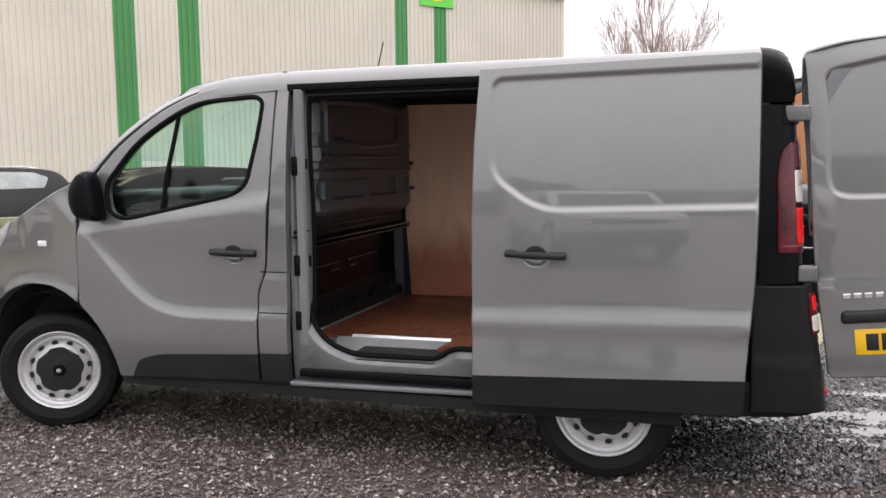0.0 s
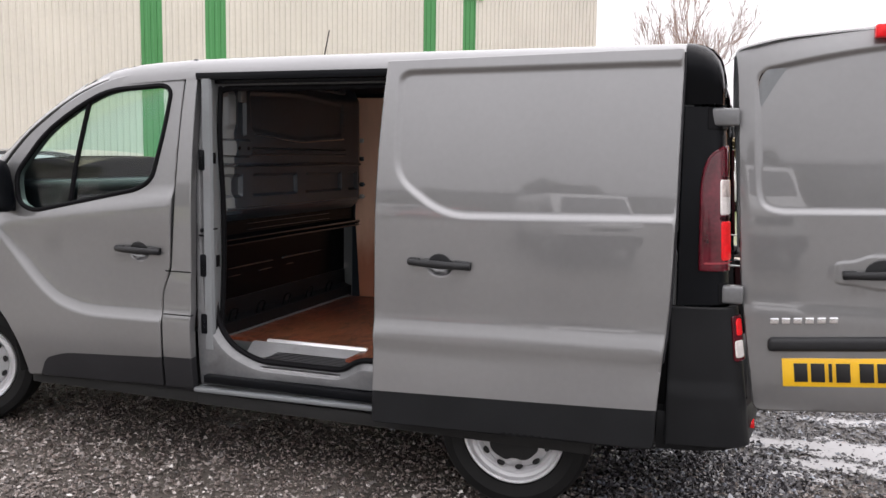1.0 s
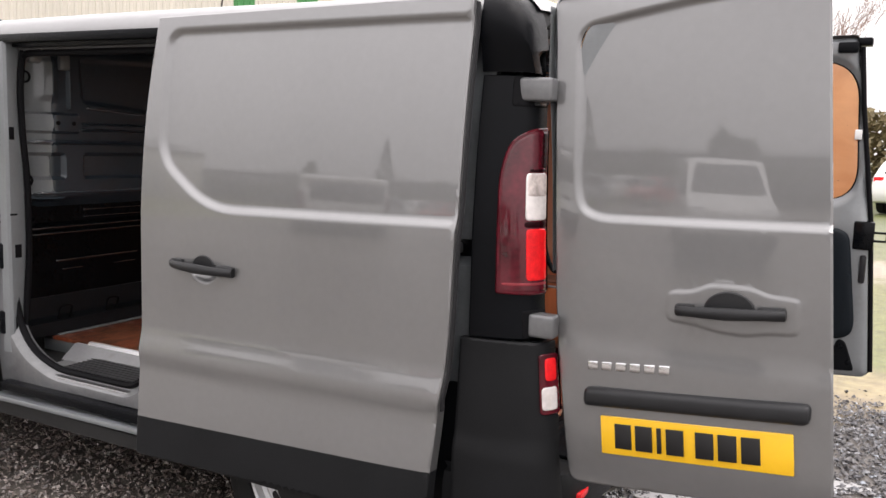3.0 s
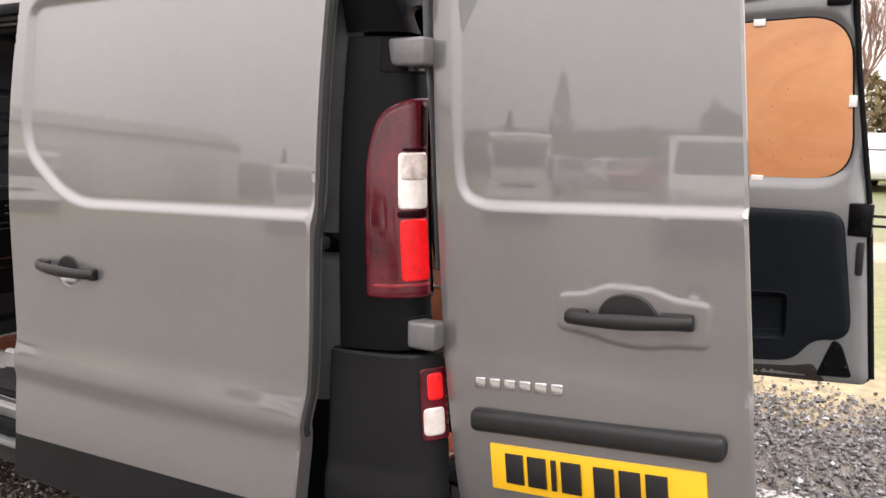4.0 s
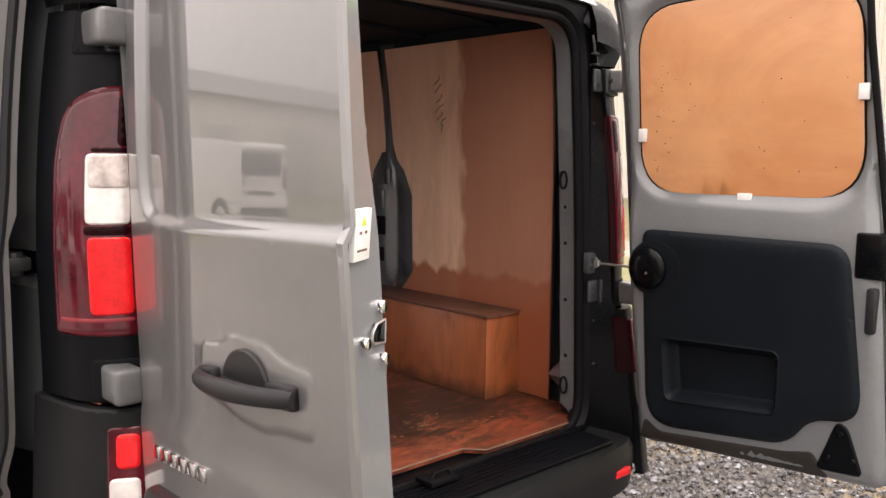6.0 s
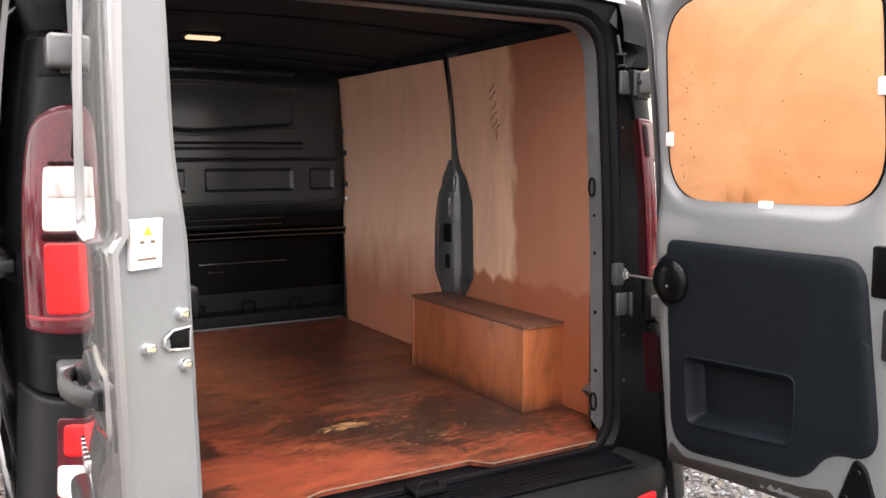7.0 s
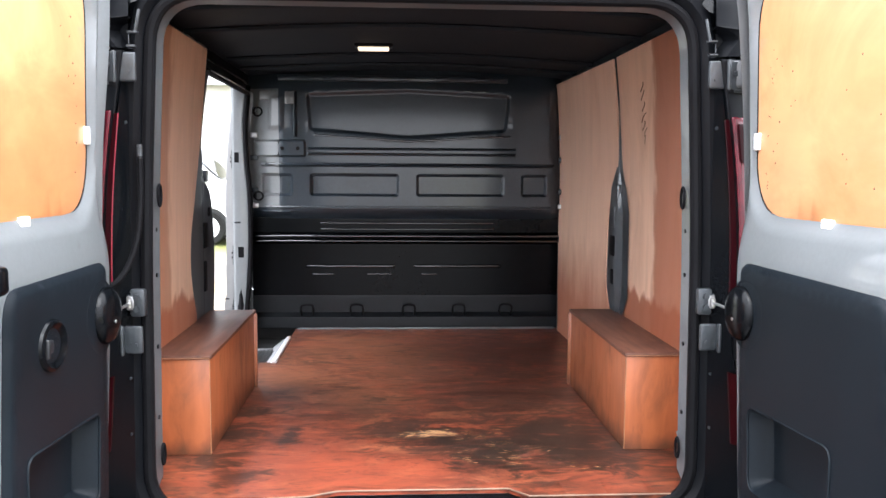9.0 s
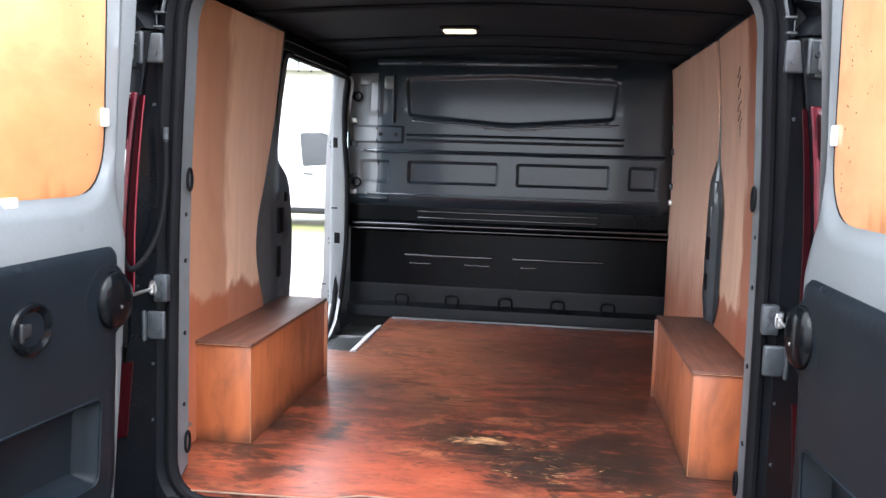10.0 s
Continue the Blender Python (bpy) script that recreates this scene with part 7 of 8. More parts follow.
# cab: dash, wheel, seats
part("dashboard", join(box(-3.86, -3.42, 0.12, 1.85, 0.95, 1.37, 0.08, 3), box(-3.66, -3.44, 1.18, 1.6, 1.3, 1.42, 0.04)), BLACKP, VAN)
bmw = tube([(-3.34 + 0.09 * math.sin(a), 1.38 + 0.19 * math.cos(a), 1.27 + 0.17 * math.sin(a)) for a in [2 * math.pi * k / 24 for k in range(24)]], 0.015, 8, True)
part("steering_wheel", join(bmw, tube([(-3.34, 1.2, 1.2), (-3.34, 1.56, 1.2)], 0.018, 8), tube([(-3.34, 1.38, 1.2), (-3.55, 1.38, 1.1)], 0.03, 8)), BLACKP, VAN)
for y0, y1 in ((0.25, 1.05), (1.15, 1.65)):
    part("cab_seat", join(box(-3.25, -2.80, y0, y1, 0.72, 0.90, 0.05, 3), box(-2.95, -2.78, y0, y1, 0.85, 1.36, 0.06, 3)), BLACKP, VAN)

# ---- loose stones and puddles on the yard ----
def stones(name, count, area, size, seed, label, mat):
    """Thousands of little angular stones pressed into the ground, as one mesh."""
    r = np.random.RandomState(seed)
    base = np.array([(1, 0, 0), (0, 1, 0), (-1, 0, 0), (0, -1, 0), (0, 0, 1), (0, 0, -1.0)])
    tris = np.array([(0, 1, 4), (1, 2, 4), (2, 3, 4), (3, 0, 4), (1, 0, 5), (2, 1, 5), (3, 2, 5), (0, 3, 5)])
    x0, x1, y0, y1 = area
    # thinning out towards the rim of the spread
    C = np.stack([(x0 + x1) / 2 + (x1 - x0) / 2 * (r.uniform(-1, 1, count) + r.normal(0, 0.13, count)), (y0 + y1) / 2 + (y1 - y0) / 2 * (r.uniform(-1, 1, count) + r.normal(0, 0.13, count)), np.zeros(count)], 1)
    s = size * (0.35 + r.gamma(2.0, 0.4, count))
    s = np.minimum(s, size * 2.6)
    V = np.repeat(base[None], count, 0) * (1 + r.uniform(-0.4, 0.4, (count, 6, 3))) + r.uniform(-0.35, 0.35, (count, 6, 3))
    a = r.uniform(0, 6.28, count)
    ca, sa = np.cos(a), np.sin(a)
    X = V[:, :, 0] * ca[:, None] - V[:, :, 1] * sa[:, None]
    Y = V[:, :, 0] * sa[:, None] + V[:, :, 1] * ca[:, None]
    V = np.stack([X, Y, V[:, :, 2] * 0.6], 2) * s[:, None, None] + C[:, None, :]
    V[:, :, 2] += (s * 0.18)[:, None] + 0.002
    F = (tris[None] + (np.arange(count) * 6)[:, None, None]).reshape(-1, 3)
    me = bpy.data.meshes.new(name)
    me.from_pydata(V.reshape(-1, 3).tolist(), [], F.tolist())
    me.materials.append(mat)
    return tagged(new(name, me), label, "gravel", kind="stuff")


def stone_material(name, tint):
    """Wet broken stone, each piece of its own shade."""
    m = bpy.data.materials.new(name)
    m.use_nodes = True
    nt = m.node_tree
    gi = nt.nodes.new("ShaderNodeNewGeometry")
    cr = nt.nodes.new("ShaderNodeValToRGB")
    for pos, c in ((0.0, (0.03, 0.0245, 0.0225)), (0.35, (0.08, 0.064, 0.057)), (0.7, (0.15, 0.122, 0.108)), (0.93, (0.29, 0.255, 0.235)), (1.0, (0.55, 0.52, 0.5))):
        if pos in (0.0, 1.0):
            el = cr.color_ramp.elements[0 if pos == 0.0 else -1]
        else:
            el = cr.color_ramp.elements.new(pos)
        el.color = (*[a * b for a, b in zip(c, tint)], 1)
    nt.links.new(gi.outputs["Random Per Island"], cr.inputs["Fac"])
    nt.links.new(cr.outputs["Color"], nt.nodes["Principled BSDF"].inputs["Base Color"])
    nt.nodes["Principled BSDF"].inputs["Roughness"].default_value = 0.22
    return m


STONE = stone_material("loose_stone", (1, 1, 1))
GREYSTONE = stone_material("wet_grey_stone", (0.62, 0.72, 0.84))
stones("loose_gravel", 62000, (-5.2, 2.4, -1.3, 0.9), 0.0062, 3, "loose wet brown-grey gravel on the yard", STONE)
stones("loose_gravel", 42000, (-1.5, 3.4, 0.9, 3.5), 0.0072, 7, "loose wet grey gravel behind the van", GREYSTONE)
stones("loose_gravel", 7000, (-10, 7, -6.5, -3.5), 0.012, 9, "loose wet brown-grey gravel on the open yard", STONE)

# dark tint holds both the soaking and the van's shade
WETSHADESTONE = stone_material("soaked_shaded_stone", (0.3, 0.34, 0.42))
stones("loose_gravel", 9000, (-0.72, 0.22, 0.30, 1.12), 0.0078, 12, "soaked and shaded blue-black gravel beside the rear wheel", WETSHADESTONE)

WATER = bpy.data.materials.new("puddle_water")
WATER.use_nodes = True
wb = WATER.node_tree.nodes["Principled BSDF"]
# pale base stands in for part of the sky glare on the water
wb.inputs["Base Color"].default_value = (0.29, 0.285, 0.285, 1)
wb.inputs["Roughness"].default_value = 0.06
wb.inputs["IOR"].default_value = 1.5
rg = random.Random(3)


def blot(cx, cy, rx, ry, n=130):
    ph = [rg.uniform(0, 6.28) for _ in range(5)]
    return [(cx + rx * k * math.cos(a), cy + ry * k * math.sin(a)) for a in [2 * math.pi * i / n for i in range(n)]
            for k in [1 + 0.22 * math.sin(2 * a + ph[0]) + 0.16 * math.sin(3 * a + ph[1]) + 0.12 * math.sin(7 * a + ph[2]) + 0.08 * math.sin(11 * a + ph[3]) + 0.06 * math.sin(23 * a + ph[4]) + 0.05 * math.sin(41 * a + ph[2])]]


for cx, cy, rx, ry in ((0.30, 1.46, 0.30, 0.15), (0.66, 1.50, 0.42, 0.20), (0.16, 0.96, 0.26, 0.08), (-0.05, 0.90, 0.16, 0.05), (-0.42, 1.06, 0.16, 0.10), (-0.2, 1.26, 0.16, 0.09), (0.85, 1.1, 0.34, 0.10), (0.55, 2.0, 0.3, 0.08), (0.36, 1.17, 0.34, 0.10), (0.04, 1.46, 0.12, 0.16), (-2.75, 0.62, 0.16, 0.05)):
    rim = blot(cx, cy, rx, ry)
    b = skin(rim, lambda P: np.stack([P[:, 0], P[:, 1], 0.002 + 0.0095 * ease(sdist(P, rim) / 0.10)], 1), (0, 0, 1), 0, step=0.03, edge=0.0)
    tagged(new("puddle", finish(b, "puddle", WATER)), "shallow rain puddle among wet gravel", "puddle", "puddles")

# ---- parked vehicles ----
WHITEP = material("white_vehicle_paint", (0.74, 0.74, 0.73), 0.3, 0, 0.03, 2, 60, coat=0.7)
DARKCAR = material("dark_vehicle_paint", (0.012, 0.012, 0.014), 0.3, 0, 0.05, 2, 60, coat=0.25)
REDCAR = material("red_vehicle_paint", (0.35, 0.03, 0.03), 0.3, 0, 0.05, 2, 60, coat=0.8)
SILVER = material("silver_vehicle_paint", (0.4, 0.41, 0.42), 0.3, 0.3, 0.05, 2, 60, coat=0.8)
TINT = material("dark_vehicle_glass", (0.012, 0.014, 0.015), 0.05, 0, 0.1, 4, 20, coat=0.6)


def vehicle(name, L, W, H, body, glass_top, glass_low, paint, label, category, nose=0.3):
    """A parked vehicle, nose to -x, standing at the origin. body: (x, z) outline of the side; the windows run between two heights."""
    t = thing(name, (0, 0, 0), label, category)
    out = smooth_line(body, 4)
    hw = W / 2

    def half(z):
        return hw - 0.03 - 0.14 * max(0.0, (z - glass_low) / max(0.1, H - glass_low)) ** 1.2 * (1.0 if H < 1.7 else 0.5)

    rows = []
    for s in (-1.0, -0.985, -0.9, 0.0, 0.9, 0.985, 1.0):
        sh = 0.94 if abs(s) == 1.0 else (0.99 if abs(s) == 0.985 else 1.0)
        cx, cz = L / 2, H * 0.45
        rows.append([(cx + (x - cx) * (sh if abs(s) > 0.9 else 1), s * half(z), cz + (z - cz) * (sh if abs(s) > 0.9 else 1.0 + (0.0 if abs(s) > 0.5 else 0.012))) for x, z in out])
    bm = loft(rows, True)
    bm.faces.new([v for v in bm.verts][:len(out)])
    bm.faces.new([v for v in bm.verts][-len(out):][::-1])
    bmesh.ops.recalc_face_normals(bm, faces=bm.faces)
    part("body", bm, paint, t)
    return t, half


def add_wheels(t, xs, hw, R):
    for x in xs:
        for s in (-1, 1):
            b = lathe([(0.0, 0.0), (R * 0.62, 0.0), (R * 0.66, -0.015), (R * 0.92, -0.02), (R, 0.02), (R, 0.17), (R * 0.9, 0.2), (0, 0.2)], 28)
            if s > 0:
                b = moved(b, Matrix.Rotation(math.pi, 4, "Z"))
            wh = part("wheel", moved(b, Matrix.Translation((x, s * (hw - 0.01), R))), TYRE, t)
            c = lathe([(0.0, -0.012), (R * 0.2, -0.016), (R * 0.55, -0.006), (R * 0.6, -0.022), (R * 0.63, -0.01)], 24)
            if s > 0:
                c = moved(c, Matrix.Rotation(math.pi, 4, "Z"))
            part("rim", moved(c, Matrix.Translation((x, s * (hw - 0.01), R))), STEEL, wh)
            ar = skin([(x + R * 1.17 * math.cos(a), R + R * 1.17 * math.sin(a)) for a in [2 * math.pi * k / 24 for k in range(24)]], lambda P: np.stack([P[:, 0], np.full(len(P), s * (hw - 0.022)), np.maximum(P[:, 1], 0.2)], 1), (0, s, 0), 0.01, step=0.2, edge=0.001)
            part("wheel_arch", ar, UNDER, t)


def pane(t, poly, half, s, proud=0.006, mat=None):
    part("side_window", skin(rounded(poly, 0.05, 3), lambda P: np.stack([P[:, 0], s * (np.array([half(z) for z in P[:, 1]]) + proud), P[:, 1]], 1), (0, s, 0), 0.01, step=0.15, edge=0.002), mat or TINT, t)


def end_pane(t, x0, z0, x1, z1, w0, w1, name, mat=None, lift=0.012):
    d = Vector((-(z1 - z0), 0, x1 - x0)).normalized()
    if d.z < 0:
        d = -d
    q = [(-w0, 0), (w0, 0), (w1, 1), (-w1, 1)]
    b = skin(rounded(q, 0.08, 3), lambda P: np.stack([x0 + (x1 - x0) * P[:, 1] + d.x * lift, P[:, 0], z0 + (z1 - z0) * P[:, 1] + d.z * lift], 1), tuple(d), 0.008, step=0.2, edge=0.002)
    part(name, b, mat or TINT, t)


def white_van():
    body = [(0.05, 0.35), (0.0, 0.75), (0.08, 1.0), (0.75, 1.25), (1.35, 1.80), (1.65, 1.93), (2.6, 1.97), (4.9, 1.95), (4.98, 1.6), (5.0, 0.8), (4.96, 0.36), (4.0, 0.33), (1.5, 0.33)]
    t, half = vehicle("white_van", 5.0, 1.95, 1.97, body, 1.8, 1.2, WHITEP, "white panel van parked on the far side of the yard", "van")
    for s in (-1, 1):
        pane(t, [(0.98, 1.24), (2.0, 1.16), (2.08, 1.80), (1.60, 1.82), (1.32, 1.68)], half, s)
        part("door_mirror", box(0.92, 1.06, s * 1.0 - 0.1, s * 1.0 + 0.1, 1.2, 1.42, 0.03), BLACKP, t)
        part("headlamp", box(0.02, 0.32, s * 0.72 - 0.16, s * 0.72 + 0.16, 0.82, 1.0, 0.04), HEADL, t)
        part("door_handle", box(1.78, 1.98, s * 0.975 - 0.015, s * 0.975 + 0.015, 1.0, 1.03, 0.006), BLACKP, t)
        part("tail_lamp", box(4.93, 5.03, s * 0.86 - 0.07, s * 0.86 + 0.07, 0.95, 1.45, 0.02), TAIL_RED, t)
    end_pane(t, 0.72, 1.25, 1.38, 1.82, 0.82, 0.72, "windscreen")
    part("grille", box(-0.01, 0.08, -0.55, 0.55, 0.66, 0.80, 0.02), GLOSSB, t)
    part("front_bumper", box(-0.03, 0.3, -0.95, 0.95, 0.28, 0.52, 0.05), CLAD, t)
    part("rear_window", box(4.95, 5.035, -0.72, 0.72, 1.22, 1.74, 0.02), TINT, t)
    part("rear_bumper", box(4.9, 5.06, -0.95, 0.95, 0.3, 0.5, 0.03), CLAD, t)
    part("rear_strip", box(4.95, 5.03, -0.5, 0.5, 0.78, 0.86, 0.01), CLAD, t)
    part("door_seam", box(4.95, 5.012, -0.008, 0.008, 0.5, 1.85, 0.0), CLAD, t)
    part("sill", box(1.5, 4.0, -0.97, 0.97, 0.24, 0.36, 0.02), CLAD, t)
    add_wheels(t, (0.93, 4.03), 0.97, 0.33)
    return t


def hatchback(name, paint, label, glazing=None):
    body = [(0.05, 0.32), (0.0, 0.62), (0.12, 0.82), (0.95, 1.0), (1.55, 1.38), (2.0, 1.52), (3.0, 1.53), (3.75, 1.42), (4.1, 1.05), (4.2, 0.85), (4.2, 0.36), (3.4, 0.3), (1.2, 0.3)]
    t, half = vehicle(name, 4.2, 1.78, 1.53, body, 1.45, 0.98, paint, label, "car")
    for s in (-1, 1):
        pane(t, [(1.22, 1.02), (2.35, 1.0), (2.35, 1.43), (1.9, 1.43), (1.68, 1.34)], half, s, mat=glazing)
        pane(t, [(2.42, 1.0), (3.45, 1.02), (3.55, 1.28), (3.2, 1.42), (2.42, 1.44)], half, s, mat=glazing)
        part("door_mirror", box(1.25, 1.38, s * 0.93 - 0.08, s * 0.93 + 0.08, 1.0, 1.12, 0.03), paint, t)
        part("headlamp", box(0.04, 0.35, s * 0.62 - 0.18, s * 0.62 + 0.18, 0.66, 0.8, 0.04), HEADL, t)
        part("tail_lamp", box(4.0, 4.19, s * 0.7 - 0.13, s * 0.7 + 0.13, 0.8, 1.0, 0.03), TAIL_BRIGHT, t)
        part("roof_rail", tube([(1.85, s * 0.6, 1.52), (2.0, s * 0.6, 1.56), (3.1, s * 0.6, 1.57), (3.3, s * 0.6, 1.52)], 0.014, 6), ZINC, t)
    end_pane(t, 0.98, 1.03, 1.60, 1.41, 0.70, 0.60, "windscreen")
    end_pane(t, 4.08, 1.08, 3.74, 1.42, 0.62, 0.55, "rear_window")
    part("grille", box(-0.01, 0.08, -0.5, 0.5, 0.42, 0.56, 0.02), GLOSSB, t)
    add_wheels(t, (0.82, 3.42), 0.88, 0.31)
    return t


V0 = white_van()
V0.matrix_basis = pose(-15.0, -1.64, 0, 0, 0, -90)
for m in (pose(-1.5, -8.45, 0, 0, 0, -113), pose(-9.95, -13.4, 0, 0, 0, 53), pose(-18.5, -9.75, 0, 0, 0, 28), pose(5.2, -15.5, 0, 0, 0, -100), pose(9.5, -8.5, 0, 0, 0, 200)):
    tagged(copy_thing(V0, m), group="white vans in the yard")
tagged(V0, group="white vans in the yard")
# opaque pale grey imitates the bright view through the car's windows
CARGLASS = material("painted_see_through_glass", (0.34, 0.37, 0.38), 0.06, 0, 0.2, 2, 9, coat=0.6)
C0 = hatchback("dark_car", DARKCAR, "black car with roof rails parked before the warehouse", CARGLASS)
C0.matrix_basis = pose(-19.65, 11.98, 0, 0, 0, 47)
C1 = hatchback("white_car", WHITEP, "white car parked on grass by the hedge")
C1.matrix_basis = pose(2.6, 26.5, 0, 0, 0, 250)
C2 = hatchback("red_car", REDCAR, "red car parked on grass by the hedge")
C2.matrix_basis = pose(4.4, 29.0, 0, 0, 0, 262)
copy_thing(C2, pose(-3.6, 24.8, 0, 0, 0, 80))
C3 = hatchback("silver_car", SILVER, "silver car parked in the yard")
C3.matrix_basis = pose(-13.5, -19.0, 0, 0, 0, -80)
copy_thing(C1, pose(-14.4, -26.0, 0, 0, 0, -70))
copy_thing(C2, pose(-11.4, -25.4, 0, 0, 0, -75))
copy_thing(C3, pose(-6.4, 25.0, 0, 0, 0, 75))
copy_thing(C1, pose(-0.6, 27.2, 0, 0, 0, 262))
copy_thing(C0, pose(4.6, -18.5, 0, 0, 0, -88))

# ---- trees, hedge and far buildings ----
BARK = material("grey_brown_bark", (0.13, 0.105, 0.085), 0.85, 0, 0.3, 4, 40, bump=0.01, bump_scale=20)
TWIG = material("bare_twig_bark", (0.30, 0.20, 0.16), 0.85, 0, 0.3, 4, 40)
LEAF = material("dull_evergreen_leaf", (0.085, 0.095, 0.055), 0.7, 0, 0.4, 1.2, 9)
LEAFY = material("yellowing_hedge_leaf", (0.14, 0.11, 0.05), 0.7, 0, 0.4, 0.9, 7)


FINE = [0.006]


def limb(p, d, length, r, depth, rnd, segs, tips, spread=0.75):
    """Adds a limb and its finer branches as tapered bent bars."""
    pts, rad, q = [p], [r], p
    v = d
    for i in range(4):
        v = (v + Vector((rnd.gauss(0, 0.16), rnd.gauss(0, 0.16), rnd.gauss(0.06, 0.1)))).normalized()
        q = q + v * (length / 4)
        pts.append(q)
        rad.append(r * (1 - 0.72 * (i + 1) / 4))
    segs.append((pts, rad))
    tips.append(q)
    if depth:
        for k in range(5 if depth > 1 else 6):
            i = rnd.choice((1, 2, 2, 3, 3, 4))
            w = (v + Vector((rnd.gauss(0, spread), rnd.gauss(0, spread), rnd.gauss(0.25, 0.4)))).normalized()
            limb(pts[i], w, length * rnd.uniform(0.5, 0.72), max(FINE[0], rad[i] * 0.62), depth - 1, rnd, segs, tips, spread)


def tree(x, y, h, seed, label, bare=True, leaf=None, r0=0.2, fine=0.006, spread=0.75):
    FINE[0] = fine
    rnd = random.Random(seed)
    t = thing("tree", (x, y, 0), label, "tree")
    segs, tips = [], []
    limb(Vector((x, y, 0)), Vector((0, 0, 1)), h * 0.5, r0, 0, rnd, segs, tips)
    trunk = segs[0]
    part("trunk", tube(trunk[0], [max(a, r0 * 0.55) for a in trunk[1]], 10), BARK, t)
    segs2, tips2 = [], []
    for k in range(9):
        i = rnd.choice((2, 3, 3, 4, 4))
        a = 2 * math.pi * k / 9 + rnd.uniform(-0.3, 0.3)
        limb(trunk[0][i], Vector((math.cos(a) * spread, math.sin(a) * spread, 0.75)).normalized(), h * rnd.uniform(0.3, 0.42), r0 * 0.4, 3 if bare else 2, rnd, segs2, tips2, spread)
    part("bare_crown" if bare else "bough", join(*[tube(p, r, 4) for p, r in segs2]), TWIG if bare else BARK, t)
    if not bare:
        r = np.random.RandomState(seed)
        c = np.array([tuple(q) for q in tips2])
        n = 60
        C = np.repeat(c, n, 0) + r.normal(0, h * 0.035, (len(c) * n, 3))
        part("crown", leaf_cloud("crown", C, 0.09 + h * 0.006, seed), leaf or LEAF, t)
    return t


def leaf_cloud(name, C, s, seed):
    """Small two-sided leaf blades, turned every way, round the given places."""
    r = np.random.RandomState(seed)
    n = len(C)
    u = r.normal(size=(n, 3))
    u /= np.linalg.norm(u, axis=1, keepdims=True)
    v = np.cross(u, r.normal(size=(n, 3)))
    v /= np.linalg.norm(v, axis=1, keepdims=True) + 1e-9
    k = (s * r.uniform(0.5, 1.3, n))[:, None]
    Q = np.stack([C - u * k, C - v * k * 0.45, C + u * k, C + v * k * 0.45], 1)
    me = bpy.data.meshes.new(name)
    me.from_pydata(Q.reshape(-1, 3).tolist(), [], np.arange(4 * n).reshape(-1, 4).tolist())
    me.materials.append(LEAF)
    return me


def hedge(name, x0, y0, x1, y1, h, deep, seed, mat, label):
    r = np.random.RandomState(seed)
    L = math.hypot(x1 - x0, y1 - y0)
    n = int(L * 900)
    t = r.uniform(0, 1, n)
    wave = 0.75 + 0.25 * np.sin(t * L * 0.5) + 0.18 * np.sin(t * L * 1.3 + 2) + 0.1 * np.sin(t * L * 3.1 + 1)
    z = r.uniform(0, 1, n) ** 0.8 * h * wave
    off = r.normal(0, deep * 0.4, n)
    C = np.stack([x0 + (x1 - x0) * t - (y1 - y0) / L * off, y0 + (y1 - y0) * t + (x1 - x0) / L * off, z], 1)
    me = leaf_cloud(name, C, 0.17, seed)
    me.materials.clear()
    me.materials.append(mat)
    return tagged(new(name, me), label, "hedge", kind="stuff")


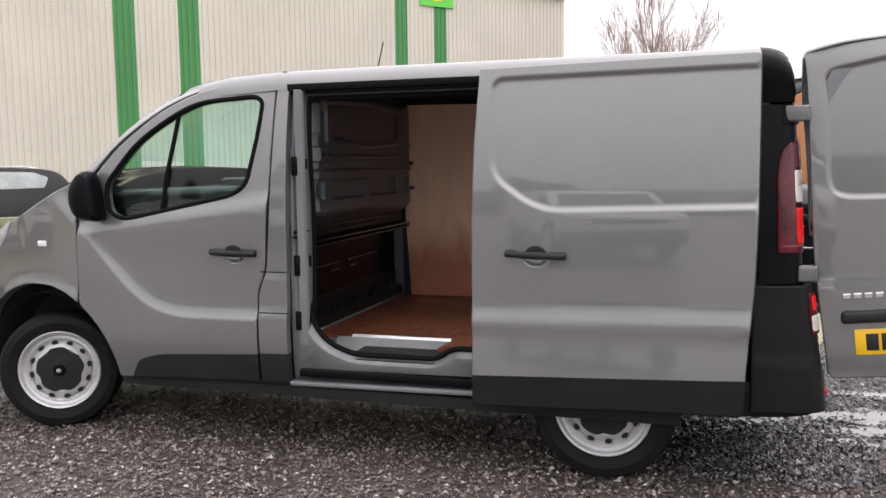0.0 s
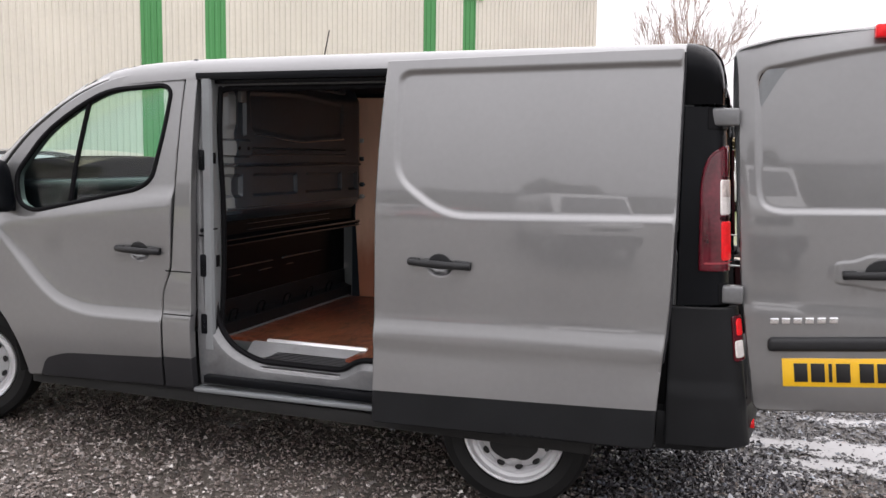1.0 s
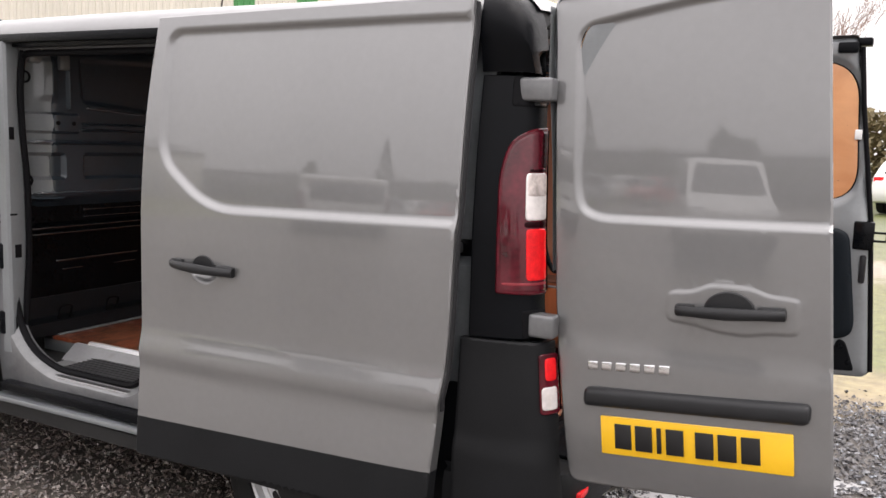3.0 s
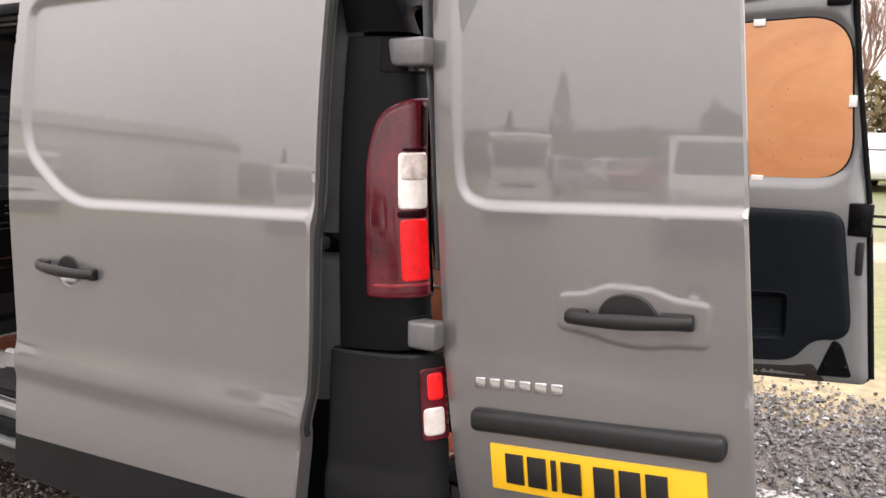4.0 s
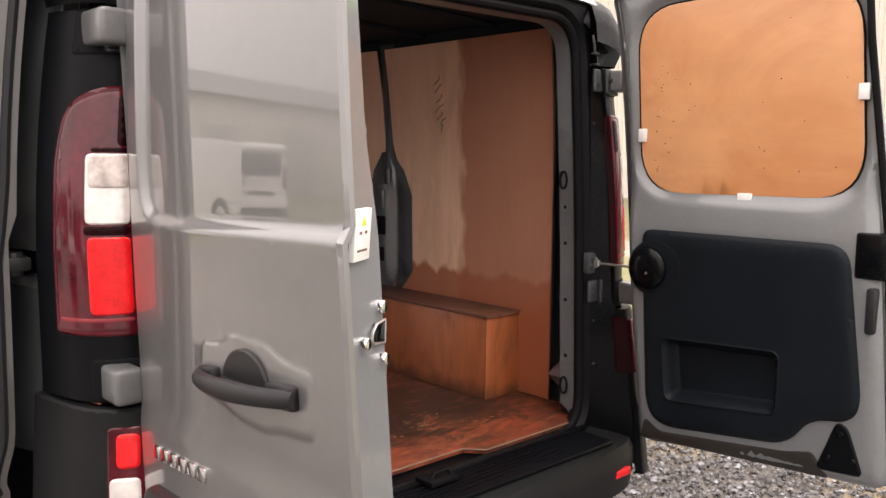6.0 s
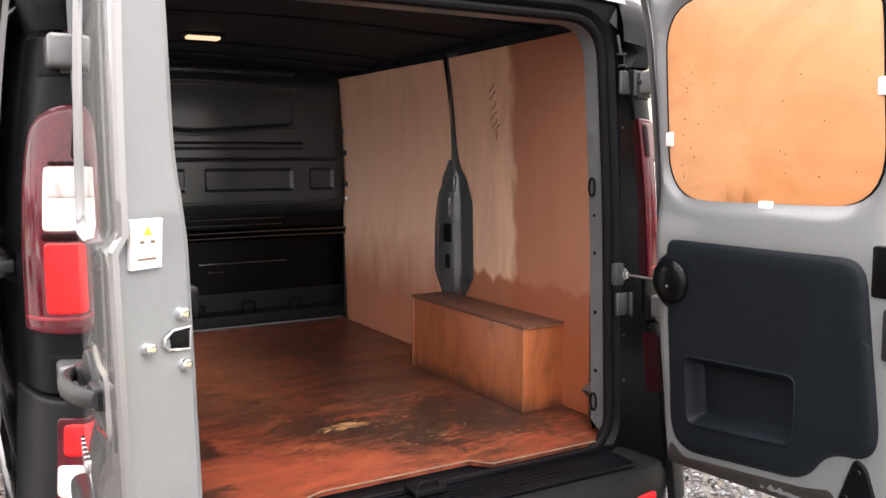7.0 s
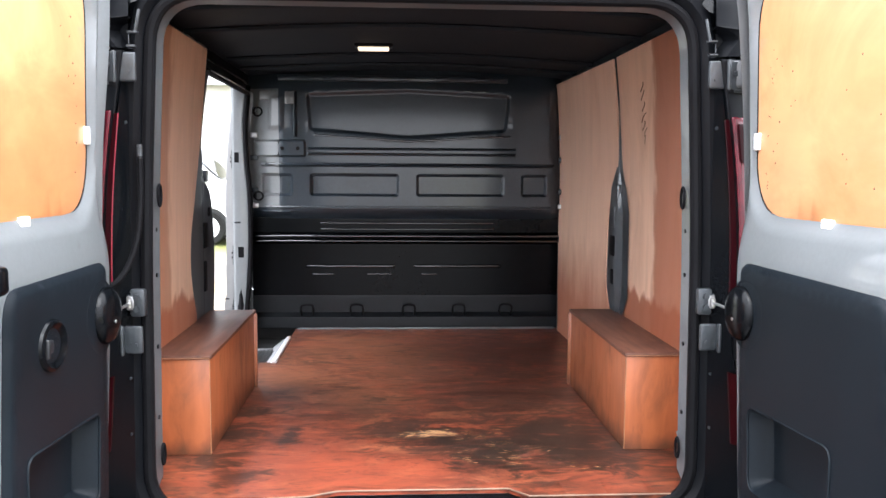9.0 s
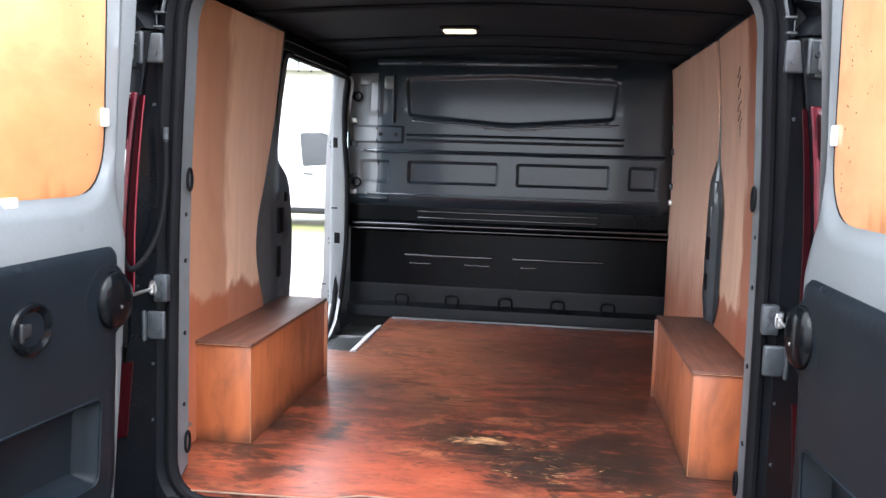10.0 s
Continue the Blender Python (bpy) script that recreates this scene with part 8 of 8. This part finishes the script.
tree(-3.2, 33.7, 8.0, 4, "bare winter tree with fine pinkish twigs", r0=0.16, fine=0.009, spread=0.27)
tree(-5.1, 34.5, 5.6, 11, "low bare winter tree with fine twigs", r0=0.10)
hedge("hedge", -2.5, 33, 30, 36, 3.6, 2.5, 3, LEAFY, "unkempt autumn hedge along the grass")
hedge("hedge", -45, -40, 40, -42, 3.2, 3.0, 5, LEAF, "dark hedge along the far side of the yard")
def conifer(x, y, h, seed, label):
    """A narrow evergreen: drooping whorls of needles round a straight trunk."""
    r = np.random.RandomState(seed)
    t = thing("conifer_tree", (x, y, 0), label, "tree")
    part("trunk", cyl((x, y, 0), (x, y, h * 0.95), 0.16, 0.03, 10), BARK, t)
    n = 800
    z = r.uniform(0.08, 1, n)
    ring = 0.65 + 0.35 * np.sin(z * 46)
    R = h * 0.26 * (1 - z) ** 0.7 * (0.8 + 0.2 * ring) * r.uniform(0.3, 1, n) ** 0.5
    a = r.uniform(0, 6.283, n)
    C = np.stack([x + R * np.cos(a), y + R * np.sin(a), z * h - R * 0.25], 1)
    part("crown", leaf_cloud("crown", C, 0.2, seed), LEAF, t)
    return t


conifer(-18.7, -30.5, 6.6, 21, "narrow dark conifer in the far hedge")
conifer(-22.2, -28.5, 4.2, 22, "narrow dark conifer in the far hedge")
tree(-8.8, -36, 4.6, 23, "dull evergreen tree in the far hedge", False, r0=0.12)
OFFW = material("off_white_render", (0.6, 0.58, 0.54), 0.6, 0, 0.06, 0.6, 8)
SLATE = material("grey_sheet_roof", (0.2, 0.2, 0.2), 0.6, 0, 0.1, 0.6, 8)
SHEDD = material("grey_shed_door", (0.4, 0.4, 0.39), 0.6, 0, 0.1, 0.6, 8)
SH = thing("low_shed", (-34, -12, 0), "long pale workshop with shallow grey roof", "building")
part("shed_wall", box(-38, -30, -30, 6, 0, 4.6, 0.02), OFFW, SH)
rows = [[(x, y, z) for x, z in ((-38.4, 4.5), (-34, 5.9), (-29.6, 4.5))] for y in (-30.4, 6.4)]
part("shed_roof", loft(rows), SLATE, SH)
for y in (-26, -19, -12, -5, 1.5):
    part("shed_door", box(-30.02, -29.94, y - 1.5, y + 1.5, 0.02, 3.2, 0.01), SHEDD, SH)
part("green_panel", box(-29.9, -29.82, -8.8, -8.1, 4.84, 5.3, 0.01), GREEN, SH)
for y in (-8.7, -8.2):
    part("panel_post", box(-29.94, -29.88, y - 0.03, y + 0.03, 4.45, 5.2, 0.005), SLATE, SH)
ST = thing("long_store", (-20, -50, 0), "long low grey store building beyond the hedge", "building")
part("store_wall", box(-70, 30, -56, -48, 0, 4.0, 0.02), SLATE, ST)
part("store_roof", loft([[(-71, y, z), (31, y, z)] for y, z in ((-47.6, 3.95), (-52, 4.7), (-56.4, 3.95))]), SLATE, ST)
